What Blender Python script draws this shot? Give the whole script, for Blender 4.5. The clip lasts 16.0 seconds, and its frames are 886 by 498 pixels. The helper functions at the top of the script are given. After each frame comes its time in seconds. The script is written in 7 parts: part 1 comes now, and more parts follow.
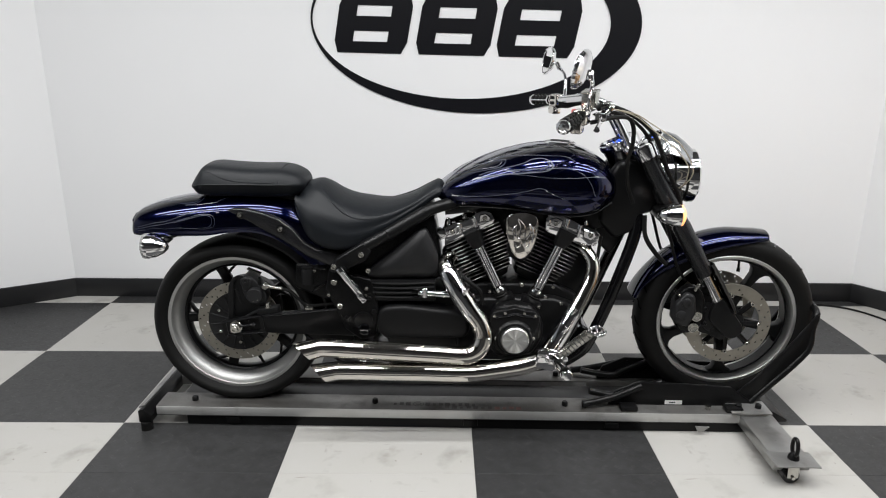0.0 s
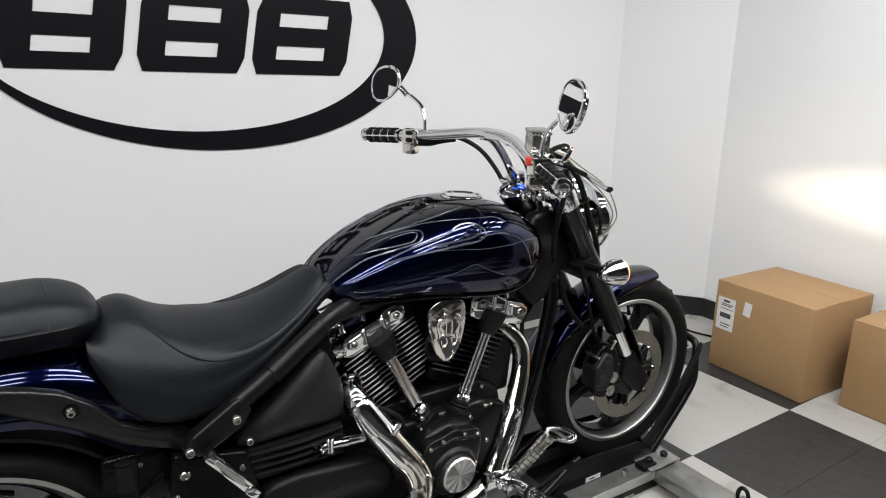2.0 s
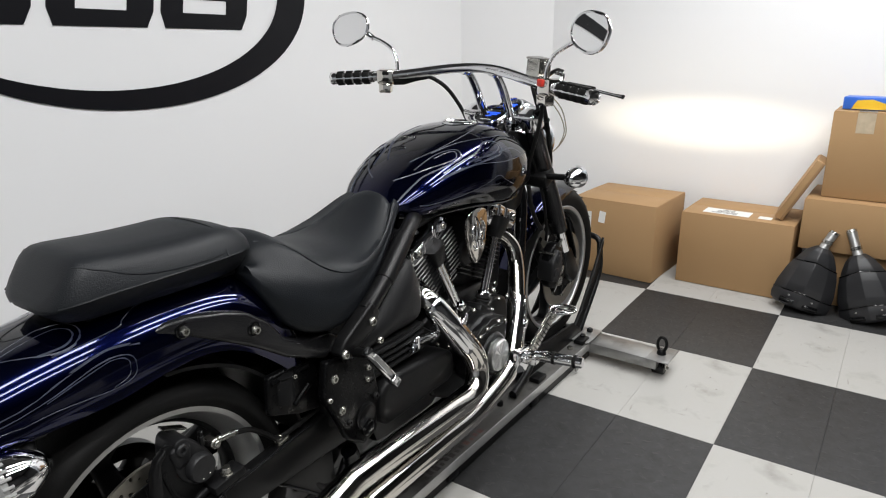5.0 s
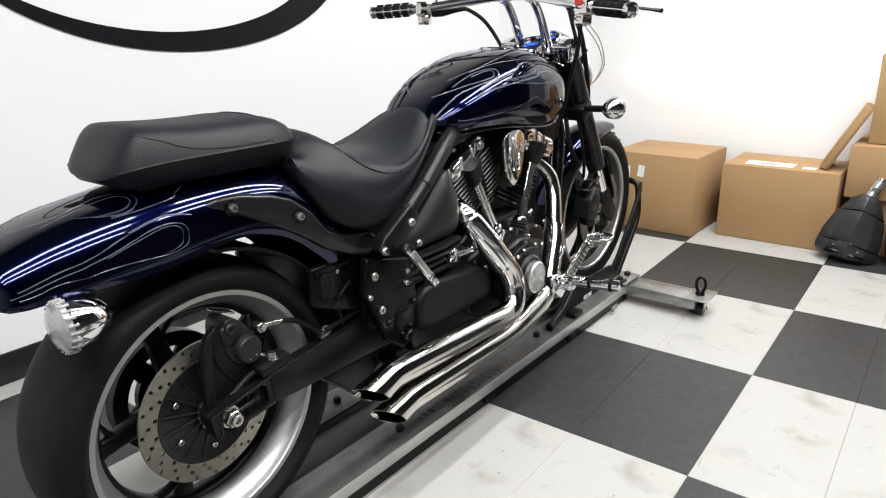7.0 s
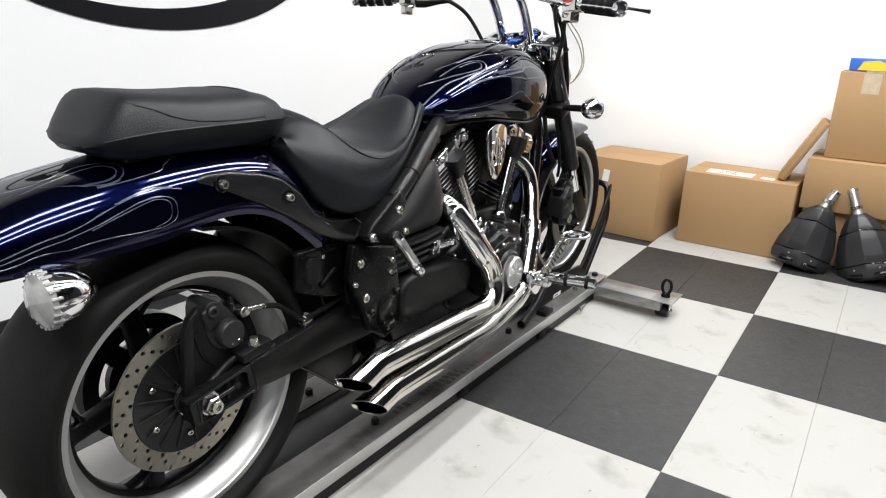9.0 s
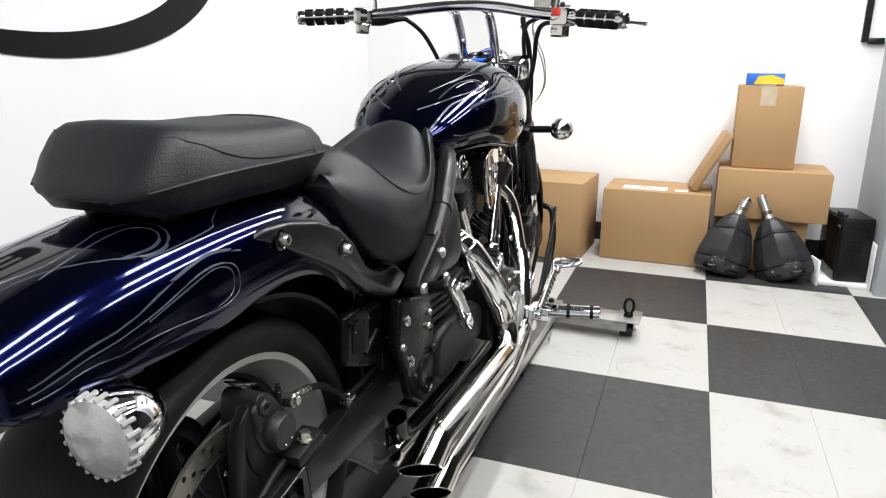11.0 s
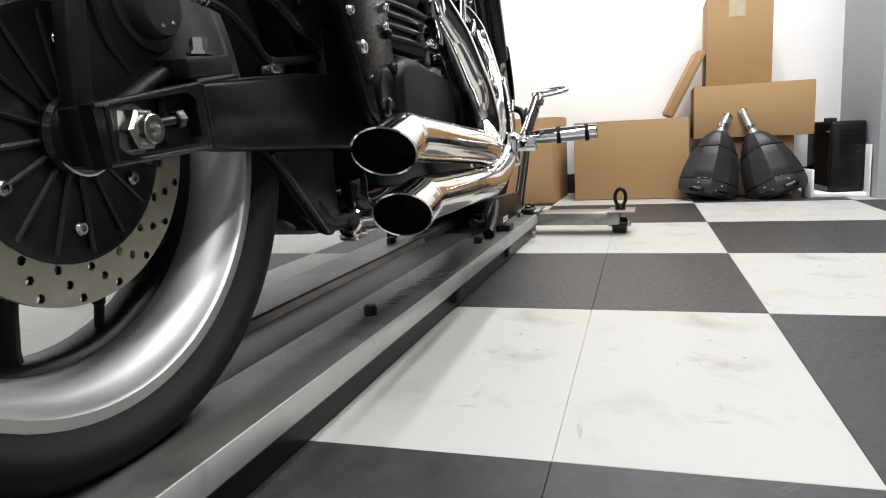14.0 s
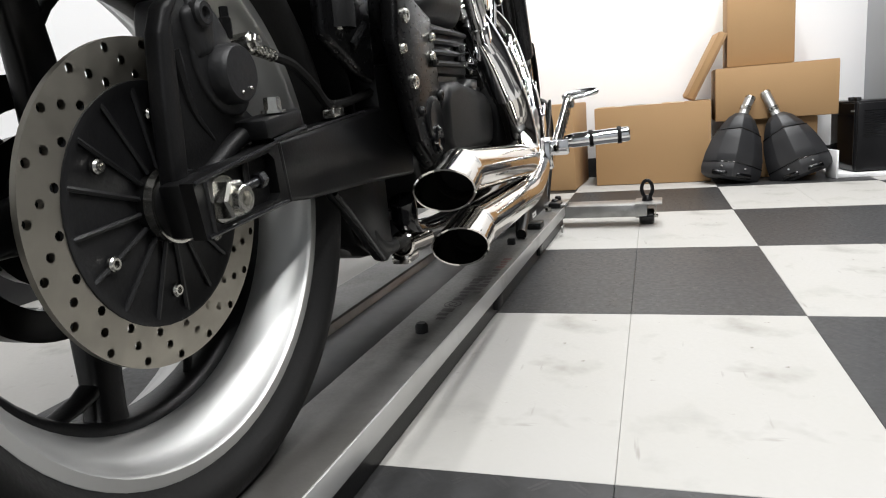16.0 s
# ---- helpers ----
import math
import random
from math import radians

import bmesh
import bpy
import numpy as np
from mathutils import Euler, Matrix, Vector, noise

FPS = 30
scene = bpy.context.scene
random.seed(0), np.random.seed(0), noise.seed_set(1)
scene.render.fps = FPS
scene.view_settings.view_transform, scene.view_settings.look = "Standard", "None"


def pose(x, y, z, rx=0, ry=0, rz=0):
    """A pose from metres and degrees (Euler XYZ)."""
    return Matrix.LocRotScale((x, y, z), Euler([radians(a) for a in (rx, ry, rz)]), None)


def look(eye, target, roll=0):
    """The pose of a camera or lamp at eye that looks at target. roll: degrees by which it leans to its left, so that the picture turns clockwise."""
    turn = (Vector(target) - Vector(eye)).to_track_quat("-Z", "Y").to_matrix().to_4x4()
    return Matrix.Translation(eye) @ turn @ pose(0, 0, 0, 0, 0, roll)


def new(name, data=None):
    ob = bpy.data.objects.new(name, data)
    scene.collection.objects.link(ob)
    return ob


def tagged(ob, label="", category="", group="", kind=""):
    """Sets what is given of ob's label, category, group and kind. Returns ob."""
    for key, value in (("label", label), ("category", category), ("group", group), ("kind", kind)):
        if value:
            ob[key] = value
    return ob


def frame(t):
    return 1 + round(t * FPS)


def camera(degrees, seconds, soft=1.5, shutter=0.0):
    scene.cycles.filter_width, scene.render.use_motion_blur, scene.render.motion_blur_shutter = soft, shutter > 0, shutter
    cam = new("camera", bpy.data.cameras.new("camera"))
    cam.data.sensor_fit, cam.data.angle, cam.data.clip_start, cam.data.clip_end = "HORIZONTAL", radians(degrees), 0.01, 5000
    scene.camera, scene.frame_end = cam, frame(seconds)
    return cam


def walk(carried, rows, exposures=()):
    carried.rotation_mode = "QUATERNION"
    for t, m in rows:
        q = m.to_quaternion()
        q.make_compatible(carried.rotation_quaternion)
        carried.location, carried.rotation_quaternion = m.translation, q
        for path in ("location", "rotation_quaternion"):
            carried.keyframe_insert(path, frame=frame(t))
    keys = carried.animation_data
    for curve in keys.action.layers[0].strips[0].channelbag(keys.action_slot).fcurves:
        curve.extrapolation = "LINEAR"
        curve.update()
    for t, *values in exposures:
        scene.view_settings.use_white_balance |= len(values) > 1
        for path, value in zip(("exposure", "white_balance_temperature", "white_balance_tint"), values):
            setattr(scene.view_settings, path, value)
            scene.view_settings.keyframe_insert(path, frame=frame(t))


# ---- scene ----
cam = camera(66.7, 16.0, soft=1.1)
PATH = [
    (0, (-0.11, -2.175, 1.282), (-0.106, -0.252, 0.732), 0.3),
    (0.5, (-0.124, -2.004, 1.253), (0.004, -0.103, 0.644), -0.1),
    (1, (-0.341, -1.785, 1.291), (0.209, 0.055, 0.735), -2.9),
    (1.5, (-0.488, -1.449, 1.296), (0.399, 0.268, 0.782), -0.7),
    (2, (-0.687, -1.263, 1.327), (0.38, 0.344, 0.797), 0.7),
    (2.5, (-0.896, -1.128, 1.321), (0.423, 0.277, 0.783), 0.1),
    (3, (-1.004, -0.957, 1.309), (0.435, 0.3, 0.718), -2.1),
    (3.5, (-1.262, -0.946, 1.303), (0.279, 0.188, 0.722), -1.8),
    (3.7, (-1.34, -0.939, 1.299), (0.24, 0.145, 0.724), -1.0),
    (5.8, (-1.42, -1.0, 1.197), (0.119, 0.103, 0.554), -1.2),
    (6, (-1.437, -1.01, 1.179), (0.086, 0.107, 0.522), -1.7),
    (6.5, (-1.456, -1.016, 1.126), (0.041, 0.141, 0.479), -2.8),
    (7, (-1.466, -1.013, 1.076), (0.032, 0.151, 0.443), -1.6),
    (7.5, (-1.459, -1.012, 1.037), (0.11, 0.071, 0.432), -0.4),
    (8, (-1.461, -1.014, 1.015), (0.108, 0.069, 0.409), 0.5),
    (8.5, (-1.459, -0.999, 1.018), (0.116, 0.064, 0.399), 1.0),
    (9, (-1.506, -0.938, 1.041), (0.081, 0.105, 0.416), 1.7),
    (9.2, (-1.517, -0.914, 1.049), (0.068, 0.113, 0.393), 1.4),
    (11.3, (-1.487, -0.457, 0.969), (0.333, 0.176, 0.435), 0.7),
    (11.5, (-1.407, -0.449, 0.836), (0.374, 0.267, 0.273), 4.1),
    (12, (-1.318, -0.414, 0.617), (0.501, 0.234, 0.099), -0.3),
    (12.2, (-1.309, -0.423, 0.56), (0.506, 0.225, 0.025), -0.9),
    (12.5, (-1.295, -0.41, 0.477), (0.515, 0.263, -0.042), -0.2),
    (13, (-1.284, -0.405, 0.406), (0.574, 0.202, -0.016), -1.4),
    (13.5, (-1.298, -0.407, 0.36), (0.589, 0.16, 0.012), -2.8),
    (14, (-1.305, -0.397, 0.351), (0.584, 0.168, 0.018), -3.0),
    (14.5, (-1.313, -0.387, 0.346), (0.577, 0.178, 0.017), -3.0),
    (15, (-1.311, -0.371, 0.342), (0.575, 0.206, 0.012), -3.7),
    (15.5, (-1.312, -0.357, 0.342), (0.567, 0.235, -0.001), -4.3),
    (16, (-1.338, -0.352, 0.43), (0.529, 0.249, 0.026), -4.8),
]
EXPOSURES = [(0.0, -0.04), (1.5, -0.07), (2.5, -0.38), (3.5, -0.42), (5.8, 0.0), (7.0, 0.28), (9.2, 0.3), (11.3, 0.32), (12.0, 0.52), (12.6, 0.30), (14.5, 0.24), (16.0, 0.27)]
walk(cam, [(t, look(eye, target, roll)) for t, eye, target, roll in PATH], EXPOSURES)

# ---- world and large lights ----
world = bpy.data.worlds.new("world")
scene.world = world
world.use_nodes = True
world.node_tree.nodes["Background"].inputs[0].default_value = (0.9, 0.95, 1.0, 1)
world.node_tree.nodes["Background"].inputs[1].default_value = 0.02

CEIL = 2.75
TUBES = [(x, y) for y in (-0.38, -0.98, -1.58) for x in (-1.6, 1.05)]
TUBE_POWER = {-1.6: 30.0, 1.05: 35.0}
for lx, ly in TUBES:
    lamp = bpy.data.lights.new("tube_light", "AREA")
    lamp.shape, lamp.size, lamp.size_y = "RECTANGLE", 2.3, 0.13
    lamp.energy, lamp.color = TUBE_POWER[lx], (0.98, 0.985, 0.988)
    ob = new("tube_light", lamp)
    ob.matrix_world = pose(lx, ly, CEIL - 0.1, 0, 0, 0)

# the headlight's beam on the wall ahead of it
beam = bpy.data.lights.new("headlight_beam", "SPOT")
beam.energy, beam.color, beam.spot_size, beam.spot_blend = 75.0, (1.0, 0.86, 0.62), radians(52), 0.9
beam.shadow_soft_size = 0.03
ob = new("headlight_beam", beam)
ob.matrix_world = look((0.84, 0.11, 0.9), (2.4, -0.03, 0.775)) @ Matrix.Diagonal((1.0, 0.225, 1.0, 1.0))
spill = bpy.data.lights.new("headlight_spill", "SPOT")
spill.energy, spill.color, spill.spot_size, spill.spot_blend = 14.0, (1.0, 0.9, 0.72), radians(76), 1.0
spill.shadow_soft_size = 0.03
ob = new("headlight_spill", spill)
ob.matrix_world = look((0.84, 0.11, 0.9), (2.4, 0.06, 0.82)) @ Matrix.Diagonal((1.0, 0.5, 1.0, 1.0))

# ---- materials ----


def mat(name, color, rough=0.5, metal=0.0, var=0.12, scale=8.0, bump=0.0, bscale=60.0, coat=0.0, dark=None, stain=0.0, sscale=3.0, rvar=0.1, spec=0.5):
    """A surface with large and fine variation of colour and gloss, optional stains and fine relief."""
    m = bpy.data.materials.new(name)
    m.use_nodes = True
    nt = m.node_tree
    N, L = nt.nodes, nt.links
    b = N["Principled BSDF"]
    co = N.new("ShaderNodeTexCoord")
    n1 = N.new("ShaderNodeTexNoise")
    n1.inputs["Scale"].default_value, n1.inputs["Detail"].default_value = scale, 6
    n2 = N.new("ShaderNodeTexNoise")
    n2.inputs["Scale"].default_value, n2.inputs["Detail"].default_value = bscale, 4
    n3 = N.new("ShaderNodeTexNoise")
    n3.inputs["Scale"].default_value, n3.inputs["Detail"].default_value = sscale, 8
    for n in (n1, n2, n3):
        L.new(co.outputs["Object"], n.inputs["Vector"])
    c = Vector(color)
    d = Vector(dark) if dark else c * 0.55
    r1 = N.new("ShaderNodeMapRange")
    r1.inputs["From Min"].default_value, r1.inputs["From Max"].default_value = 0.3, 0.7
    r1.inputs["To Min"].default_value, r1.inputs["To Max"].default_value = 0, var * 2
    L.new(n1.outputs["Fac"], r1.inputs["Value"])
    mx = N.new("ShaderNodeMix")
    mx.data_type = "RGBA"
    mx.inputs["A"].default_value, mx.inputs["B"].default_value = (*c, 1), (*d, 1)
    L.new(r1.outputs["Result"], mx.inputs["Factor"])
    r3 = N.new("ShaderNodeMapRange")
    r3.inputs["From Min"].default_value, r3.inputs["From Max"].default_value = 0.58, 0.75
    r3.inputs["To Min"].default_value, r3.inputs["To Max"].default_value = 0, stain
    L.new(n3.outputs["Fac"], r3.inputs["Value"])
    mx2 = N.new("ShaderNodeMix")
    mx2.data_type = "RGBA"
    mx2.inputs["B"].default_value = (*(d * 0.6), 1)
    L.new(mx.outputs["Result"], mx2.inputs["A"])
    L.new(r3.outputs["Result"], mx2.inputs["Factor"])
    L.new(mx2.outputs["Result"], b.inputs["Base Color"])
    rr = N.new("ShaderNodeMapRange")
    rr.inputs["To Min"].default_value, rr.inputs["To Max"].default_value = max(0.0, rough * (1 - rvar)), min(1.0, rough * (1 + rvar))
    L.new(n2.outputs["Fac"], rr.inputs["Value"])
    L.new(rr.outputs["Result"], b.inputs["Roughness"])
    b.inputs["Metallic"].default_value = metal
    b.inputs["Specular IOR Level"].default_value = spec
    if coat:
        b.inputs["Coat Weight"].default_value, b.inputs["Coat Roughness"].default_value = coat, 0.03
    if bump:
        bp = N.new("ShaderNodeBump")
        bp.inputs["Strength"].default_value, bp.inputs["Distance"].default_value = bump, 0.002
        L.new(n2.outputs["Fac"], bp.inputs["Height"])
        L.new(bp.outputs["Normal"], b.inputs["Normal"])
    return m


def glow(name, color, strength):
    m = bpy.data.materials.new(name)
    m.use_nodes = True
    b = m.node_tree.nodes["Principled BSDF"]
    b.inputs["Base Color"].default_value = (*color, 1)
    b.inputs["Emission Color"].default_value = (*color, 1)
    b.inputs["Emission Strength"].default_value = strength
    b.inputs["Roughness"].default_value = 0.2
    return m


WALL = mat("wall_paint", (0.82, 0.82, 0.825), 0.55, var=0.05, scale=1.5, bump=0.06, bscale=180, dark=(0.76, 0.76, 0.765), rvar=0.15)
GREYWALL = mat("grey_wall_paint", (0.36, 0.38, 0.40), 0.5, var=0.1, scale=2, bump=0.05, bscale=150)
# tone of the unseen walls, kept dark for the chrome and less fill light
DARKWALL = mat("dark_unseen_wall", (0.05, 0.05, 0.052), 0.6, var=0.3, scale=1.2, bump=0.05, bscale=120)
CEILM = mat("ceiling_paint", (0.10, 0.10, 0.102), 0.8, var=0.05, scale=2, bump=0.1, bscale=90)
BASEB = mat("black_baseboard", (0.012, 0.012, 0.013), 0.35, var=0.2, scale=6)
TILEW = mat("white_vinyl", (0.41, 0.40, 0.382), 0.50, var=0.18, scale=5, bump=0.05, bscale=120, dark=(0.38, 0.37, 0.335), stain=0.6, sscale=6, rvar=0.25, spec=0.22)
TILEB = mat("black_vinyl", (0.038, 0.038, 0.039), 0.42, var=0.5, scale=24, bump=0.1, bscale=90, dark=(0.025, 0.025, 0.025), stain=0.6, sscale=11, rvar=0.35, spec=0.32)


def tread_relief(m, strength, worn=0.0):
    """Short raised bars, turned this way and that from cell to cell, as on diamond-plate vinyl."""
    nt = m.node_tree
    N, L = nt.nodes, nt.links

    def op(kind, a, b=0.0):
        n = N.new("ShaderNodeMath")
        n.operation = kind
        for k, v in enumerate((a, b)):
            if isinstance(v, (int, float)):
                n.inputs[k].default_value = v
            else:
                L.new(v, n.inputs[k])
        return n.outputs[0]
    co = N.new("ShaderNodeTexCoord")
    sp = N.new("ShaderNodeSeparateXYZ")
    L.new(co.outputs["Object"], sp.inputs[0])
    u, v = op("MULTIPLY", sp.outputs[0], 1 / 0.046), op("MULTIPLY", sp.outputs[1], 1 / 0.046)
    odd = op("ABSOLUTE", op("MODULO", op("ADD", op("FLOOR", u), op("FLOOR", v)), 2.0))
    sign = op("SUBTRACT", op("MULTIPLY", odd, 2.0), 1.0)
    fu, fv = op("SUBTRACT", op("FRACT", u), 0.5), op("MULTIPLY", op("SUBTRACT", op("FRACT", v), 0.5), sign)
    lon, lat = op("ABSOLUTE", op("ADD", fu, fv)), op("ABSOLUTE", op("SUBTRACT", fu, fv))
    bar = op("MULTIPLY", op("LESS_THAN", op("ABSOLUTE", op("SUBTRACT", lat, 0.10)), 0.05), op("LESS_THAN", lon, 0.42))
    b = N["Principled BSDF"]
    if worn:
        n = N.new("ShaderNodeTexNoise")
        n.inputs["Scale"].default_value, n.inputs["Detail"].default_value = 9.0, 5
        L.new(co.outputs["Object"], n.inputs["Vector"])
        wear = op("MULTIPLY", op("MULTIPLY", bar, op("MAXIMUM", op("SUBTRACT", n.outputs["Fac"], 0.40), 0.0)), worn)
        mx = N.new("ShaderNodeMix")
        mx.data_type = "RGBA"
        mx.inputs["B"].default_value = (0.10, 0.097, 0.092, 1)
        L.new(b.inputs["Base Color"].links[0].from_socket, mx.inputs["A"])
        L.new(wear, mx.inputs["Factor"])
        L.new(mx.outputs["Result"], b.inputs["Base Color"])
    bp = N.new("ShaderNodeBump")
    bp.inputs["Strength"].default_value, bp.inputs["Distance"].default_value = strength, 0.0035
    L.new(bar, bp.inputs["Height"])
    if b.inputs["Normal"].links:
        L.new(b.inputs["Normal"].links[0].from_socket, bp.inputs["Normal"])
    L.new(bp.outputs["Normal"], b.inputs["Normal"])


def specks(m, color, amount):
    """Small dark specks, scuffs and scratches strewn over a floor."""
    nt = m.node_tree
    N, L = nt.nodes, nt.links
    b = N["Principled BSDF"]
    co = N.new("ShaderNodeTexCoord")
    src = b.inputs["Base Color"].links[0].from_socket
    for scale, stretch, lo, hi, w in ((38.0, (1, 1, 1), 0.70, 0.76, 1.0), (9.0, (1, 1, 1), 0.60, 0.80, 0.5), (14.0, (0.35, 3.0, 1), 0.68, 0.76, 0.6), (11.0, (2.6, 0.4, 1), 0.69, 0.77, 0.6)):
        mp = N.new("ShaderNodeMapping")
        mp.inputs["Scale"].default_value = stretch
        mp.inputs["Location"].default_value = (scale * 0.37, scale * 0.11, 0)
        L.new(co.outputs["Object"], mp.inputs["Vector"])
        n = N.new("ShaderNodeTexNoise")
        n.inputs["Scale"].default_value, n.inputs["Detail"].default_value, n.inputs["Roughness"].default_value = scale, 3, 0.6
        L.new(mp.outputs["Vector"], n.inputs["Vector"])
        r = N.new("ShaderNodeMapRange")
        r.inputs["From Min"].default_value, r.inputs["From Max"].default_value = lo, hi
        r.inputs["To Max"].default_value = amount * w
        L.new(n.outputs["Fac"], r.inputs["Value"])
        mx = N.new("ShaderNodeMix")
        mx.data_type = "RGBA"
        mx.inputs["B"].default_value = (*color, 1)
        L.new(src, mx.inputs["A"])
        L.new(r.outputs["Result"], mx.inputs["Factor"])
        src = mx.outputs["Result"]
    L.new(src, b.inputs["Base Color"])


tread_relief(TILEB, 0.9, 0.9)
tread_relief(TILEW, 0.25)
specks(TILEW, (0.13, 0.115, 0.09), 0.75)
specks(TILEB, (0.010, 0.010, 0.010), 0.8)
FIXTURE = mat("white_enamel", (0.75, 0.75, 0.74), 0.4, var=0.05, scale=6)
SUBFLOOR = mat("concrete", (0.22, 0.19, 0.15), 0.7, var=0.2, scale=6, bump=0.3, bscale=60)
DECAL = mat("black_wall_vinyl", (0.006, 0.006, 0.008), 0.4, var=0.1, scale=4, spec=0.15)
PAINT = mat("blue_metallic_paint", (0.0006, 0.0027, 0.035), 0.165, 0.95, var=0.25, scale=3, dark=(0.0006, 0.0012, 0.011), bscale=900, coat=1.0)
PAINT.node_tree.nodes["Principled BSDF"].inputs["Specular Tint"].default_value = (0.025, 0.045, 0.24, 1)
PAINT.node_tree.nodes["Principled BSDF"].inputs["Coat Roughness"].default_value = 0.055
PAINT.node_tree.nodes["Principled BSDF"].inputs["Coat IOR"].default_value = 1.42
PINSTRIPE = mat("grey_pinstripe", (0.030, 0.036, 0.062), 0.3, 0.2, var=0.5, scale=25, coat=0.4)
GLOSSBLACK = mat("gloss_black_paint", (0.003, 0.003, 0.0035), 0.12, var=0.2, scale=10, coat=0.15, spec=0.35)
SATIN = mat("satin_black_metal", (0.005, 0.005, 0.0053), 0.34, 0.0, var=0.35, scale=14, bump=0.08, bscale=300, spec=0.23)
MATTE = mat("matte_black_plastic", (0.0065, 0.0065, 0.0069), 0.46, var=0.35, scale=12, bump=0.15, bscale=350, spec=0.22)
GREYSATIN = mat("dark_grey_satin_paint", (0.010, 0.010, 0.011), 0.26, 0.0, var=0.2, scale=10, spec=0.36)
PLATE = mat("deep_black_enamel", (0.0032, 0.0032, 0.0035), 0.28, var=0.3, scale=16, bump=0.05, bscale=200, spec=0.16)
CAST = mat("black_cast_paint", (0.013, 0.013, 0.014), 0.45, 0.0, var=0.35, scale=18, bump=0.2, bscale=160, spec=0.35)
VINYL = mat("black_seat_vinyl", (0.0058, 0.0072, 0.0092), 0.45, var=0.15, scale=12, bump=0.35, bscale=420, spec=0.27)
RUBBER = mat("tyre_rubber", (0.0045, 0.0045, 0.0045), 0.6, var=0.35, scale=10, bump=0.2, bscale=200, dark=(0.009, 0.0085, 0.008), spec=0.16)
CHROME = mat("chrome", (0.78, 0.78, 0.79), 0.045, 1.0, var=0.05, scale=6, bump=0.03, bscale=40, rvar=0.2)
CHROMEW = mat("warm_chrome", (0.72, 0.69, 0.645), 0.05, 1.0, var=0.10, scale=9, bump=0.16, bscale=34, rvar=0.2)
BRUSHED = mat("spun_aluminium", (0.66, 0.66, 0.65), 0.30, 1.0, var=0.05, scale=20, bscale=500, rvar=0.15)
FINEDGE = mat("worn_fin_edge", (0.36, 0.36, 0.35), 0.32, 1.0, var=0.4, scale=40)
POLISHED = mat("polished_aluminium", (0.56, 0.56, 0.55), 0.46, 1.0, var=0.10, scale=6, bscale=30, rvar=0.12)
STEELDISC = mat("brake_disc_steel", (0.44, 0.415, 0.36), 0.44, 1.0, var=0.2, scale=15, rvar=0.3)
ZINC = mat("zinc_bolt", (0.55, 0.54, 0.5), 0.25, 1.0, var=0.2, scale=30)
SILVER = mat("silver_painted_steel", (0.40, 0.40, 0.395), 0.33, 0.72, var=0.45, scale=5, bump=0.08, bscale=200, stain=1.0, sscale=8, dark=(0.17, 0.165, 0.155), rvar=0.35)
# clean outer rail face, its colour lightened for the light it catches
ALUEDGE = mat("clean_lit_silver", (0.56, 0.56, 0.55), 0.38, 0.55, var=0.2, scale=9, bump=0.04, bscale=200, stain=0.5, sscale=14, dark=(0.36, 0.35, 0.33))
CASTALU = mat("rough_cast_aluminium", (0.30, 0.30, 0.30), 0.5, 0.8, var=0.6, scale=30, bump=0.5, bscale=70, stain=0.8, sscale=20)
REDPRINT = mat("worn_red_print", (0.16, 0.07, 0.06), 0.5, var=0.6, scale=60)
DARKPRINT = mat("worn_dark_print", (0.055, 0.046, 0.044), 0.5, var=0.6, scale=60)
# scuffed rail steel, with the motorcycle's shade put into its darker colour
RAILTOP = mat("scuffed_shaded_steel", (0.20, 0.198, 0.192), 0.40, 0.55, var=0.55, scale=6, bump=0.08, bscale=200, stain=1.0, sscale=10, dark=(0.09, 0.086, 0.08), rvar=0.4)
DARKSTEEL = mat("worn_dark_steel", (0.05, 0.05, 0.052), 0.42, 0.5, var=0.4, scale=9, stain=0.4, sscale=8)
CARD = mat("cardboard", (0.37, 0.225, 0.105), 0.75, var=0.1, scale=5, bump=0.15, bscale=140, dark=(0.31, 0.18, 0.08))
CARDEDGE = mat("cardboard_edge", (0.28, 0.165, 0.075), 0.8, var=0.2, scale=30)
PAPER = mat("paper_label", (0.75, 0.75, 0.73), 0.55, var=0.08, scale=10)
INK = mat("printed_ink", (0.06, 0.06, 0.06), 0.6, var=0.2, scale=40)
TAPE = mat("clear_tape", (0.55, 0.45, 0.32), 0.12, var=0.2, scale=30)
PCBLACK = mat("black_plastic_case", (0.02, 0.02, 0.022), 0.4, var=0.3, scale=10, bump=0.1, bscale=250)
CASEBLACK = mat("dark_case_plastic", (0.006, 0.006, 0.007), 0.35, var=0.3, scale=10, bump=0.1, bscale=250, spec=0.3)
SMOKE = mat("smoky_chrome", (0.34, 0.35, 0.36), 0.16, 0.8, var=0.1, scale=8)
BLUECARD = mat("blue_packet", (0.02, 0.12, 0.55), 0.4, var=0.1, scale=10)
YELLOWCARD = mat("yellow_packet", (0.8, 0.5, 0.03), 0.4, var=0.1, scale=10)
REDPLASTIC = mat("red_plastic", (0.6, 0.04, 0.025), 0.35, var=0.1, scale=20)
WIRE = mat("beige_wire", (0.35, 0.31, 0.23), 0.45, var=0.2, scale=30)
AMBER = glow("amber_lamp", (1.0, 0.46, 0.17), 1.3)
LENS = mat("clear_lens", (0.42, 0.42, 0.41), 0.12, 0.2, var=0.25, scale=60, bump=0.4, bscale=160, coat=0.6)
HEADGLOW = glow("headlight_glow", (1.0, 0.9, 0.7), 5.0)
BLUELCD = glow("blue_display", (0.03, 0.12, 0.9), 0.7)
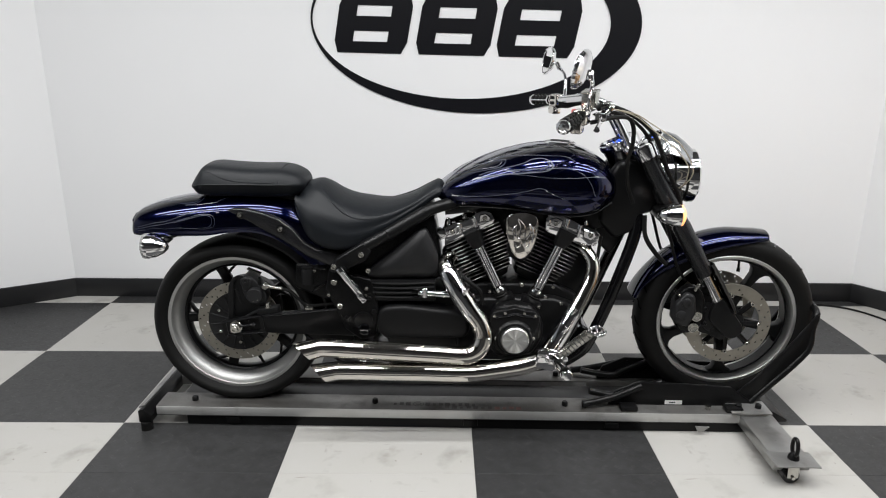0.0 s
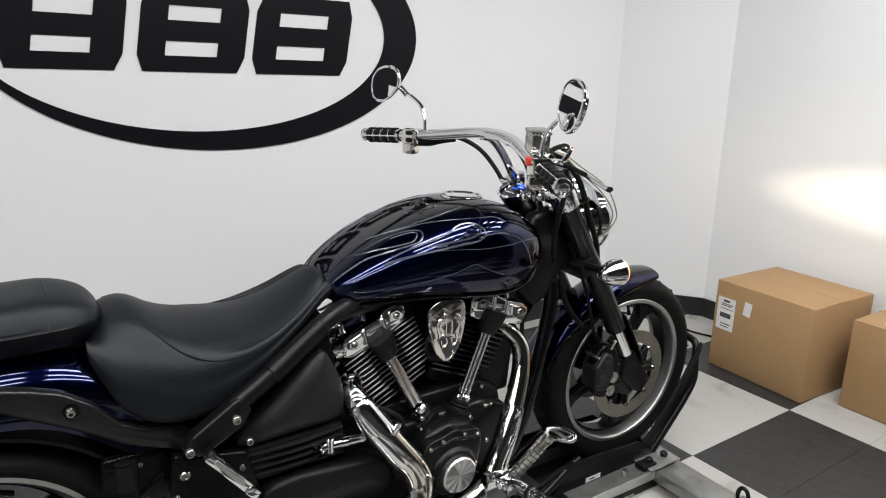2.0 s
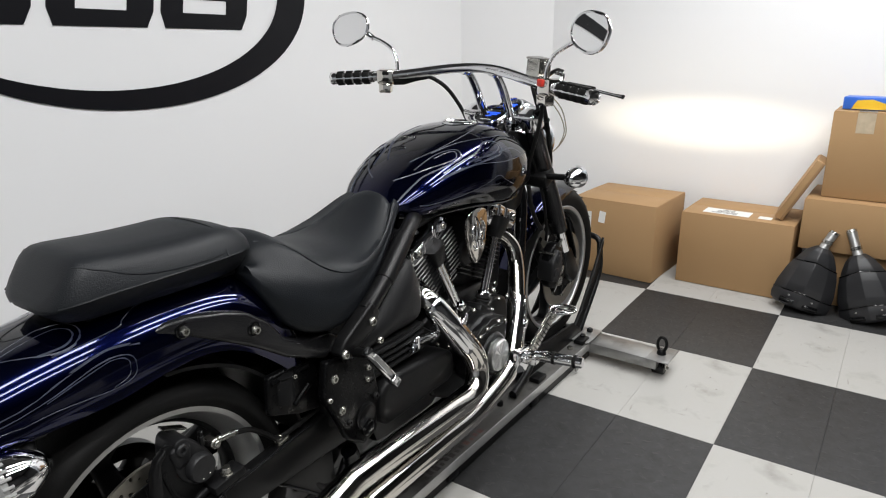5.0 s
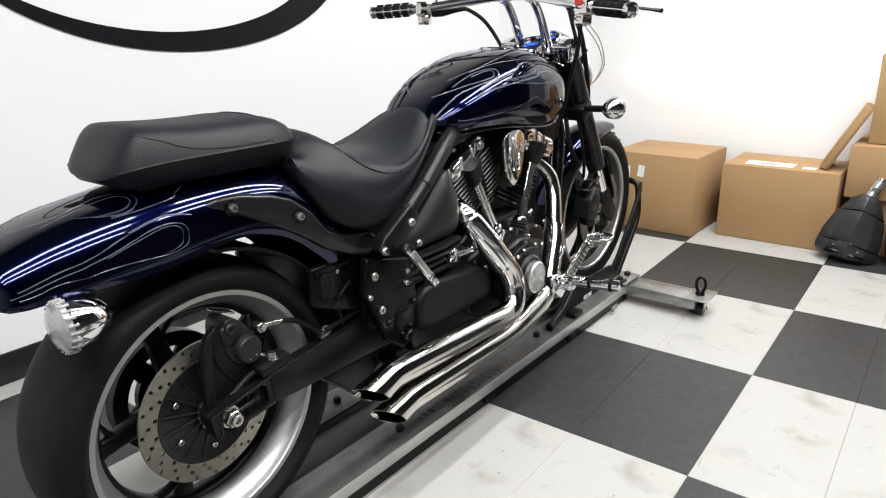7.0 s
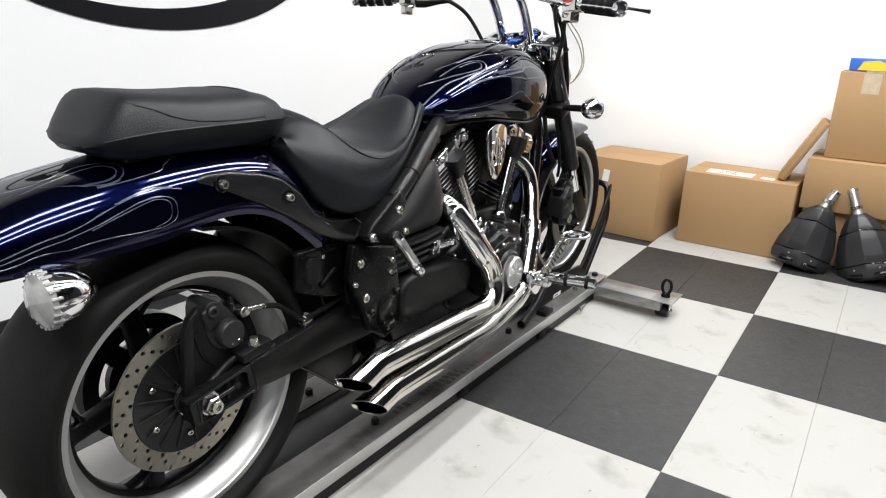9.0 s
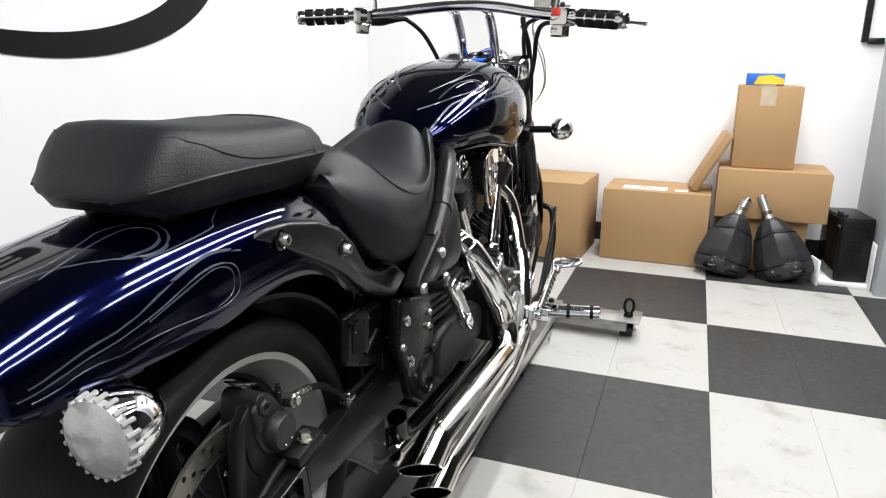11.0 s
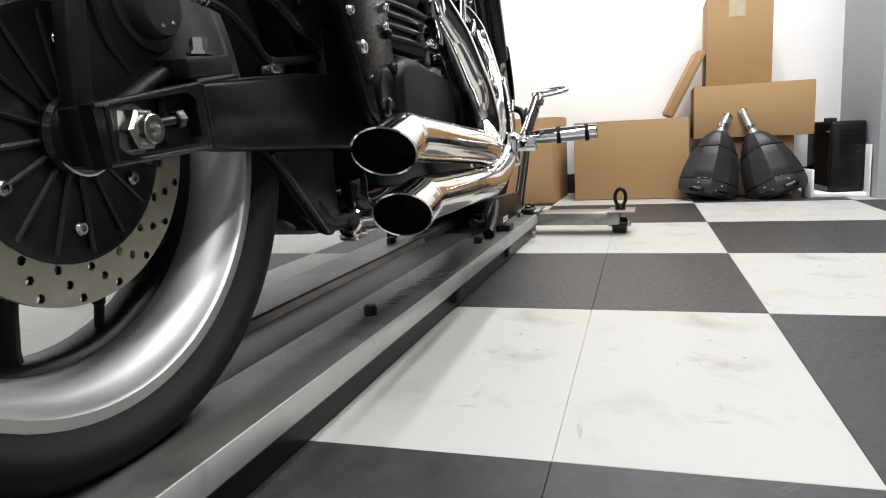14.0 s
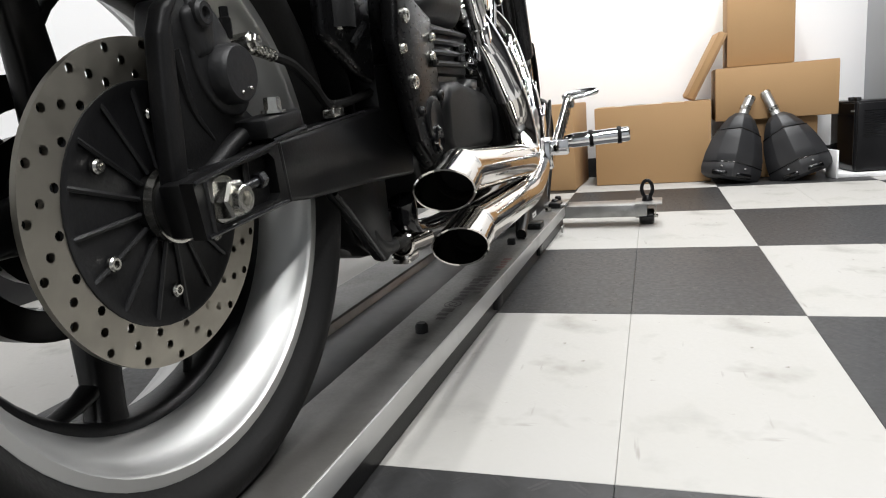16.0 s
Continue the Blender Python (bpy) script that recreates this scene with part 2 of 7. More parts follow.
MIRROR = mat("mirror_glass", (0.9, 0.9, 0.9), 0.015, 1.0, var=0.0, rvar=0.0)
PIPEBLACK = mat("dull_pipe_black", (0.012, 0.0115, 0.011), 0.6, 0.0, var=0.4, scale=20, spec=0.1)



def spun(m, strength, turn):
    nt = m.node_tree
    t = nt.nodes.new("ShaderNodeTangent")
    t.direction_type, t.axis = "RADIAL", "Y"
    b = nt.nodes["Principled BSDF"]
    b.inputs["Anisotropic"].default_value, b.inputs["Anisotropic Rotation"].default_value = strength, turn
    nt.links.new(t.outputs[0], b.inputs["Tangent"])


spun(BRUSHED, 0.85, 0.0)
spun(POLISHED, 0.45, 0.0)

# ---- mesh tools ----


def link(name, bm, material, parent=None, label="", m=None, sharp=38):
    bmesh.ops.recalc_face_normals(bm, faces=bm.faces)
    me = bpy.data.meshes.new(name)
    bm.to_mesh(me)
    bm.free()
    me.polygons.foreach_set("use_smooth", [True] * len(me.polygons))
    me.set_sharp_from_angle(angle=radians(sharp))
    me.materials.append(material)
    ob = new(name, me)
    if parent:
        ob.parent = parent
    if m is not None:
        ob.matrix_basis = m
    if label:
        ob["label"] = label
    return ob


def part(name, bm, material, parent, label="", m=None, sharp=38):
    return link(name, bm, material, parent, label, m, sharp)


def merge(*bms):
    out = bmesh.new()
    for b in bms:
        me = bpy.data.meshes.new("tmp")
        b.to_mesh(me)
        b.free()
        out.from_mesh(me)
        bpy.data.meshes.remove(me)
    return out


def moved(bm, m):
    bmesh.ops.transform(bm, matrix=m, verts=bm.verts)
    return bm


def mirrored(bm):
    return moved(bm, Matrix.Diagonal((1, -1, 1, 1)))


def rbox(c, s, bev=0.0, rot=(0, 0, 0), seg=2):
    bm = bmesh.new()
    bmesh.ops.create_cube(bm, size=1, matrix=Matrix.Diagonal((*s, 1)))
    if bev:
        bmesh.ops.bevel(bm, geom=bm.edges[:], offset=bev, segments=seg, profile=0.5, affect="EDGES")
    return moved(bm, pose(*c, *rot))


def prism(outline, a, b, bev=0.0, plane="xz", seg=2):
    """A plate: an outline in a plane, from a to b along the third axis, with rounded edges."""
    bm = bmesh.new()
    place = {"xz": lambda u, v, w: (u, w, v), "xy": lambda u, v, w: (u, v, w), "yz": lambda u, v, w: (w, u, v)}[plane]
    lo = [bm.verts.new(place(u, v, a)) for u, v in outline]
    hi = [bm.verts.new(place(u, v, b)) for u, v in outline]
    n = len(outline)
    bm.faces.new(lo)
    bm.faces.new(hi[::-1])
    for i in range(n):
        bm.faces.new((lo[i], lo[(i + 1) % n], hi[(i + 1) % n], hi[i]))
    bmesh.ops.recalc_face_normals(bm, faces=bm.faces)
    if bev:
        bmesh.ops.bevel(bm, geom=bm.edges[:], offset=bev, segments=seg, profile=0.5, affect="EDGES", clamp_overlap=True)
    return bm


def catmull(pts, k=6, closed=False):
    P = [Vector(p) for p in pts]
    if len(P) < 3:
        return P
    out = []
    n = len(P)
    rng = range(n) if closed else range(n - 1)
    for i in rng:
        p1, p2 = P[i], P[(i + 1) % n]
        p0 = P[(i - 1) % n] if closed or i > 0 else p1 * 2 - p2
        p3 = P[(i + 2) % n] if closed or i < n - 2 else p2 * 2 - p1
        for j in range(k):
            t = j / k
            out.append(0.5 * ((2 * p1) + (p2 - p0) * t + (2 * p0 - 5 * p1 + 4 * p2 - p3) * t * t + (3 * p1 - p0 - 3 * p2 + p3) * t ** 3))
    if not closed:
        out.append(P[-1])
    return out


def tube(pts, r, n=14, k=6, caps=True, closed=False, flat=1.0):
    """A round tube along a smooth line; r is one radius or one for each given point."""
    line = catmull(pts, k, closed) if k > 1 else [Vector(p) for p in pts]
    rad = np.interp(np.linspace(0, 1, len(line)), np.linspace(0, 1, len(pts)), r) if isinstance(r, (list, tuple)) else [r] * len(line)
    bm = bmesh.new()
    rings = []
    up = None
    m = len(line)
    for i, p in enumerate(line):
        a, b = line[(i - 1) % m if closed else max(i - 1, 0)], line[(i + 1) % m if closed else min(i + 1, m - 1)]
        d = (b - a).normalized()
        if up is None:
            up = Vector((0, 0, 1)) if abs(d.z) < 0.9 else Vector((0, 1, 0))
        s = d.cross(up).normalized()
        up = s.cross(d).normalized()
        rings.append([bm.verts.new(p + (s * math.cos(2 * math.pi * j / n) + up * flat * math.sin(2 * math.pi * j / n)) * float(rad[i])) for j in range(n)])
    for i in range(m if closed else m - 1):
        A, B = rings[i], rings[(i + 1) % m]
        for j in range(n):
            bm.faces.new((A[j], A[(j + 1) % n], B[(j + 1) % n], B[j]))
    if caps and not closed:
        bm.faces.new(rings[0][::-1])
        bm.faces.new(rings[-1])
    return bm


def lathe(profile, origin, axis="y", n=40, arc=360.0, start=0.0, close=False):
    """Turns a profile of (along the axis, radius) round the axis at origin."""
    bm = bmesh.new()
    full = arc >= 359.9
    cnt = n if full else n + 1
    rings = []
    for j in range(cnt):
        th = radians(start + arc * j / n)
        ring = []
        for a, r in profile:
            c, s = r * math.cos(th), r * math.sin(th)
            v = {"y": (c, a, s), "x": (a, c, s), "z": (c, s, a)}[axis]
            ring.append(bm.verts.new(Vector(origin) + Vector(v)))
        rings.append(ring)
    m = len(profile)
    for j in range(n):
        A, B = rings[j], rings[(j + 1) % cnt]
        for i in range(m if close else m - 1):
            bm.faces.new((A[i], A[(i + 1) % m], B[(i + 1) % m], B[i]))
    if not full and close:
        bm.faces.new(rings[0])
        bm.faces.new(rings[-1][::-1])
    bmesh.ops.remove_doubles(bm, verts=bm.verts, dist=1e-5)
    return bm


def along(p, q, bm):
    """Turns a mesh built along +x from the origin so that it starts at p and points to q."""
    d = Vector(q) - Vector(p)
    return moved(bm, Matrix.Translation(p) @ d.to_track_quat("X", "Z").to_matrix().to_4x4())


def rod(p, q, r, n=14, bev=0.0):
    L = (Vector(q) - Vector(p)).length
    b = bev or r * 0.15
    return along(p, q, lathe([(0, 0), (0, r - b), (b, r), (L - b, r), (L, r - b), (L, 0)], (0, 0, 0), "x", n))


def skin(rings, closed=True, caps=True):
    bm = bmesh.new()
    R = [[bm.verts.new(p) for p in ring] for ring in rings]
    n = len(R[0])
    for A, B in zip(R, R[1:]):
        for j in range(n if closed else n - 1):
            bm.faces.new((A[j], A[(j + 1) % n], B[(j + 1) % n], B[j]))
    if caps and closed:
        bm.faces.new(R[0][::-1])
        bm.faces.new(R[-1])
    return bm


def curve(table, x):
    """Smooth value at x from (x, value) pairs."""
    xs, ys = [p[0] for p in table], [p[1] for p in table]
    if x <= xs[0]:
        return ys[0]
    if x >= xs[-1]:
        return ys[-1]
    i = max(j for j in range(len(xs)) if xs[j] <= x)
    i = min(i, len(xs) - 2)
    h = xs[i + 1] - xs[i]
    t = (x - xs[i]) / h
    d = (ys[i + 1] - ys[i]) / h
    d0 = (ys[i + 1] - ys[i - 1]) / (xs[i + 1] - xs[i - 1]) if i > 0 else d
    d1 = (ys[i + 2] - ys[i]) / (xs[i + 2] - xs[i]) if i + 2 < len(xs) else d
    return (2 * t ** 3 - 3 * t ** 2 + 1) * ys[i] + (t ** 3 - 2 * t ** 2 + t) * h * d0 + (-2 * t ** 3 + 3 * t ** 2) * ys[i + 1] + (t ** 3 - t ** 2) * h * d1


def bolt(parent, x, y, z, r=0.008, name="bolt", material=None, depth=0.007, label=""):
    side = -1 if y < 0 else 1
    bm = lathe([(0, r), (side * depth * 0.6, r), (side * depth, r * 0.75), (side * depth, r * 0.45), (side * depth * 0.5, r * 0.4), (side * depth * 0.5, 0)], (0, 0, 0), "y", 12)
    return part(name, bm, material or ZINC, parent, label, pose(x, y, z))

# ---- the room ----
S = 0.612
YW, XR = 1.305, 2.45


def wall(name, p, q, z0, z1, material, thick=0.12, label=""):
    """A wall whose inner face runs from p to q; the room lies to the left of that way."""
    d = Vector((q[0] - p[0], q[1] - p[1], 0))
    L = d.length
    ang = math.degrees(math.atan2(d.y, d.x))
    ob = link(name, rbox((L / 2, -thick / 2, (z0 + z1) / 2), (L, thick, z1 - z0)), material, m=pose(p[0], p[1], 0, 0, 0, ang))
    tagged(ob, label or "smooth white painted wall", "wall", kind="structure")
    return ob


def skirting(name, p, q, cut0=0.0, cut1=0.0):
    d = Vector((q[0] - p[0], q[1] - p[1], 0))
    L = d.length
    ang = math.degrees(math.atan2(d.y, d.x))
    ob = link(name, rbox((L / 2, 0.006, 0.052), (L, 0.012, 0.104), 0.003), BASEB, m=pose(p[0], p[1], 0, 0, 0, ang))
    tagged(ob, "black rubber baseboard along the white wall", "baseboard", kind="structure")


# inner corners of the room, walked so that the room lies to the left
C_RIGHT, C_RIGHT2 = (2.13, YW), (2.45, 0.86)
C_LEFT, C_LEFT2 = (-2.12, 1.34), (-3.6, 0.45)
wall("wall_north", C_RIGHT, C_LEFT, 0, CEIL, WALL)
wall("wall_northeast", C_RIGHT2, C_RIGHT, 0, CEIL, WALL)
wall("wall_east", (XR, -1.33), C_RIGHT2, 0, CEIL, WALL)
wall("wall_northwest", C_LEFT, C_LEFT2, 0, CEIL, WALL)
# added walls out of view; their tones dim reflections on paint and chrome
wall("wall_west", C_LEFT2, (-3.6, -4.6), 0, CEIL, GREYWALL, label="unseen side wall, grey to dim the reflections")
wall("wall_south", (-3.6, -4.6), (3.2, -4.6), 0, CEIL, DARKWALL, label="unseen wall, dark so that the chrome reflects dark")
wall("wall_southeast", (3.2, -4.6), (3.2, -1.5), 0, CEIL, DARKWALL, label="unseen wall, dark so that the chrome reflects dark")
wall("partition", (1.86, -1.33), (3.2, -1.33), 0, CEIL, GREYWALL, label="grey painted partition wall end")
skirting("baseboard", C_RIGHT, C_LEFT)
skirting("baseboard", C_RIGHT2, C_RIGHT)
skirting("baseboard", (XR, -1.33), C_RIGHT2)
skirting("baseboard", C_LEFT, C_LEFT2)
floor = tagged(link("floor", rbox((-0.2, -1.6, -0.06), (7.2, 6.4, 0.1)), SUBFLOOR), "brown concrete floor under black and white tiles", "floor", kind="structure")
ceiling = tagged(link("ceiling", rbox((-0.2, -1.6, CEIL + 0.05), (7.4, 6.4, 0.1)), CEILM), "dark grey painted shop ceiling", "ceiling", kind="structure")

# a trim frame on the wall, high up by the partition
frame_bm = merge(rbox((XR - 0.012, -1.235, 1.5), (0.024, 0.03, 0.78), 0.003), rbox((XR - 0.012, -1.285, 1.115), (0.024, 0.07, 0.03), 0.003))
tagged(link("trim", frame_bm, GREYSATIN), "thin grey metal frame on the white wall", "trim", kind="structure")

for lx, ly in TUBES:
    fx = new("ceiling_light")
    fx.matrix_basis = pose(lx, ly, CEIL)
    tagged(fx, "long fluorescent ceiling light with white housing", "light", "ceiling lights")
    part("housing", merge(rbox((0, 0, -0.03), (2.4, 0.20, 0.056), 0.008), rbox((0, 0.1, -0.075), (2.4, 0.012, 0.05), 0.003), rbox((0, -0.1, -0.075), (2.4, 0.012, 0.05), 0.003)), FIXTURE, fx)

# ---- the emblem on the wall ----
logo = new("wall_emblem")
logo.matrix_basis = pose(0.037, 1.3322, 1.441, 0, 1.2, -0.472)
tagged(logo, "large black emblem of slanted blocks inside an oval ring", "emblem")


def oval(a, b, cx, n=96):
    return [(cx + a * math.cos(2 * math.pi * i / n), b * math.sin(2 * math.pi * i / n)) for i in range(n)]


bm = bmesh.new()
outer, inner = oval(0.816, 0.436, 0.018), oval(0.735, 0.366, -0.054)
for yy in (-0.012, -0.016):
    A = [bm.verts.new((u, yy, v)) for u, v in outer]
    B = [bm.verts.new((u, yy, v)) for u, v in inner]
    for i in range(96):
        j = (i + 1) % 96
        bm.faces.new((A[i], A[j], B[j], B[i]))
part("oval_ring", bm, DECAL, logo)


def slotted_block(x0, x1, z0, z1, slant, slots):
    """A slanted block with rounded corners and level slots cut through it."""
    zs = sorted({z0, z1, *[v for s in slots for v in s[2:]]})
    bm = bmesh.new()
    for za, zb in zip(zs, zs[1:]):
        cuts = [(s[0], s[1]) for s in slots if s[2] <= za + 1e-6 and s[3] >= zb - 1e-6]
        spans, at = [], x0
        for ca, cb in sorted(cuts):
            spans.append((at, ca))
            at = cb
        spans.append((at, x1))
        for a, b in spans:
            if b - a < 0.004:
                continue
            q = [(a, za), (b, za), (b, zb), (a, zb)]
            vs = []
            for u, v in q:
                r = 0.0
                if abs(v - z0) < 1e-6 or abs(v - z1) < 1e-6:
                    r = 0.022 if abs(u - x0) < 1e-6 else (-0.022 if abs(u - x1) < 1e-6 else 0)
                vs.append(bm.verts.new((u + r + slant * (v - z0), -0.014, v)))
            back = [bm.verts.new(v.co + Vector((0, 0.004, 0))) for v in vs]
            bm.faces.new(vs)
            bm.faces.new(back[::-1])
            for k in range(4):
                bm.faces.new((vs[k], vs[(k + 1) % 4], back[(k + 1) % 4], back[k]))
    bmesh.ops.remove_doubles(bm, verts=bm.verts, dist=1e-5)
    return bm


for x0, x1 in ((-0.69, -0.33), (-0.285, 0.085), (0.115, 0.50)):
    zb = -0.155
    slots = [(x0 + 0.09, x1 - 0.10, zb + 0.055, zb + 0.105), (x0 + 0.09, x1 - 0.10, zb + 0.175, zb + 0.225)]
    part("block", slotted_block(x0, x1, zb, 0.13, 0.16, slots), DECAL, logo, sharp=20)

# ---- motorcycle dolly: rails, chock and castor arm ----
dolly = new("motorcycle_dolly")
dolly.matrix_basis = pose(0, 0.13, 0, 0, 0, -1.2)
tagged(dolly, "silver steel motorcycle dolly with black front wheel chock on castors", "dolly")
RT = 0.077


def rail_profile(y0, y1, z1):
    return [(y0, z1 - 0.036), (y0 + 0.004, z1 - 0.036), (y0 + 0.004, z1 - 0.004), (y1 - 0.004, z1 - 0.004), (y1 - 0.004, z1 - 0.03), (y1, z1 - 0.03), (y1, z1), (y0, z1)]


for sgn in (-1, 1):
    y0, y1 = (-0.171, -0.066) if sgn < 0 else (0.066, 0.171)
    r = part("rail", prism(rail_profile(y0, y1, RT), -1.125, 1.04, 0.0015, "yz"), RAILTOP, dolly, "long steel rail, scuffed and stained, toned darker for shade")
    part("rail_inner_lip", prism([(sgn * 0.067, RT - 0.006), (sgn * 0.055, 0.048), (sgn * 0.052, 0.048), (sgn * 0.064, RT - 0.004)], -1.07, 0.45, 0.0, "yz"), SILVER, r)
    part("rail_edge", rbox((-0.043, -0.1715 if sgn < 0 else 0.1715, RT - 0.0165), (2.16, 0.003, 0.032), 0.001), ALUEDGE, r, "clean silver rail edge, toned brighter for the light on it")
    for bx in (-1.0, -0.345, 0.338):
        part("rubber_stud", lathe([(0, 0.011), (0.012, 0.011), (0.016, 0.008), (0.016, 0)], (bx, (y0 + y1) / 2 - 0.004, RT), "z", 12), MATTE, r)
rl = dolly.children[0]
# two worn lines of print along the rail, too faded to read
for k in (0, 1, 2, 5, 6, 7, 8, 9, 10, 11, 12):
    wx = 0.011 + 0.003 * ((k * 7) % 3)
    part("worn_print", rbox((-0.272 + 0.0235 * k, -0.131 + 0.002 * ((k * 5) % 3), RT + 0.0002), (wx, 0.016 + 0.003 * ((k * 4) % 3), 0.0005)), DARKPRINT, rl, "worn dark print" if k == 0 else "")
for k in range(12):
    part("worn_print", rbox((-0.11 + 0.0255 * k, -0.152 + 0.002 * ((k * 5) % 3), RT + 0.0002), (0.012 + 0.003 * ((k * 7) % 3), 0.013 + 0.003 * ((k * 4) % 3), 0.0005)), REDPRINT if k > 7 else DARKPRINT, rl, "worn red print" if k == 8 else "")
for r0 in (0.019, 0.009):
    part("worn_print", tube([(-0.188 + r0 * math.cos(a), -0.127 + 0.8 * r0 * math.sin(a), RT - 0.0012) for a in [2 * math.pi * i / 14 for i in range(14)]], 0.0018, 6, 3, closed=True), DARKPRINT, rl)
part("channel_floor", rbox((-0.24, 0, 0.057), (1.66, 0.11, 0.012), 0.002), DARKSTEEL, dolly, "dark scuffed steel channel under the tyres")
part("wheel_plate", rbox((-1.04, 0, 0.056), (0.07, 0.11, 0.008), 0.002), SILVER, dolly)
for x, y in ((-0.85, 0.0), (0.0, 0.0), (0.5, 0.0)):
    part("crossmember", rbox((x, y, 0.025), (0.05, 0.34, 0.024), 0.003), SATIN, dolly)
# black strip that stands in for the shade below the rail
part("side_skirt", rbox((-0.02, -0.158, 0.019), (2.0, 0.004, 0.034)), SATIN, dolly, "black strip in place of the shaded gap under the rail")
# rear ramp bar
rb = part("rear_bar", prism([(-1.175, 0.03), (-1.13, 0.03), (-1.13, 0.055), (-1.155, 0.082), (-1.175, 0.075)], -0.205, 0.26, 0.003), SATIN, dolly, "black and bare steel rear bar")
part("bar_strip", rbox((-1.171, 0.03, 0.079), (0.022, 0.42, 0.006), 0.002, (0, -18, 0)), SILVER, rb)
for y in (-0.195, 0.25):
    part("foot", lathe([(0, 0), (0, 0.02), (0.03, 0.02), (0.03, 0)], (-1.152, y, 0), "z", 14), RUBBER, rb)
# castor arm at the front
arm = part("castor_arm", prism([(-0.44, 0.034), (-0.16, 0.034), (-0.16, 0.0745), (-0.44, 0.0745)], 0.945, 1.06, 0.004, "yz"), SILVER, dolly, "silver steel castor arm")
part("arm_plate", rbox((1.0, -0.445, 0.0765), (0.135, 0.085, 0.004), 0.001), SILVER, arm)
part("corner_plate", rbox((0.985, -0.135, 0.0845), (0.14, 0.09, 0.006), 0.002), SILVER, arm)
part("castor_wheel", lathe([(-0.024, 0.0), (-0.024, 0.021), (-0.020, 0.026), (0.020, 0.026), (0.024, 0.021), (0.024, 0)], (0.995, -0.438, 0.0265), "y", 24), GREYSATIN, arm)
part("castor_fork", merge(rbox((0.995, -0.466, 0.050), (0.034, 0.004, 0.05), 0.001), rbox((0.995, -0.410, 0.050), (0.034, 0.004, 0.05), 0.001), rod((0.995, -0.474, 0.028), (0.995, -0.402, 0.028), 0.006)), ZINC, arm)
ring = [(1.003, -0.440 + 0.017 * math.cos(a), 0.118 + 0.028 * math.sin(a)) for a in [2 * math.pi * i / 16 for i in range(16)]]
part("lifting_ring", merge(tube(ring, 0.0062, 10, 3, closed=True), lathe([(0, 0.018), (0.012, 0.016), (0.02, 0.01), (0.02, 0)], (1.003, -0.440, 0.078), "z", 14)), SATIN, arm, "black steel lifting ring")
for x, y in ((0.95, -0.14), (1.02, -0.14)):
    part("bolt", lathe([(0, 0.012), (0.012, 0.012), (0.016, 0.008), (0.016, 0)], (x, y, 0.087), "z", 6), SATIN, arm)
# wheel chock
chock = part("wheel_chock", merge(
    prism([(0.49, 0.062), (1.03, 0.062), (1.0, 0.10), (0.955, 0.13), (0.93, 0.150), (0.746, 0.160), (0.60, 0.165), (0.515, 0.126)], -0.110, -0.098, 0.003),
    prism([(0.49, 0.062), (1.03, 0.062), (1.0, 0.10), (0.955, 0.13), (0.93, 0.150), (0.746, 0.160), (0.60, 0.165), (0.515, 0.126)], 0.098, 0.110, 0.003),
    rbox((0.78, 0, 0.052), (0.62, 0.2, 0.012), 0.002)), SATIN, dolly, "black steel front wheel chock")
for sg in (-1, 1):
    HOOP = [(0.930, 0.066), (0.954, 0.126), (1.009, 0.176), (1.070, 0.252), (1.130, 0.326), (1.188, 0.412), (1.206, 0.436), (1.205, 0.405), (1.190, 0.372), (1.188, 0.305), (1.143, 0.239), (1.080, 0.170), (1.019, 0.104), (1.0, 0.066)]
    part("hoop_panel", prism(HOOP, sg * 0.098 - 0.006, sg * 0.098 + 0.006, 0.003), SATIN, chock, "bent black steel side panel")
    part("hoop", tube([(1.0, sg * 0.100, 0.080), (1.07, sg * 0.100, 0.158), (1.14, sg * 0.100, 0.236), (1.186, sg * 0.098, 0.300), (1.190, sg * 0.094, 0.368), (1.206, sg * 0.075, 0.425), (1.215, 0, 0.438)], 0.0125, 10, 5), SATIN, chock)
    part("cradle_bar", tube([(0.43, sg * 0.085, 0.115), (0.50, sg * 0.085, 0.102), (0.56, sg * 0.085, 0.099), (0.60, sg * 0.085, 0.122), (0.69, sg * 0.085, 0.156)], 0.012, 10, 5), SATIN, chock)
    part("stabiliser_tube", merge(tube([(0.61, sg * 0.108, 0.150), (0.53, sg * 0.122, 0.120), (0.46, sg * 0.130, 0.101), (0.40, sg * 0.136, 0.090)], 0.0125, 12, 4), lathe([(0, 0.0125), (0, 0.0145), (0.012, 0.0145), (0.012, 0.0125)], (0.398, sg * 0.136, 0.0897), "x", 14)), SATIN, chock)
part("sticker", rbox((0.73, -0.1095, 0.088), (0.062, 0.0016, 0.016)), PAPER, chock, "white warning sticker")
part("sticker_print", rbox((0.725, -0.1108, 0.088), (0.022, 0.0008, 0.004)), INK, chock)
for x in (0.56, 0.93):
    part("clamp_block", rbox((x, -0.145, RT + 0.009), (0.06, 0.04, 0.018), 0.004), SATIN, chock)
part("hex_bolt", lathe([(0, 0.011), (0.012, 0.011), (0.012, 0)], (0.845, -0.135, RT), "z", 6), ZINC, chock)
part("hook_tab", prism([(0.79, 0.034), (0.84, 0.034), (0.815, 0.014), (0.80, 0.014)], -0.186, -0.180, 0.001), SILVER, dolly)
part("front_ramp", prism([(1.05, 0.02), (1.14, 0.02), (1.14, 0.03), (1.07, 0.07), (1.05, 0.07)], -0.12, 0.12, 0.003), SATIN, dolly, "black steel front plate")

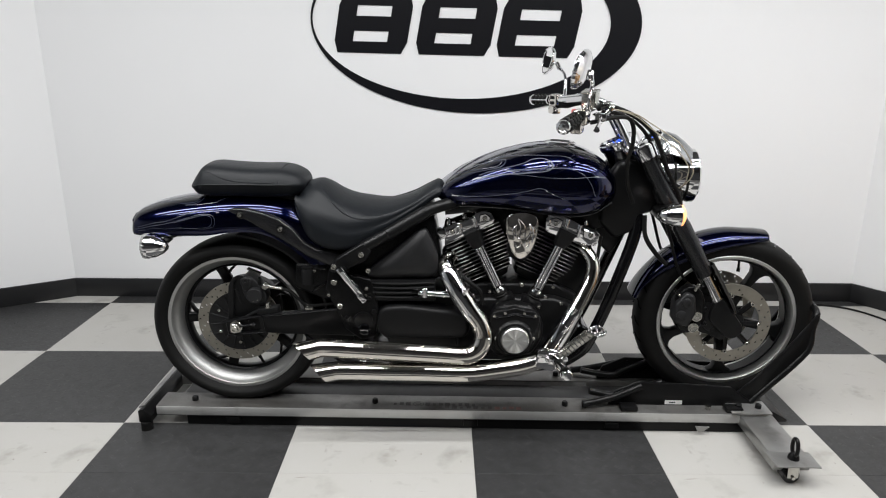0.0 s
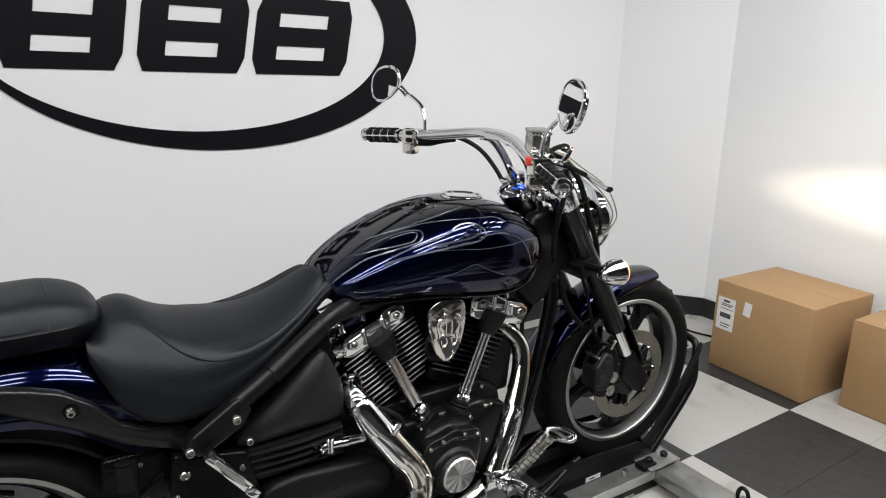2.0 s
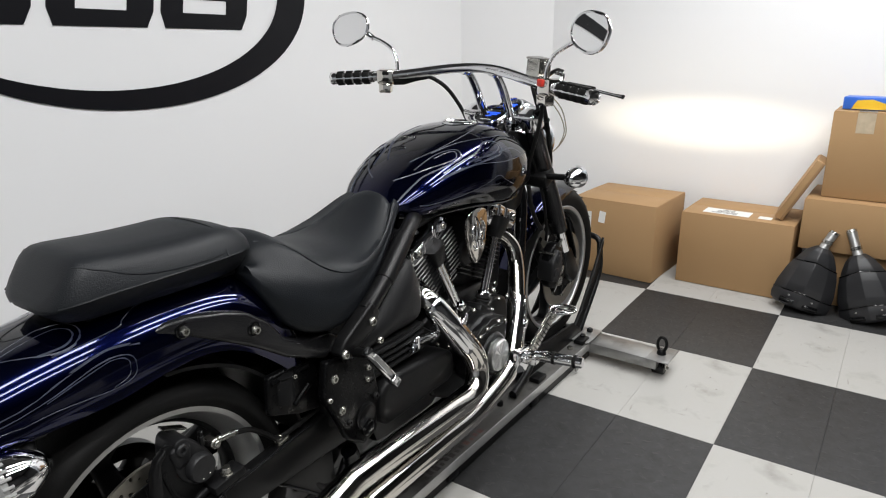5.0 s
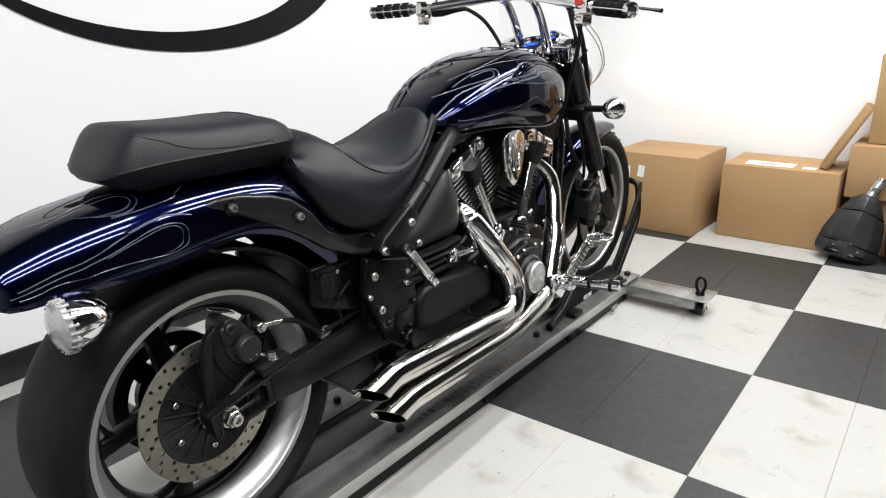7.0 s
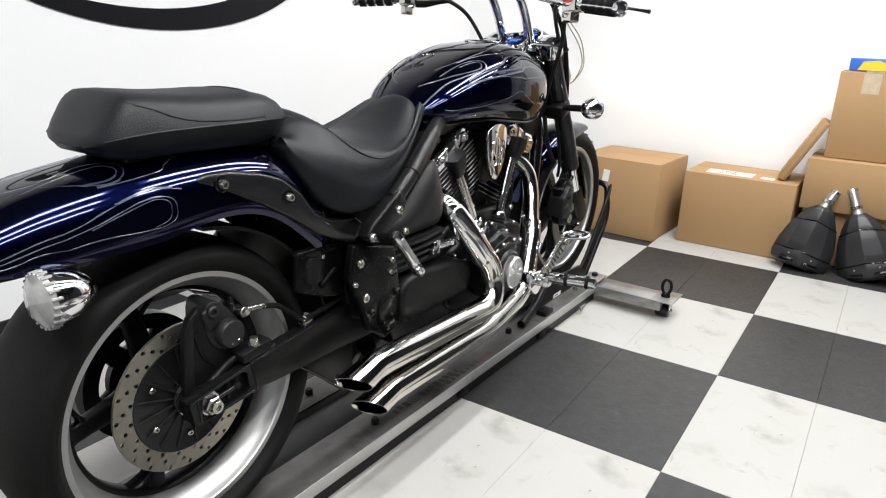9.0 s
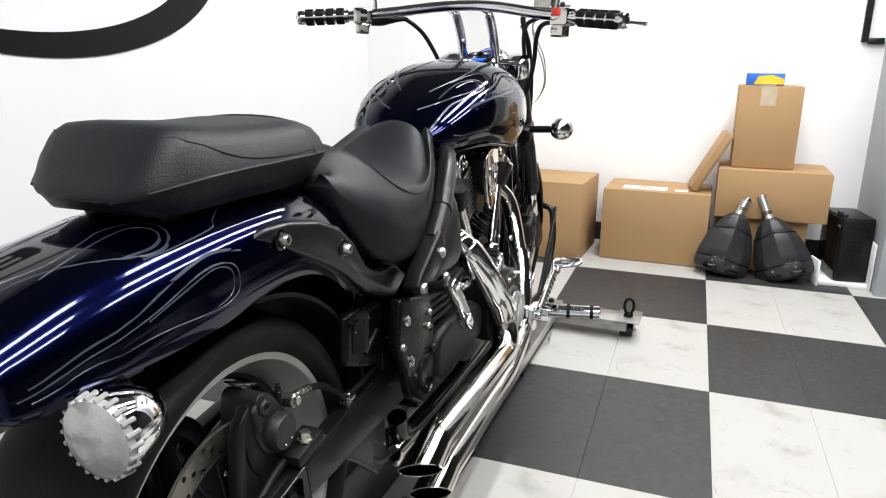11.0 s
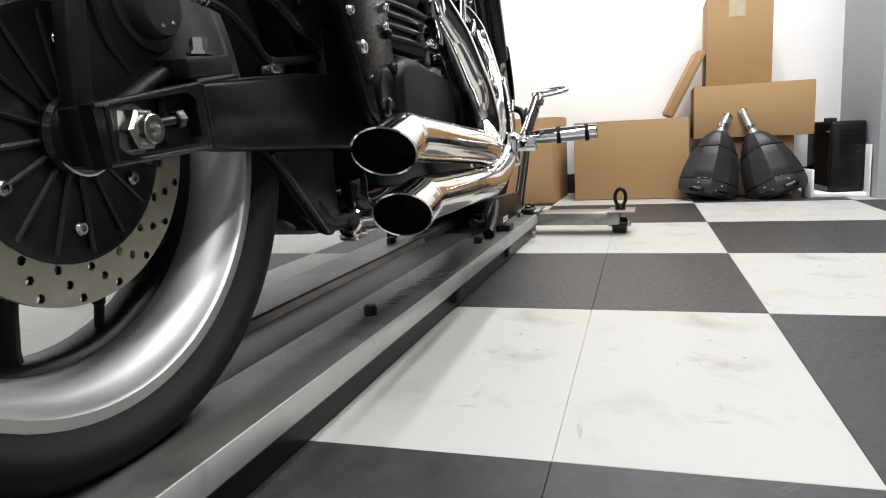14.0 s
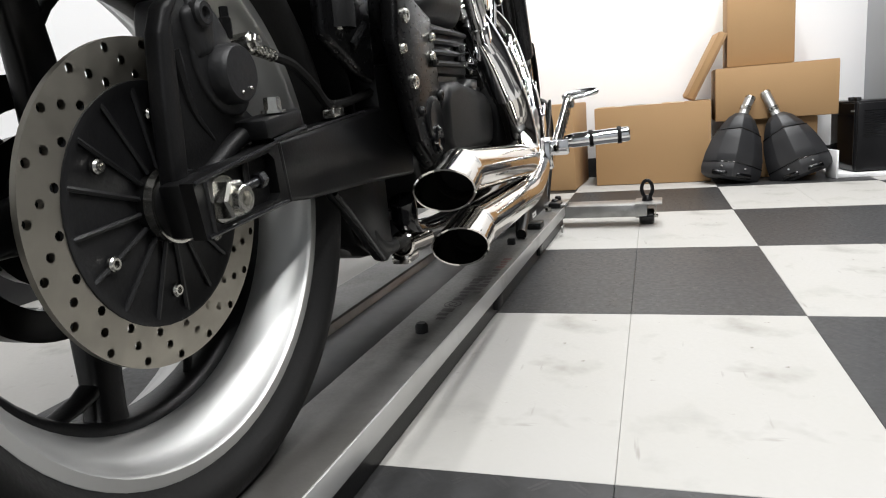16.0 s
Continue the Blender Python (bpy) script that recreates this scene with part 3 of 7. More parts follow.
# ---- the motorcycle ----
bike = new("motorcycle")
bike.matrix_basis = pose(0, 0.13, 0)
tagged(bike, "dark blue cruiser motorcycle with ghost flames and chrome exhausts", "motorcycle")
AX_R, AX_F = (-0.833, 0.367), (0.912, 0.376)
HEAD = Vector((0.56, 0, 0.9))
STEER = Matrix.Translation(HEAD) @ Matrix.Rotation(radians(-2.6), 4, Vector((-0.5, 0, 0.87))) @ Matrix.Translation(-HEAD)


def rim_profile(R, hw, deep):
    half = [(-hw + 0.003, R), (-hw, R - 0.003), (-hw + 0.001, R - 0.013), (-hw + 0.005, R - 0.016), (-hw + 0.012, R - 0.017), (-hw + 0.022, R - deep * 0.62), (-hw + 0.042, R - deep * 0.9), (-hw + 0.055, R - deep)]
    back = [(hw - 0.006, R), (hw - 0.012, R - 0.006), (-hw + 0.012, R - 0.006), (-hw + 0.006, R)]
    return half + [(-a, r) for a, r in half[::-1]] + back


def tyre_profile(R, hw, Rr, hr):
    h = R - Rr
    return [(-hr, Rr - 0.004), (-hr - 0.006, Rr + 0.006), (-hw * 0.97, Rr + h * 0.32), (-hw, Rr + h * 0.5), (-hw * 0.95, Rr + h * 0.68), (-hw * 0.78, Rr + h * 0.86), (-hw * 0.45, Rr + h * 0.97), (0, R),
            (hw * 0.45, Rr + h * 0.97), (hw * 0.78, Rr + h * 0.86), (hw * 0.95, Rr + h * 0.68), (hw, Rr + h * 0.5), (hw * 0.97, Rr + h * 0.32), (hr + 0.006, Rr + 0.006), (hr, Rr - 0.004)]


def smooth_profile(p, k=3):
    return [(v.x, v.y) for v in catmull([(a, r, 0) for a, r in p], k)]


def drilled_disc(r0, r1, y, thick, na, rows, every=1):
    """A flat brake disc with real drilled holes."""
    bm = bmesh.new()
    nr = rows

    def P(a, r, yy):
        return bm.verts.new((r * math.cos(a), yy, r * math.sin(a)))
    for yy in (y, y + thick):
        for i in range(na):
            a0, a1 = 2 * math.pi * i / na, 2 * math.pi * (i + 1) / na
            am = (a0 + a1) / 2
            for k in range(nr):
                q0, q1 = r0 + (r1 - r0) * k / nr, r0 + (r1 - r0) * (k + 1) / nr
                qm = (q0 + q1) / 2
                edge = [(a0, q0), (am, q0), (a1, q0), (a1, qm), (a1, q1), (am, q1), (a0, q1), (a0, qm)]
                vs = [P(a, r, yy) for a, r in edge]
                if (i + k * 2) % 3 == 0 and 0 <= k < nr:
                    hr = 0.0042
                    hs = [P(am + hr / qm * u, qm + hr * v, yy) for u, v in ((-.7, -.7), (0, -1), (.7, -.7), (1, 0), (.7, .7), (0, 1), (-.7, .7), (-1, 0))]
                    for j in range(8):
                        bm.faces.new((vs[j], vs[(j + 1) % 8], hs[(j + 1) % 8], hs[j]))
                else:
                    bm.faces.new(vs)
    for rr in (r0, r1):
        A = [P(2 * math.pi * i / (na * 2), rr, y) for i in range(na * 2)]
        B = [P(2 * math.pi * i / (na * 2), rr, y + thick) for i in range(na * 2)]
        for i in range(na * 2):
            j = (i + 1) % (na * 2)
            bm.faces.new((A[i], A[j], B[j], B[i]))
    bmesh.ops.remove_doubles(bm, verts=bm.verts, dist=1e-5)
    return bm


def branched_spoke(y_hub, y_rim, r_rim):
    """A broad cast bar along +x that leans sideways from the hub to the rim, with a short branch along the rim."""
    def bar(stations):
        rows = []
        for x, z, w, h in stations:
            y = y_hub + (y_rim - y_hub) * (x - 0.036) / (r_rim - 0.036)
            rows.append([Vector((x, y + h * math.copysign(abs(math.sin(q)) ** 0.55, math.sin(q)), z + w * math.copysign(abs(math.cos(q)) ** 0.55, math.cos(q)))) for q in [2 * math.pi * (k + 0.5) / 16 for k in range(16)]])
        return skin(rows)
    stem = bar([(0.036 + (r_rim - 0.036) * u, 0.0, w, h) for u, w, h in ((0.0, 0.028, 0.020), (0.18, 0.025, 0.017), (0.45, 0.021, 0.015), (0.72, 0.0185, 0.0135), (0.88, 0.018, 0.013), (0.95, 0.020, 0.013), (1.0, 0.026, 0.014))])
    branch = bar([(0.160, -0.006, 0.009, 0.011), (0.172, -0.020, 0.010, 0.011), (0.184, -0.044, 0.011, 0.011), (0.193, -0.075, 0.015, 0.012)])
    return merge(stem, branch)


def flared_spoke(y):
    """A slim cast spoke along +x that flares where it meets the rim."""
    half = [(0.030, 0.021), (0.080, 0.015), (0.150, 0.0135), (0.186, 0.016), (0.204, 0.026), (0.214, 0.044), (0.222, 0.066)]
    return prism([(a, -b) for a, b in half] + [(a, b) for a, b in half[::-1]], -y, y, 0.005, "xz", 3)


# rear wheel
rw = part("rear_wheel", lathe([(-0.095, 0), (-0.095, 0.03), (-0.05, 0.034), (-0.03, 0.040), (0.02, 0.054), (0.07, 0.054), (0.078, 0.042), (0.078, 0)], (0, 0, 0), "y", 28), SATIN, bike, "rear wheel with black spokes and polished rim", pose(AX_R[0], 0, AX_R[1]))
part("tyre", lathe(smooth_profile(tyre_profile(0.304, 0.100, 0.240, 0.074)), (0, 0, 0), "y", 72), RUBBER, rw, "wide black rubber tyre")
part("rim", lathe(rim_profile(0.2485, 0.080, 0.042), (0, 0, 0), "y", 72, close=True), POLISHED, rw, "polished aluminium rim")
part("rim_well", lathe([(-0.024, 0.207), (-0.020, 0.200), (-0.014, 0.196), (0.014, 0.196), (0.020, 0.200), (0.024, 0.207)], (0, 0, 0), "y", 60, close=True), SATIN, rw, "black-painted rim well")
for i in range(5):
    part("spoke", branched_spoke(0.036, -0.004, 0.205), SATIN, rw, m=pose(0, 0.0, 0, 0, 72 * i - 110, 0), sharp=50)
pul = part("belt_pulley", lathe([(0.070, 0.098), (0.070, 0.124), (0.072, 0.128), (0.102, 0.128), (0.104, 0.124), (0.104, 0.098)], (0, 0, 0), "y", 60, close=True), SATIN, rw, "black toothed belt pulley")
part("pulley_hub", lathe([(0.075, 0.03), (0.075, 0.075), (0.095, 0.072), (0.095, 0.03)], (0, 0, 0), "y", 36, close=True), SATIN, pul)
for i in range(5):
    part("pulley_arm", prism([(0.06, -0.024), (0.085, -0.019), (0.104, -0.026), (0.104, 0.026), (0.085, 0.019), (0.06, 0.024)], 0.078, 0.094, 0.004, "xz"), SATIN, pul, m=pose(0, 0, 0, 0, 72 * i + 14, 0))
part("brake_disc", drilled_disc(0.109, 0.147, -0.056, 0.006, 60, 3), STEELDISC, rw, "drilled steel brake disc")
carrier = part("disc_carrier", lathe([(-0.03, 0.03), (-0.056, 0.03), (-0.058, 0.05), (-0.053, 0.098), (-0.0575, 0.106), (-0.0575, 0.110), (-0.052, 0.112), (-0.03, 0.09)], (0, 0, 0), "y", 44), CAST, rw, "black ribbed disc carrier")
for i in range(16):
    a = 2 * math.pi * (i + 0.3) / 16
    part("rib", merge(rod((0.034 * math.cos(a), -0.0605, 0.034 * math.sin(a)), (0.104 * math.cos(a), -0.0545, 0.104 * math.sin(a)), 0.0026, 6)), CAST, rw)
part("hub_ring", lathe([(-0.066, 0.0315), (-0.075, 0.0315), (-0.0755, 0.0335), (-0.075, 0.0355), (-0.066, 0.0355)], (0, 0, 0), "y", 36), ZINC, rw, "bare steel hub ring")
part("spacer", lathe([(-0.05, 0.0305), (-0.078, 0.0305), (-0.082, 0.027), (-0.112, 0.027)], (0, 0, 0), "y", 28), SATIN, rw)
for i in range(6):
    a = radians(149 + 60 * i)
    bolt(rw, 0.080 * math.cos(a), -0.056, 0.080 * math.sin(a), 0.0066, depth=0.005)
part("valve", merge(rod((0.062, 0.0, -0.190), (0.052, -0.014, -0.158), 0.005, 10), rod((0.053, -0.012, -0.162), (0.050, -0.017, -0.150), 0.0065, 10)), RUBBER, rw, "black rubber valve")

# front wheel
fw = part("front_wheel", lathe([(-0.05, 0), (-0.05, 0.032), (-0.03, 0.04), (0.03, 0.04), (0.05, 0.032), (0.05, 0)], (0, 0, 0), "y", 28), SATIN, bike, "front wheel with black spokes and polished rim", STEER @ pose(AX_F[0], 0, AX_F[1]))
part("tyre", lathe(smooth_profile(tyre_profile(0.316, 0.062, 0.240, 0.048)), (0, 0, 0), "y", 72), RUBBER, fw, "black rubber tyre with tread grooves")
part("rim", lathe(rim_profile(0.247, 0.056, 0.024), (0, 0, 0), "y", 72, close=True), POLISHED, fw, "polished aluminium rim")
part("rim_well", lathe([(-0.022, 0.224), (0.022, 0.224), (0.022, 0.2185), (-0.022, 0.2185)], (0, 0, 0), "y", 60, close=True), SATIN, fw, "black-painted rim well")
for i in range(5):
    part("spoke", flared_spoke(0.017), SATIN, fw, m=pose(0, 0, 0, 0, 72 * i - 58, 0))
for sg in (-1, 1):
    part("brake_disc", drilled_disc(0.108, 0.149, sg * 0.072 - 0.0025, 0.005, 48, 3), STEELDISC, fw, "drilled steel brake disc")
    part("disc_carrier", lathe([(sg * 0.05, 0.03), (sg * 0.070, 0.034), (sg * 0.071, 0.056), (sg * 0.066, 0.060), (sg * 0.06, 0.056)], (0, 0, 0), "y", 30), SATIN, fw)
    for k in range(8):
        part("carrier_arm", rod((0.05 * math.cos(k * math.pi / 4), sg * 0.0675, 0.05 * math.sin(k * math.pi / 4)), (0.112 * math.cos(k * math.pi / 4), sg * 0.0705, 0.112 * math.sin(k * math.pi / 4)), 0.010, 8), SATIN, fw)
    for i in range(8):
        a = 2 * math.pi * i / 8
        bolt(fw, 0.106 * math.cos(a), sg * 0.074, 0.106 * math.sin(a), 0.008)
part("valve", merge(rod((0.040, 0.0, 0.216), (0.034, -0.016, 0.186), 0.0045, 10), rod((0.035, -0.014, 0.190), (0.033, -0.019, 0.176), 0.006, 10)), RUBBER, fw, "black rubber valve")
# tread grooves of the front tyre
for i in range(30):
    for sg in (-1, 1):
        a = 2 * math.pi * (i + (0.25 if sg > 0 else 0)) / 30
        pts = []
        for k, (yy, da) in enumerate(((0.016, 0.0), (0.034, 0.05), (0.052, 0.08))):
            rr = 0.240 + 0.076 * (0.985 - 0.19 * (yy / 0.062) ** 2.6) + 0.0018
            pts.append((rr * math.cos(a + da), sg * yy, rr * math.sin(a + da)))
        part("tread_groove", tube(pts, 0.0022, 6, 3), GLOSSBLACK, fw)

# swingarm with axle plates
SW = [(-0.735, 0.413), (-0.69, 0.417), (-0.50, 0.437), (-0.33, 0.452), (-0.33, 0.335), (-0.50, 0.342), (-0.671, 0.345), (-0.726, 0.350)]
TAIL = [(-0.872, 0.387), (-0.72, 0.413), (-0.72, 0.350), (-0.865, 0.340)]
sw = part("swingarm", merge(prism(SW, -0.122, -0.088, 0.006, seg=3), prism(SW, 0.088, 0.122, 0.006, seg=3), prism(TAIL, -0.109, -0.086, 0.003), prism(TAIL, 0.086, 0.118, 0.003)), SATIN, bike, "black box-section swingarm", sharp=30)
OUT = [(-0.874, 0.388), (-0.735, 0.413), (-0.724, 0.350), (-0.866, 0.339)]
POCKET = [(-0.846, 0.386), (-0.835, 0.391), (-0.752, 0.403), (-0.742, 0.396), (-0.739, 0.362), (-0.747, 0.355), (-0.838, 0.347), (-0.849, 0.352)]


def pocket_ring(y0, y1):
    """A raised end frame whose opening has rounded corners."""
    ring = []
    for k, (u, v) in enumerate(POCKET):
        ring.append(OUT[k // 2])
    bm = bmesh.new()
    rows = [[bm.verts.new((u, y, v)) for u, v in poly] for y, poly in ((y1, ring), (y0, ring), (y0 + 0.0015, POCKET), (y1, POCKET))]
    n = len(POCKET)
    for A, B in zip(rows, rows[1:]):
        for j in range(n):
            q = [A[j], A[(j + 1) % n], B[(j + 1) % n], B[j]]
            if (q[0].co - q[1].co).length < 1e-6:
                q = [q[0], q[2], q[3]] if (q[2].co - q[3].co).length > 1e-6 else None
            if q:
                bm.faces.new(q)
    bmesh.ops.remove_doubles(bm, verts=bm.verts, dist=1e-5)
    return bm


part("end_frame", pocket_ring(-0.1235, -0.110), SATIN, sw, "raised frame of the axle pocket", sharp=25)
part("end_lip", merge(*[rod((a[0], -0.1228, a[1]), (b[0], -0.1228, b[1]), 0.0022, 8) for a, b in (((-0.872, 0.387), (-0.737, 0.4115)), ((-0.727, 0.3515), (-0.862, 0.3405)), ((-0.858, 0.388), (-0.853, 0.343)))]), GREYSATIN, sw)
part("axle_slot", prism([(-0.852, 0.388), (-0.738, 0.406), (-0.736, 0.352), (-0.852, 0.345)], -0.1105, -0.108, 0.0005), MATTE, sw)
part("axle_nut", merge(lathe([(-0.109, 0.0235), (-0.1175, 0.0235), (-0.1195, 0.0215), (-0.1195, 0.009)], (0, 0, 0), "y", 28), lathe([(-0.118, 0.0185), (-0.131, 0.0185), (-0.1335, 0.016), (-0.1335, 0.010)], (0, 0, 0), "y", 6), lathe([(-0.132, 0.0125), (-0.141, 0.0125), (-0.142, 0.0115), (-0.142, 0.007), (-0.137, 0.006), (-0.137, 0)], (0, 0, 0), "y", 18)), ZINC, sw, "zinc axle nut", pose(-0.828, 0, 0.3685))
part("adjuster_screw", merge(rod((-0.810, -0.117, 0.372), (-0.758, -0.117, 0.379), 0.0048, 10), rod((-0.771, -0.117, 0.3775), (-0.760, -0.117, 0.379), 0.0085, 6)), GREYSATIN, sw)
part("adjuster_lock", rod((-0.783, -0.113, 0.357), (-0.781, -0.113, 0.397), 0.0035, 8), SATIN, sw)
part("edge_weld", rod((-0.735, -0.1185, 0.4125), (-0.5, -0.1185, 0.4365), 0.0022, 6), GREYSATIN, sw)
part("plate_seam", rod((-0.731, -0.1215, 0.412), (-0.722, -0.1215, 0.350), 0.003, 8), SATIN, sw)
part("hose_clip", merge(rbox((-0.569, -0.108, 0.438), (0.030, 0.018, 0.012), 0.003, (0, -6, 0)), rod((-0.575, -0.108, 0.442), (-0.572, -0.108, 0.452), 0.006, 6)), ZINC, sw, "bare metal hose clip")
FIN = [(-0.600, 0.345), (-0.545, 0.300), (-0.462, 0.225), (-0.440, 0.218), (-0.428, 0.222), (-0.415, 0.245), (-0.420, 0.345)]
part("hanging_bracket", prism(FIN, -0.108, -0.092, 0.006, seg=3), SATIN, bike, "pointed black bracket below the swingarm")
part("bracket_edge", tube([(-0.592, -0.109, 0.341), (-0.543, -0.109, 0.301), (-0.463, -0.109, 0.228)], 0.004, 8, 4), GREYSATIN, bike)
part("sump_casting", prism([(-0.47, 0.258), (-0.45, 0.230), (-0.39, 0.212), (-0.26, 0.200), (-0.20, 0.212), (-0.20, 0.258)], -0.05, 0.10, 0.012, seg=3), CASTALU, bike, "mottled bare aluminium casting")
part("collector", merge(rod((-0.40, -0.115, 0.235), (-0.30, -0.115, 0.228), 0.020, 16), rbox((-0.375, -0.11, 0.212), (0.05, 0.03, 0.018), 0.005)), CHROMEW, bike, "chrome pipe collector")
part("linkage_arm", tube([(-0.50, -0.09, 0.31), (-0.46, -0.10, 0.25), (-0.40, -0.10, 0.235), (-0.36, -0.09, 0.26)], 0.012, 10, 5), SATIN, bike)
part("shock_link", merge(prism([(-0.52, 0.34), (-0.38, 0.34), (-0.36, 0.27), (-0.42, 0.22), (-0.47, 0.25)], -0.075, 0.075, 0.008)), SATIN, bike, "black suspension linkage under the frame")
# rear caliper
FAN = [(-0.858, 0.383), (-0.855, 0.45), (-0.848, 0.510), (-0.838, 0.533), (-0.818, 0.548), (-0.800, 0.546), (-0.772, 0.515), (-0.738, 0.455), (-0.700, 0.432), (-0.690, 0.418), (-0.735, 0.411), (-0.785, 0.399), (-0.828, 0.372)]
cal = part("rear_caliper", prism([(v.x, v.y) for v in catmull([(a, b, 0) for a, b in ((-0.798, 0.546), (-0.770, 0.546), (-0.738, 0.510), (-0.722, 0.480), (-0.724, 0.450), (-0.750, 0.440), (-0.783, 0.454), (-0.803, 0.492))], 3, True)], -0.092, -0.030, 0.012, seg=3), CAST, bike, "black rear brake caliper on its bracket", sharp=50)
part("bracket", prism(FAN, -0.088, -0.076, 0.004, seg=2), MATTE, cal, "fan-shaped black caliper bracket")
part("bracket_flange", prism([(-0.860, 0.383), (-0.857, 0.45), (-0.850, 0.512), (-0.839, 0.535), (-0.818, 0.550), (-0.819, 0.539), (-0.830, 0.526), (-0.835, 0.450), (-0.840, 0.383)], -0.096, -0.078, 0.004, seg=3), MATTE, cal)
part("bracket_arm", tube([(-0.846, -0.088, 0.372), (-0.80, -0.089, 0.392), (-0.755, -0.092, 0.418), (-0.715, -0.098, 0.430)], [0.011, 0.009, 0.009, 0.010], 10, 5), MATTE, cal)
part("bracket_crease", tube([(-0.826, -0.087, 0.50), (-0.812, -0.087, 0.45), (-0.786, -0.087, 0.42)], [0.007, 0.005, 0.002], 8, 4), MATTE, cal)
part("caliper_neck", prism([(-0.812, 0.535), (-0.785, 0.548), (-0.765, 0.538), (-0.770, 0.500), (-0.80, 0.49)], -0.095, -0.06, 0.008, seg=3), CAST, cal)
part("piston_cap", lathe([(-0.080, 0.029), (-0.106, 0.0285), (-0.110, 0.0255), (-0.111, 0.0)], (-0.758, 0, 0.480), "y", 28), CAST, cal, "round grey piston housing")
for x, z in ((-0.763, 0.462), (-0.748, 0.466)):
    bolt(cal, x, -0.1105, z, 0.0022, depth=0.002)
part("slide_pin_cap", lathe([(-0.088, 0.0125), (-0.098, 0.0125), (-0.101, 0.010), (-0.101, 0.006), (-0.097, 0.005), (-0.097, 0)], (-0.789, 0, 0.533), "y", 16), CAST, cal)
part("bleed_nipple", merge(rod((-0.742, -0.088, 0.515), (-0.742, -0.088, 0.535), 0.006, 8), rod((-0.742, -0.088, 0.533), (-0.742, -0.088, 0.545), 0.0045, 8)), SATIN, cal)
part("banjo_bolt", merge(rod((-0.722, -0.075, 0.510), (-0.722, -0.104, 0.512), 0.0105, 12), rod((-0.722, -0.10, 0.512), (-0.722, -0.110, 0.5125), 0.0075, 6)), ZINC, cal, "bare steel banjo bolt")
part("hose_ferrule", rod((-0.718, -0.09, 0.511), (-0.668, -0.09, 0.503), 0.0058, 12), ZINC, cal, "ribbed steel hose end")
for k in range(6):
    p = Vector((-0.708, -0.09, 0.5094)).lerp(Vector((-0.668, -0.09, 0.503)), k / 5)
    part("ferrule_rib", along(p, p + Vector((0.05, 0, -0.008)), lathe([(0, 0.0055), (0, 0.0072), (0.003, 0.0072), (0.003, 0.0055)], (0, 0, 0), "x", 12)), ZINC, cal)
part("bracket_bolt", merge(lathe([(0, 0.0125), (0.003, 0.0125), (0.003, 0.009), (0.016, 0.0085), (0.016, 0)], (-0.712, -0.110, 0.441), "z", 6)), ZINC, cal, "zinc bracket bolt")
part("bracket_foot", rbox((-0.712, -0.103, 0.430), (0.075, 0.040, 0.020), 0.004, (0, -8, 0)), MATTE, cal)
part("foot_weld", merge(rbox((-0.700, -0.104, 0.417), (0.06, 0.030, 0.012), 0.004, (0, -8, 0)), rod((-0.735, -0.118, 0.413), (-0.665, -0.118, 0.424), 0.004, 8)), GREYSATIN, cal)
part("pad_spring", rbox((-0.770, -0.045, 0.552), (0.05, 0.022, 0.004), 0.001, (0, 24, 0)), ZINC, cal)
part("brake_hose", tube([(-0.670, -0.09, 0.503), (-0.635, -0.096, 0.494), (-0.605, -0.104, 0.470), (-0.578, -0.108, 0.448), (-0.52, -0.112, 0.452), (-0.42, -0.11, 0.468)], 0.0058, 8, 5), RUBBER, cal)

# tank
T_TOP = [(-0.125, 0.845), (-0.108, 0.866), (-0.075, 0.893), (-0.017, 0.926), (0.059, 0.960), (0.136, 0.985), (0.212, 1.0), (0.289, 1.004), (0.366, 0.989), (0.426, 0.957), (0.462, 0.915), (0.478, 0.86)]
T_BOT = [(-0.125, 0.822), (-0.076, 0.808), (0.017, 0.81), (0.109, 0.807), (0.203, 0.795), (0.296, 0.784), (0.37, 0.788), (0.424, 0.806), (0.462, 0.83), (0.478, 0.85)]
T_HW = [(-0.125, 0.07), (-0.10, 0.105), (-0.05, 0.137), (0.05, 0.168), (0.15, 0.184), (0.25, 0.189), (0.33, 0.186), (0.40, 0.174), (0.44, 0.150), (0.465, 0.118), (0.478, 0.06)]


def tank_point(x, a, off=0.0):
    """a: 0 at the top, 1 at the lower edge, negative to the right side."""
    zt, zb, hw = curve(T_TOP, x), curve(T_BOT, x), curve(T_HW, x)
    s = -1 if a < 0 else 1
    th = abs(a) * radians(128)
    zc = zb + (zt - zb) * 0.36
    cy, cz = math.sin(th), math.cos(th)
    e = 2 / 2.8
    y = hw * abs(cy) ** e
    z = zc + (zt - zc) * abs(cz) ** e if cz > 0 else zc - (zc - zb) * (abs(cz) / 0.616) ** 1.1
    return Vector((x, s * y, z)) + Vector((0, s * cy, cz)) * off


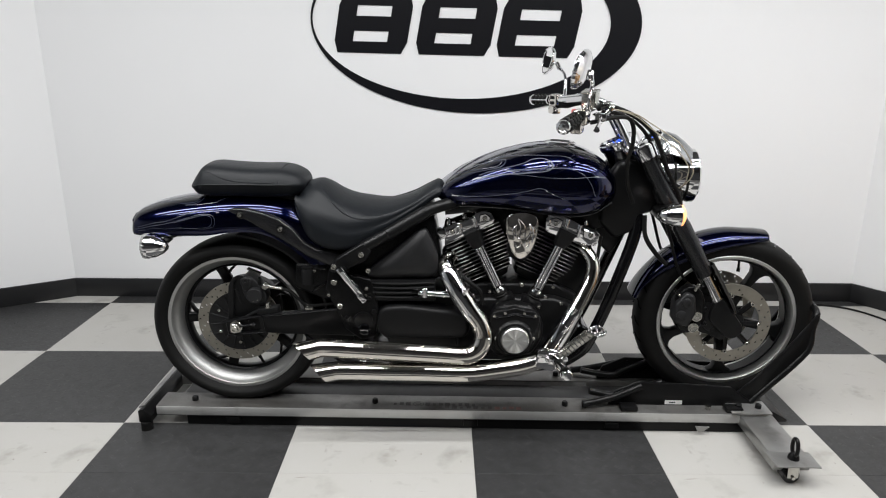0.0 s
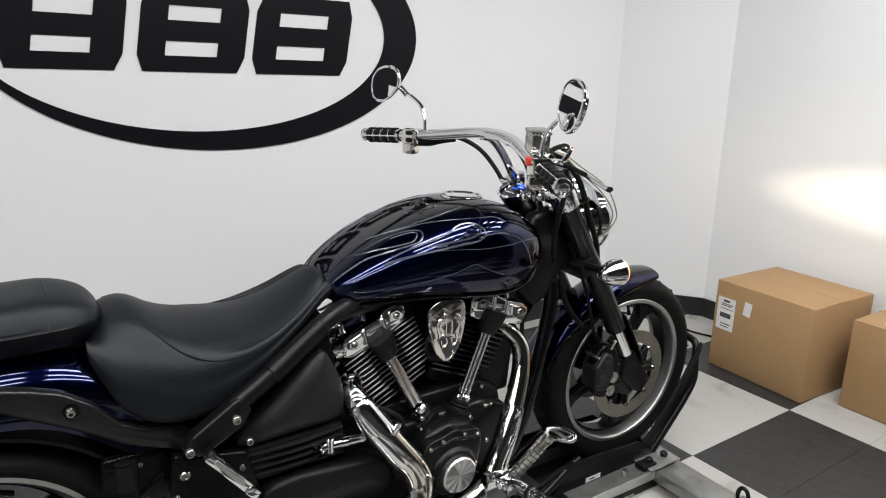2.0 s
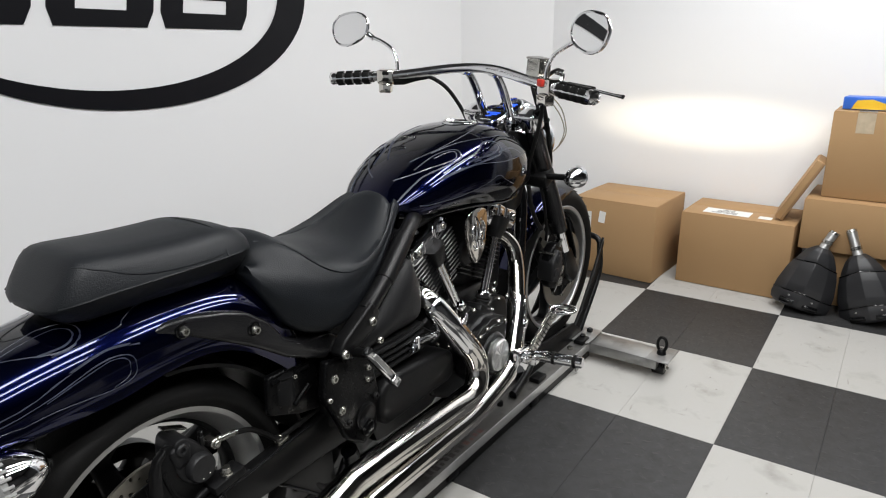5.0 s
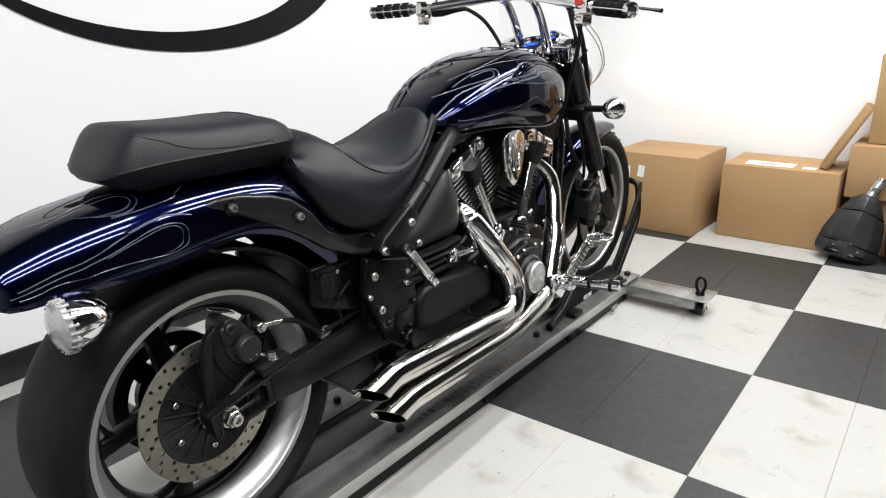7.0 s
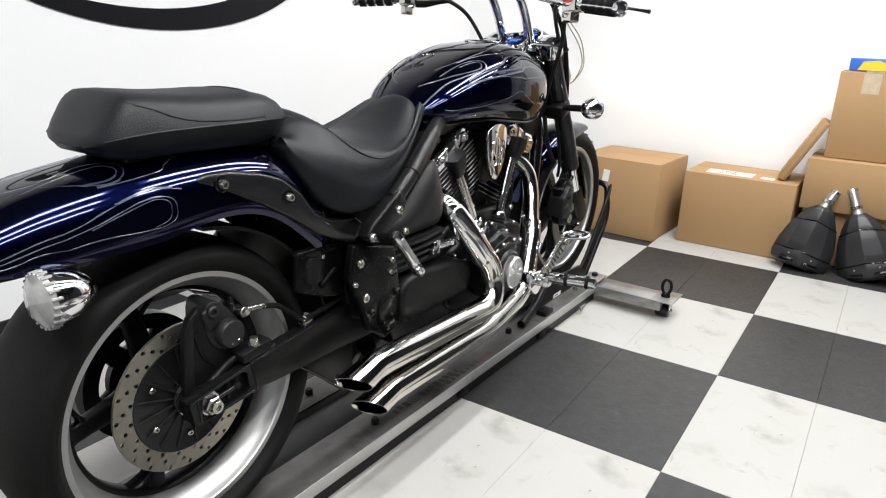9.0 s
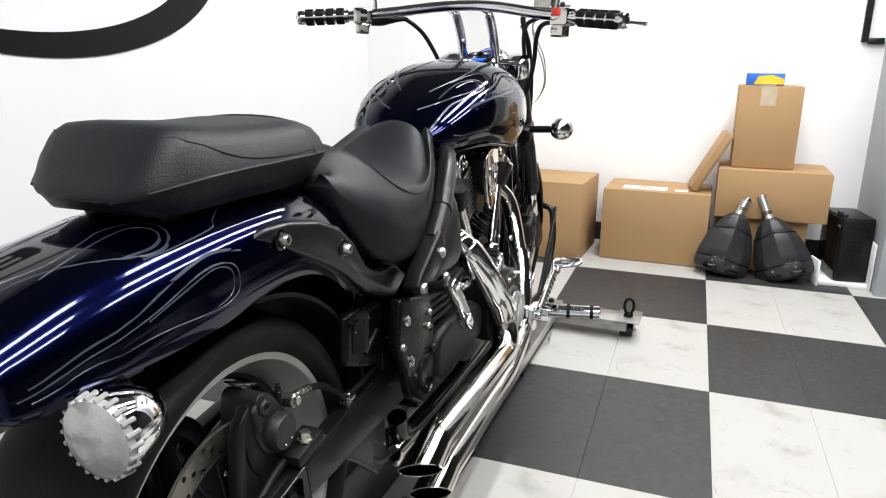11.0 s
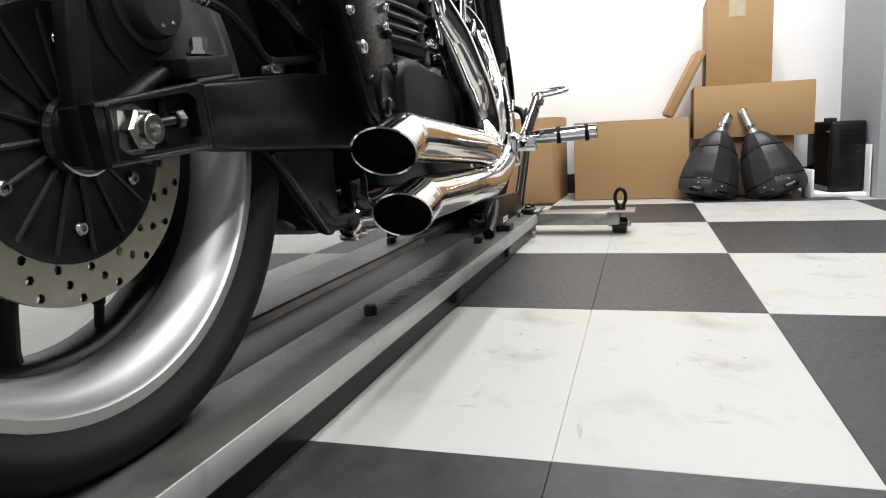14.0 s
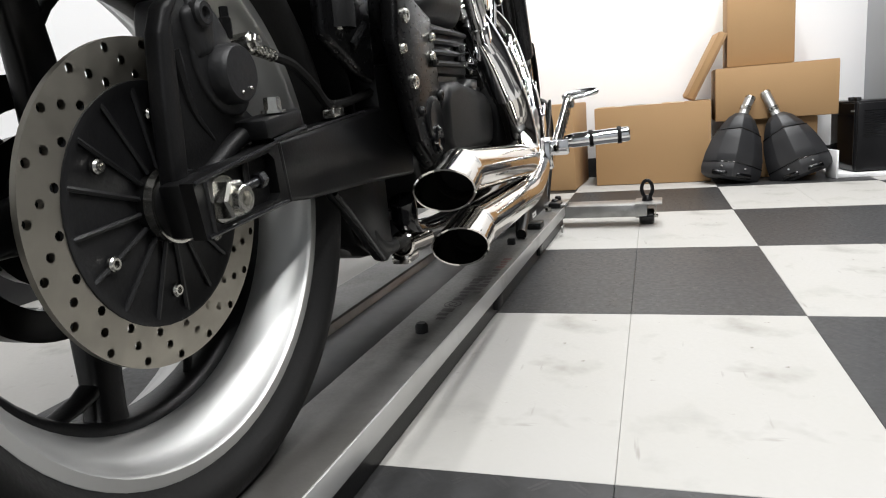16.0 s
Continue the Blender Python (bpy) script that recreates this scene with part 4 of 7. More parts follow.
xs = list(np.concatenate([np.linspace(-0.125, -0.09, 5), np.linspace(-0.07, 0.41, 26), np.linspace(0.42, 0.478, 10)]))
rings = []
for x in xs:
    left = [tank_point(x, a) for a in np.linspace(1, 0.0, 22)]
    right = [tank_point(x, -a) for a in np.linspace(0.0, 1, 22)][1:]
    rings.append(left + right)
tank = part("fuel_tank", skin(rings), PAINT, bike, "deep blue metallic tank with grey ghost flames", sharp=60)
part("tank_seam", tube([tank_point(x, -1.0, 0.002) for x in np.linspace(-0.11, 0.45, 14)], 0.004, 8, 2), GLOSSBLACK, tank)
part("filler_cap", lathe([(-0.004, 0.054), (0.002, 0.054), (0.005, 0.051), (0.006, 0.047), (0.003, 0.044), (0.004, 0.036), (0.005, 0)], (0, 0, 0), "z", 40), CHROME, tank, "chrome fuel cap", pose(0.292, 0, 1.0015, 0, 3, 0))


def stripe(parent, pt, line, r=0.0014, material=None):
    """A thin painted line laid on a surface through (u, v) points."""
    pts = [pt(v.x, v.y) for v in catmull([(u, v, 0) for u, v in line], 5)]
    return part("pinstripe", tube(pts, r, 6, 1, flat=1.0), material or PINSTRIPE, parent)


tp = lambda u, v: tank_point(u, v, -0.0034)
for sg in (-1, 1):
    flame = [
        [(-0.116, 0.444), (-0.09, 0.345), (-0.038, 0.297), (0.007, 0.346), (0.063, 0.392), (0.086, 0.379), (0.097, 0.297), (0.086, 0.24), (0.052, 0.187), (0.015, 0.167), (-0.023, 0.159)],
        [(-0.011, 0.24), (0.026, 0.318), (0.063, 0.358), (0.078, 0.338), (0.086, 0.281), (0.071, 0.24), (0.033, 0.205)],
        [(-0.068, 0.07), (-0.038, 0.18), (0.003, 0.273)],
        [(-0.008, 0.485), (0.06, 0.517), (0.131, 0.542), (0.213, 0.542), (0.241, 0.501), (0.239, 0.428), (0.213, 0.362), (0.179, 0.362), (0.153, 0.405), (0.112, 0.428), (0.052, 0.428), (0.011, 0.436)],
        [(0.093, 0.476), (0.168, 0.505), (0.217, 0.493), (0.232, 0.452), (0.217, 0.403)],
        [(0.0, 0.06), (0.063, 0.142), (0.119, 0.175), (0.168, 0.183), (0.228, 0.167)],
        [(0.048, 0.142), (0.112, 0.205), (0.176, 0.281), (0.236, 0.33), (0.288, 0.346), (0.315, 0.40)],
        [(0.0, 0.476), (0.086, 0.525), (0.164, 0.574), (0.232, 0.605), (0.314, 0.597), (0.381, 0.56), (0.415, 0.55)],
        [(-0.075, 0.69), (0.015, 0.78), (0.105, 0.762), (0.176, 0.70), (0.221, 0.697), (0.258, 0.754), (0.295, 0.803)],
        [(0.112, 0.505), (0.176, 0.53), (0.247, 0.505), (0.299, 0.505), (0.344, 0.558), (0.37, 0.656), (0.385, 0.745)],
    ]
    for k, f in enumerate(flame):
        stripe(tank, tp, [(u, sg * v) for u, v in f], 0.0041 if k < 7 else 0.0037)

# seats
S_TOP = [(-0.60, 0.846), (-0.565, 0.868), (-0.53, 0.876), (-0.50, 0.866), (-0.466, 0.842), (-0.43, 0.825), (-0.388, 0.815), (-0.29, 0.806), (-0.212, 0.826), (-0.153, 0.860), (-0.124, 0.876), (-0.105, 0.868), (-0.098, 0.85)]
S_BOT = [(-0.60, 0.80), (-0.585, 0.76), (-0.556, 0.705), (-0.502, 0.672), (-0.437, 0.664), (-0.372, 0.682), (-0.297, 0.725), (-0.223, 0.772), (-0.14, 0.822), (-0.098, 0.84)]
S_HW = [(-0.60, 0.11), (-0.56, 0.15), (-0.5, 0.172), (-0.4, 0.176), (-0.3, 0.160), (-0.2, 0.125), (-0.14, 0.098), (-0.105, 0.08), (-0.098, 0.06)]
S_TW = [(-0.60, 0.08), (-0.52, 0.11), (-0.45, 0.14), (-0.35, 0.15), (-0.25, 0.13), (-0.15, 0.085), (-0.098, 0.05)]
rings = []
for x in np.concatenate([np.linspace(-0.60, -0.56, 5), np.linspace(-0.54, -0.14, 24), np.linspace(-0.125, -0.098, 5)]):
    zt, zb, hw, tw = curve(S_TOP, x), curve(S_BOT, x), curve(S_HW, x), curve(S_TW, x)
    half = [(0, zt), (tw * 0.35, zt - 0.003), (tw * 0.75, zt - 0.014), (tw * 0.96, zt - 0.028), (tw * 0.7 + hw * 0.3, zt - 0.28 * (zt - zb)), (hw * 0.7 + tw * 0.3, zt - 0.42 * (zt - zb)), (hw * 0.97, zb + (zt - zb) * 0.42), (hw, zb + (zt - zb) * 0.3), (hw * 0.985, zb + (zt - zb) * 0.1), (hw * 0.93, zb), (hw * 0.5, zb + 0.01)]
    half = [(v.x, v.y) for v in catmull([(a, b, 0) for a, b in half], 2)]
    rings.append([Vector((x, -y, z)) for y, z in half[::-1]] + [Vector((x, y, z)) for y, z in half[1:]])
seat = part("rider_seat", skin(rings), VINYL, bike, "black vinyl scooped rider seat", sharp=70)
def on_rings(rows, u, v):
    """A point on one flank of a skin: u counts rings from the tail, v runs from the middle line (0) to the lower edge (1)."""
    k = min(int(u), len(rows) - 2)
    n = (len(rows[0]) - 1) // 2
    w = n + v * n
    q = min(int(w), 2 * n - 1)
    p0 = rows[k][q].lerp(rows[k][q + 1], w - q)
    p1 = rows[k + 1][q].lerp(rows[k + 1][q + 1], w - q)
    return p0.lerp(p1, u - k)


for sg in (-1, 1):
    line = [on_rings(rings, u, v) for u, v in ((4.5, 0.16), (7, 0.24), (10, 0.34), (13, 0.42), (16, 0.46), (19, 0.48))]
    part("seat_seam", tube([(p.x, sg * p.y, p.z) for p in line], [0.0022, 0.0022, 0.002, 0.0016, 0.001, 0.0004], 6, 3), VINYL, seat)

P_TOP = [(-0.958, 0.862), (-0.945, 0.878), (-0.928, 0.903), (-0.912, 0.923), (-0.898, 0.931), (-0.87, 0.930), (-0.80, 0.924), (-0.72, 0.921), (-0.66, 0.921), (-0.625, 0.915), (-0.598, 0.905), (-0.578, 0.892), (-0.566, 0.876)]
P_BOT = [(-0.958, 0.850), (-0.93, 0.832), (-0.8, 0.828), (-0.7, 0.826), (-0.62, 0.828), (-0.59, 0.834), (-0.575, 0.845), (-0.566, 0.862)]
P_HW = [(-0.958, 0.045), (-0.95, 0.074), (-0.935, 0.094), (-0.91, 0.108), (-0.87, 0.114), (-0.8, 0.118), (-0.7, 0.120), (-0.64, 0.115), (-0.61, 0.106), (-0.585, 0.09), (-0.572, 0.07), (-0.566, 0.045)]
P_CR = [(-0.958, 0.856), (-0.93, 0.866), (-0.88, 0.872), (-0.75, 0.873), (-0.65, 0.872), (-0.60, 0.870), (-0.566, 0.868)]
rings = []
for x in np.concatenate([np.linspace(-0.958, -0.90, 9), np.linspace(-0.88, -0.62, 16), np.linspace(-0.61, -0.566, 7)]):
    zt, zb, hw, zc = curve(P_TOP, x), curve(P_BOT, x), curve(P_HW, x), curve(P_CR, x)
    zc = min(zc, zt - 0.004)
    h = zt - zc
    half = [(0, zt + 0.001), (hw * 0.35, zt), (hw * 0.64, zt - h * 0.05), (hw * 0.79, zt - h * 0.18), (hw * 0.90, zt - h * 0.45), (hw * 0.985, zc + 0.003), (hw, zc - 0.001), (hw * 0.975, zc - 0.006), (hw * 0.87, zb + (zc - zb) * 0.45), (hw * 0.76, zb + 0.003), (hw * 0.70, zb), (hw * 0.4, zb)]
    rings.append([Vector((x, -y, z)) for y, z in half[::-1]] + [Vector((x, y, z)) for y, z in half[1:]])
pill = part("pillion_seat", skin(rings), VINYL, bike, "black vinyl pillion seat pad", sharp=42)
for sg in (-1, 1):
    part("piping", tube([(x, sg * (curve(P_HW, x) + 0.0005), min(curve(P_CR, x), curve(P_TOP, x) - 0.004)) for x in np.linspace(-0.945, -0.62, 16)], 0.0018, 6, 2), VINYL, pill)
    line = [on_rings(rings, u, v) for u, v in ((6.5, 0.22), (7.5, 0.27), (8.5, 0.315), (9.5, 0.35), (11, 0.39), (12.5, 0.415), (14, 0.43), (16, 0.44), (18, 0.445), (20, 0.445), (21.5, 0.44))]
    part("top_seam", tube([(p.x, sg * p.y, p.z) for p in line], 0.0014, 6, 1), VINYL, pill)
x = -0.648
zt, zc, hw = curve(P_TOP, x), curve(P_CR, x), curve(P_HW, x)
part("strap", tube([(x - 0.006, -hw - 0.001, zc), (x - 0.004, -hw * 0.86, zt - (zt - zc) * 0.47), (x, -hw * 0.72, zt - (zt - zc) * 0.18), (x, -hw * 0.4, zt - 0.001), (x, 0, zt + 0.001), (x, hw * 0.4, zt - 0.001), (x, hw * 0.72, zt - (zt - zc) * 0.18), (x - 0.004, hw * 0.86, zt - (zt - zc) * 0.47), (x - 0.006, hw + 0.001, zc)], 0.0026, 8, 4), VINYL, pill, "narrow black seam strap")
part("seat_base", rbox((-0.75, 0, 0.823), (0.30, 0.13, 0.024), 0.008), MATTE, pill)

# rear fender
F_TOP = [(-1.163, 0.735), (-1.155, 0.765), (-1.12, 0.784), (-1.037, 0.807), (-0.91, 0.826), (-0.8, 0.834), (-0.7, 0.832), (-0.62, 0.815), (-0.55, 0.775), (-0.50, 0.70)]
F_BOT = [(-1.163, 0.715), (-1.15, 0.700), (-1.067, 0.700), (-0.9, 0.702), (-0.83, 0.712), (-0.74, 0.715), (-0.66, 0.69), (-0.58, 0.63), (-0.50, 0.55)]
F_HW = [(-1.163, 0.08), (-1.15, 0.104), (-1.08, 0.118), (-0.95, 0.128), (-0.8, 0.132), (-0.65, 0.132), (-0.50, 0.125)]


def fender_point(x, a, off=0.0):
    zt, zb, hw = curve(F_TOP, x), curve(F_BOT, x), curve(F_HW, x)
    s = -1 if a < 0 else 1
    a = abs(a)
    if a < 0.62:
        th = a / 0.62 * math.pi / 2
        rr = min(0.085, (zt - zb) * 0.8)
        return Vector((x, s * hw * math.sin(th) ** 0.8, zt - rr + rr * math.cos(th) ** 0.9 if math.cos(th) > 0 else zt - rr)) + Vector((0, s * math.sin(th), math.cos(th))) * off
    rr = min(0.085, (zt - zb) * 0.8)
    t = (a - 0.62) / 0.38
    return Vector((x, s * (hw + off + 0.002 * math.sin(t * math.pi)), zt - rr - (zt - rr - zb) * t))


rings = []
for x in np.concatenate([np.linspace(-1.163, -1.12, 6), np.linspace(-1.10, -0.50, 30)]):
    o = [fender_point(x, a) for a in np.linspace(-1, 1, 45)]
    inn = [fender_point(x, a, -0.004) - Vector((0, 0, 0.0)) for a in np.linspace(1, -1, 45)]
    rings.append(o + inn)
fender = part("rear_fender", skin(rings), PAINT, bike, "deep blue rear fender with grey ghost flames", sharp=60)
part("tail_panel", prism([(-0.08, 0.706), (0.08, 0.706), (0.085, 0.745), (0.05, 0.762), (-0.05, 0.762), (-0.085, 0.745)], -1.160, -1.150, 0.003, "yz"), PAINT, fender)
fp = lambda u, v: fender_point(u, v, -0.0034)
for sg in (-1, 1):
    for f in ([(-1.096, 0.03), (-1.043, 0.09), (-0.991, 0.069), (-0.959, 0.05), (-0.927, 0.085), (-0.914, 0.15), (-0.918, 0.232), (-0.939, 0.29), (-0.971, 0.275), (-1.031, 0.15), (-1.075, 0.095), (-1.115, 0.085)],
              [(-1.06, 0.14), (-1.02, 0.12), (-0.975, 0.10), (-0.94, 0.105), (-0.925, 0.16), (-0.929, 0.225), (-0.95, 0.262), (-0.985, 0.245)],
              [(-0.971, 0.297), (-0.927, 0.313), (-0.868, 0.305), (-0.854, 0.265), (-0.826, 0.207), (-0.806, 0.199)],
              [(-1.14, 0.60), (-1.079, 0.566), (-1.035, 0.552), (-0.987, 0.536), (-0.931, 0.489), (-0.894, 0.485), (-0.87, 0.525), (-0.864, 0.61), (-0.874, 0.75), (-0.914, 0.775), (-1.007, 0.65), (-1.079, 0.607), (-1.13, 0.66)],
              [(-1.003, 0.558), (-0.951, 0.525), (-0.902, 0.497), (-0.878, 0.534), (-0.874, 0.60), (-0.882, 0.71), (-0.906, 0.755)],
              [(-1.13, 0.56), (-1.075, 0.525), (-1.015, 0.505), (-0.955, 0.448), (-0.906, 0.419), (-0.878, 0.436), (-0.85, 0.476)]):
        stripe(fender, fp, [(u, sg * v) for u, v in f], 0.0038)

# side struts, seat rails and covers
STRUT = [(-0.834, 0.786), (-0.80, 0.796), (-0.758, 0.796), (-0.70, 0.785), (-0.65, 0.767), (-0.605, 0.733), (-0.567, 0.684), (-0.525, 0.662), (-0.45, 0.652), (-0.40, 0.62), (-0.462, 0.592), (-0.508, 0.612), (-0.563, 0.637), (-0.635, 0.688), (-0.70, 0.726), (-0.76, 0.757)]
for sg in (-1, 1):
    a, b = (-0.150, -0.120) if sg < 0 else (0.120, 0.150)
    sm = prism(STRUT, a, b, 0.008, seg=3)
    for v in sm.verts:
        v.co.y -= sg * 0.20 * max(0.0, -0.69 - v.co.x)
    st = part("fender_strut", sm, GREYSATIN, bike, "dark grey satin fender strut")
    for x, z, o in ((-0.776, 0.776, 0.017), (-0.641, 0.731, 0.0)):
        part("bolt_recess", lathe([(sg * (0.147 - o), 0.0145), (sg * (0.1508 - o), 0.015), (sg * (0.1515 - o), 0.0125), (sg * (0.1490 - o), 0.011), (sg * (0.1490 - o), 0)], (x, 0, z), "y", 20), GLOSSBLACK, st)
        bolt(st, x - 0.001, sg * (0.149 - o), z, 0.009, depth=0.012, label="domed zinc bolt")
    y = sg * 0.186
    strap = part("frame_bracket", prism([(-0.475, 0.617), (-0.455, 0.645), (-0.363, 0.702), (-0.338, 0.672), (-0.355, 0.640), (-0.44, 0.597)], y - 0.018, y + 0.018, 0.008, seg=3), SATIN, bike, "satin black frame bracket")
    for x, z, r in ((-0.462, 0.618, 0.0105), (-0.372, 0.660, 0.0105), (-0.350, 0.607, 0.009)):
        bolt(strap, x, sg * 0.203, z, r, depth=0.009)
    part("seat_rail", tube([(-0.37, sg * 0.186, 0.678), (-0.28, sg * 0.170, 0.725), (-0.15, sg * 0.135, 0.795), (-0.05, sg * 0.09, 0.815)], 0.02, 14, 5), SATIN, bike, "satin black seat rail")
    part("rail_sleeve", rod((-0.29, sg * 0.173, 0.719), (-0.16, sg * 0.138, 0.79), 0.0225, 14), SATIN, bike)
    y = sg * 0.150
    rim = [(v.x, v.y) for v in catmull([(-0.352, 0.592, 0), (-0.28, 0.650, 0), (-0.178, 0.731, 0), (-0.147, 0.705, 0), (-0.122, 0.632, 0), (-0.137, 0.572, 0), (-0.235, 0.566, 0), (-0.345, 0.564, 0)], 4, True)]
    dome = [[Vector((x, sg * 0.126, z)) for x, z in rim]]
    for k in (1.0, 0.985, 0.95, 0.88, 0.78, 0.64, 0.46, 0.26, 0.08):
        dome.append([Vector((-0.21 + (x + 0.21) * k, sg * (0.152 + 0.026 * (1 - k ** 3)), 0.632 + (z - 0.632) * k)) for x, z in rim])
    sc = part("side_cover", skin(dome), CAST, bike, "satin black bulged side cover", sharp=60)
    for k in range(4):
        z = 0.55 - 0.0165 * k
        part("cover_rib", tube([(-0.345, sg * 0.163, z), (-0.24, sg * 0.171, z + 0.001), (-0.135, sg * 0.165, z + 0.004)], 0.006, 8, 4, flat=0.8), MATTE, sc)
    part("rib_panel", rbox((-0.24, sg * 0.150, 0.523), (0.22, 0.03, 0.075), 0.005), MATTE, sc)
    # pivot plates
    pv = part("pivot_plate", prism([(-0.485, 0.60), (-0.345, 0.565), (-0.322, 0.46), (-0.335, 0.36), (-0.38, 0.345), (-0.435, 0.385), (-0.462, 0.45), (-0.50, 0.52)], sg * 0.162 - 0.012, sg * 0.162 + 0.012, 0.007, seg=3), PLATE, bike, "black swingarm pivot plate")
    part("pivot_boss", lathe([(sg * 0.165, 0.034), (sg * 0.178, 0.033), (sg * 0.180, 0.028), (sg * 0.176, 0.02), (sg * 0.176, 0)], (-0.375, 0, 0.418), "y", 24), SATIN, pv)
    part("pivot_cap", lathe([(sg * 0.165, 0.022), (sg * 0.180, 0.021), (sg * 0.183, 0.016), (sg * 0.180, 0.009), (sg * 0.180, 0)], (-0.372, 0, 0.388), "y", 20), GLOSSBLACK, pv)
    part("rear_bracket", prism([(-0.605, 0.605), (-0.47, 0.605), (-0.47, 0.47), (-0.53, 0.485), (-0.61, 0.52)], sg * 0.120 - 0.010, sg * 0.120 + 0.010, 0.009, seg=3), PLATE, pv)
    part("bracket_rib", merge(rod((-0.60, sg * 0.131, 0.59), (-0.50, sg * 0.131, 0.59), 0.006, 8), rod((-0.545, sg * 0.131, 0.515), (-0.50, sg * 0.131, 0.545), 0.006, 8)), PLATE, pv)
    for x, z, r in ((-0.452, 0.470, 0.0105), (-0.469, 0.555, 0.0105), (-0.487, 0.512, 0.007), (-0.365, 0.508, 0.007), (-0.360, 0.535, 0.007)):
        bolt(pv, x, sg * 0.174, z, r)
    for x, z, r in ((-0.431, 0.430, 0.007), (-0.338, 0.452, 0.009), (-0.352, 0.500, 0.007)):
        bolt(pv, x, sg * 0.174, z, r, material=SATIN)
    for x, z, r in ((-0.578, 0.572, 0.007), (-0.576, 0.538, 0.007), (-0.54, 0.582, 0.006)):
        bolt(pv, x, sg * 0.130, z, r)
    part("reservoir", lathe([(0, 0.022), (0.05, 0.022), (0.054, 0.02), (0.06, 0.023), (0.064, 0)], (-0.565, sg * 0.125, 0.535), "z", 20), MATTE, pv)
    # folded passenger peg
    pg = part("passenger_peg", along((-0.440, sg * 0.246, 0.628), (-0.368, sg * 0.252, 0.535), rbox((0.058, 0, 0), (0.118, 0.020, 0.022), 0.005)), CHROME, bike, "chrome folded passenger footpeg")
    part("peg_pad", along((-0.438, sg * 0.257, 0.628), (-0.368, sg * 0.263, 0.537), rbox((0.054, 0, 0), (0.08, 0.006, 0.010), 0.002)), POLISHED, pg)
    part("peg_tip", rbox((-0.366, sg * 0.252, 0.530), (0.03, 0.026, 0.02), 0.004, (0, 50, 0)), CHROME, pg)
    part("peg_bracket", rod((-0.425, sg * 0.17, 0.60), (-0.434, sg * 0.246, 0.620), 0.011), SATIN, pg)

# the frame's inner mass behind the engine
part("battery_box", prism([(-0.50, 0.66), (-0.14, 0.80), (-0.10, 0.56), (-0.33, 0.46), (-0.50, 0.50)], -0.115, 0.115, 0.01), PLATE, bike)
part("inner_fender", lathe([(-0.11, 0.335), (0.11, 0.335), (0.11, 0.328), (-0.11, 0.328)], (AX_R[0], 0, AX_R[1]), "y", 24, 75, 10, True), MATTE, bike)
part("gearbox", prism([(-0.46, 0.50), (-0.08, 0.52), (0.02, 0.45), (0.05, 0.30), (-0.05, 0.26), (-0.28, 0.27), (-0.31, 0.35), (-0.45, 0.40)], -0.125, 0.125, 0.015), SATIN, bike)
case = part("transmission_cover", prism([(-0.328, 0.445), (-0.305, 0.470), (-0.24, 0.476), (-0.06, 0.456), (-0.018, 0.435), (-0.010, 0.385), (-0.03, 0.355), (-0.30, 0.352), (-0.328, 0.38)], -0.184, -0.09, 0.040, seg=8), MATTE, bike, "matte black transmission cover")
part("side_case", prism([(-0.325, 0.445), (-0.24, 0.470), (-0.022, 0.445), (0.1, 0.42), (0.1, 0.33), (-0.30, 0.330)], 0.10, 0.18, 0.016, seg=3), SATIN, bike)
part("master_cylinder", merge(rod((-0.19, -0.165, 0.517), (-0.08, -0.165, 0.508), 0.011, 14), lathe([(-0.185, 0.014), (-0.15, 0.016), (-0.15, 0.012)], (-0.195, 0, 0.52), "y", 14), rod((-0.165, -0.165, 0.50), (-0.165, -0.165, 0.535), 0.012, 12)), CHROME, bike, "chrome brake master cylinder")

# ---- engine ----
CRANK = Vector((0.135, 0, 0.395))
eng = part("crankcase", merge(prism([(-0.06, 0.49), (0.02, 0.53), (0.28, 0.53), (0.36, 0.49), (0.38, 0.40), (0.33, 0.29), (0.24, 0.25), (0.02, 0.25), (-0.06, 0.30)], -0.098, 0.135, 0.015, seg=3),
                              prism([(-0.06, 0.46), (0.02, 0.488), (0.28, 0.488), (0.355, 0.46), (0.37, 0.40), (0.325, 0.29), (0.24, 0.255), (0.02, 0.255), (-0.06, 0.30)], -0.138, -0.08, 0.015, seg=3),
                              prism([(0.045, 0.42), (0.075, 0.475), (0.14, 0.488), (0.20, 0.475), (0.235, 0.42), (0.235, 0.36), (0.20, 0.30), (0.08, 0.29), (0.045, 0.34)], -0.195, -0.13, 0.02, seg=3)), SATIN, bike, "black V-twin crankcase")
SHIELD = catmull([(-0.083, 0.070, 0), (-0.066, 0.092, 0), (-0.030, 0.098, 0), (0.0, 0.106, 0), (0.030, 0.098, 0), (0.066, 0.092, 0), (0.083, 0.070, 0), (0.074, 0.005, 0), (0.058, -0.045, 0), (0.0, -0.072, 0), (-0.058, -0.045, 0), (-0.074, 0.005, 0)], 3, True)
cv = part("cam_cover", merge(prism([(CRANK.x + v.x, CRANK.z - 0.02 + v.y) for v in SHIELD], -0.214, -0.185, 0.006, seg=3), lathe([(-0.212, 0.064), (-0.221, 0.061), (-0.226, 0.055), (-0.226, 0)], (CRANK.x, 0, CRANK.z - 0.02), "y", 44)), SATIN, bike, "shield-shaped black engine cover")
db = lathe([(-0.226, 0.0475), (-0.240, 0.0465), (-0.244, 0.0432)], (0, 0, 0), "y", 48)
hub = db.verts.new((0, -0.2425, 0))
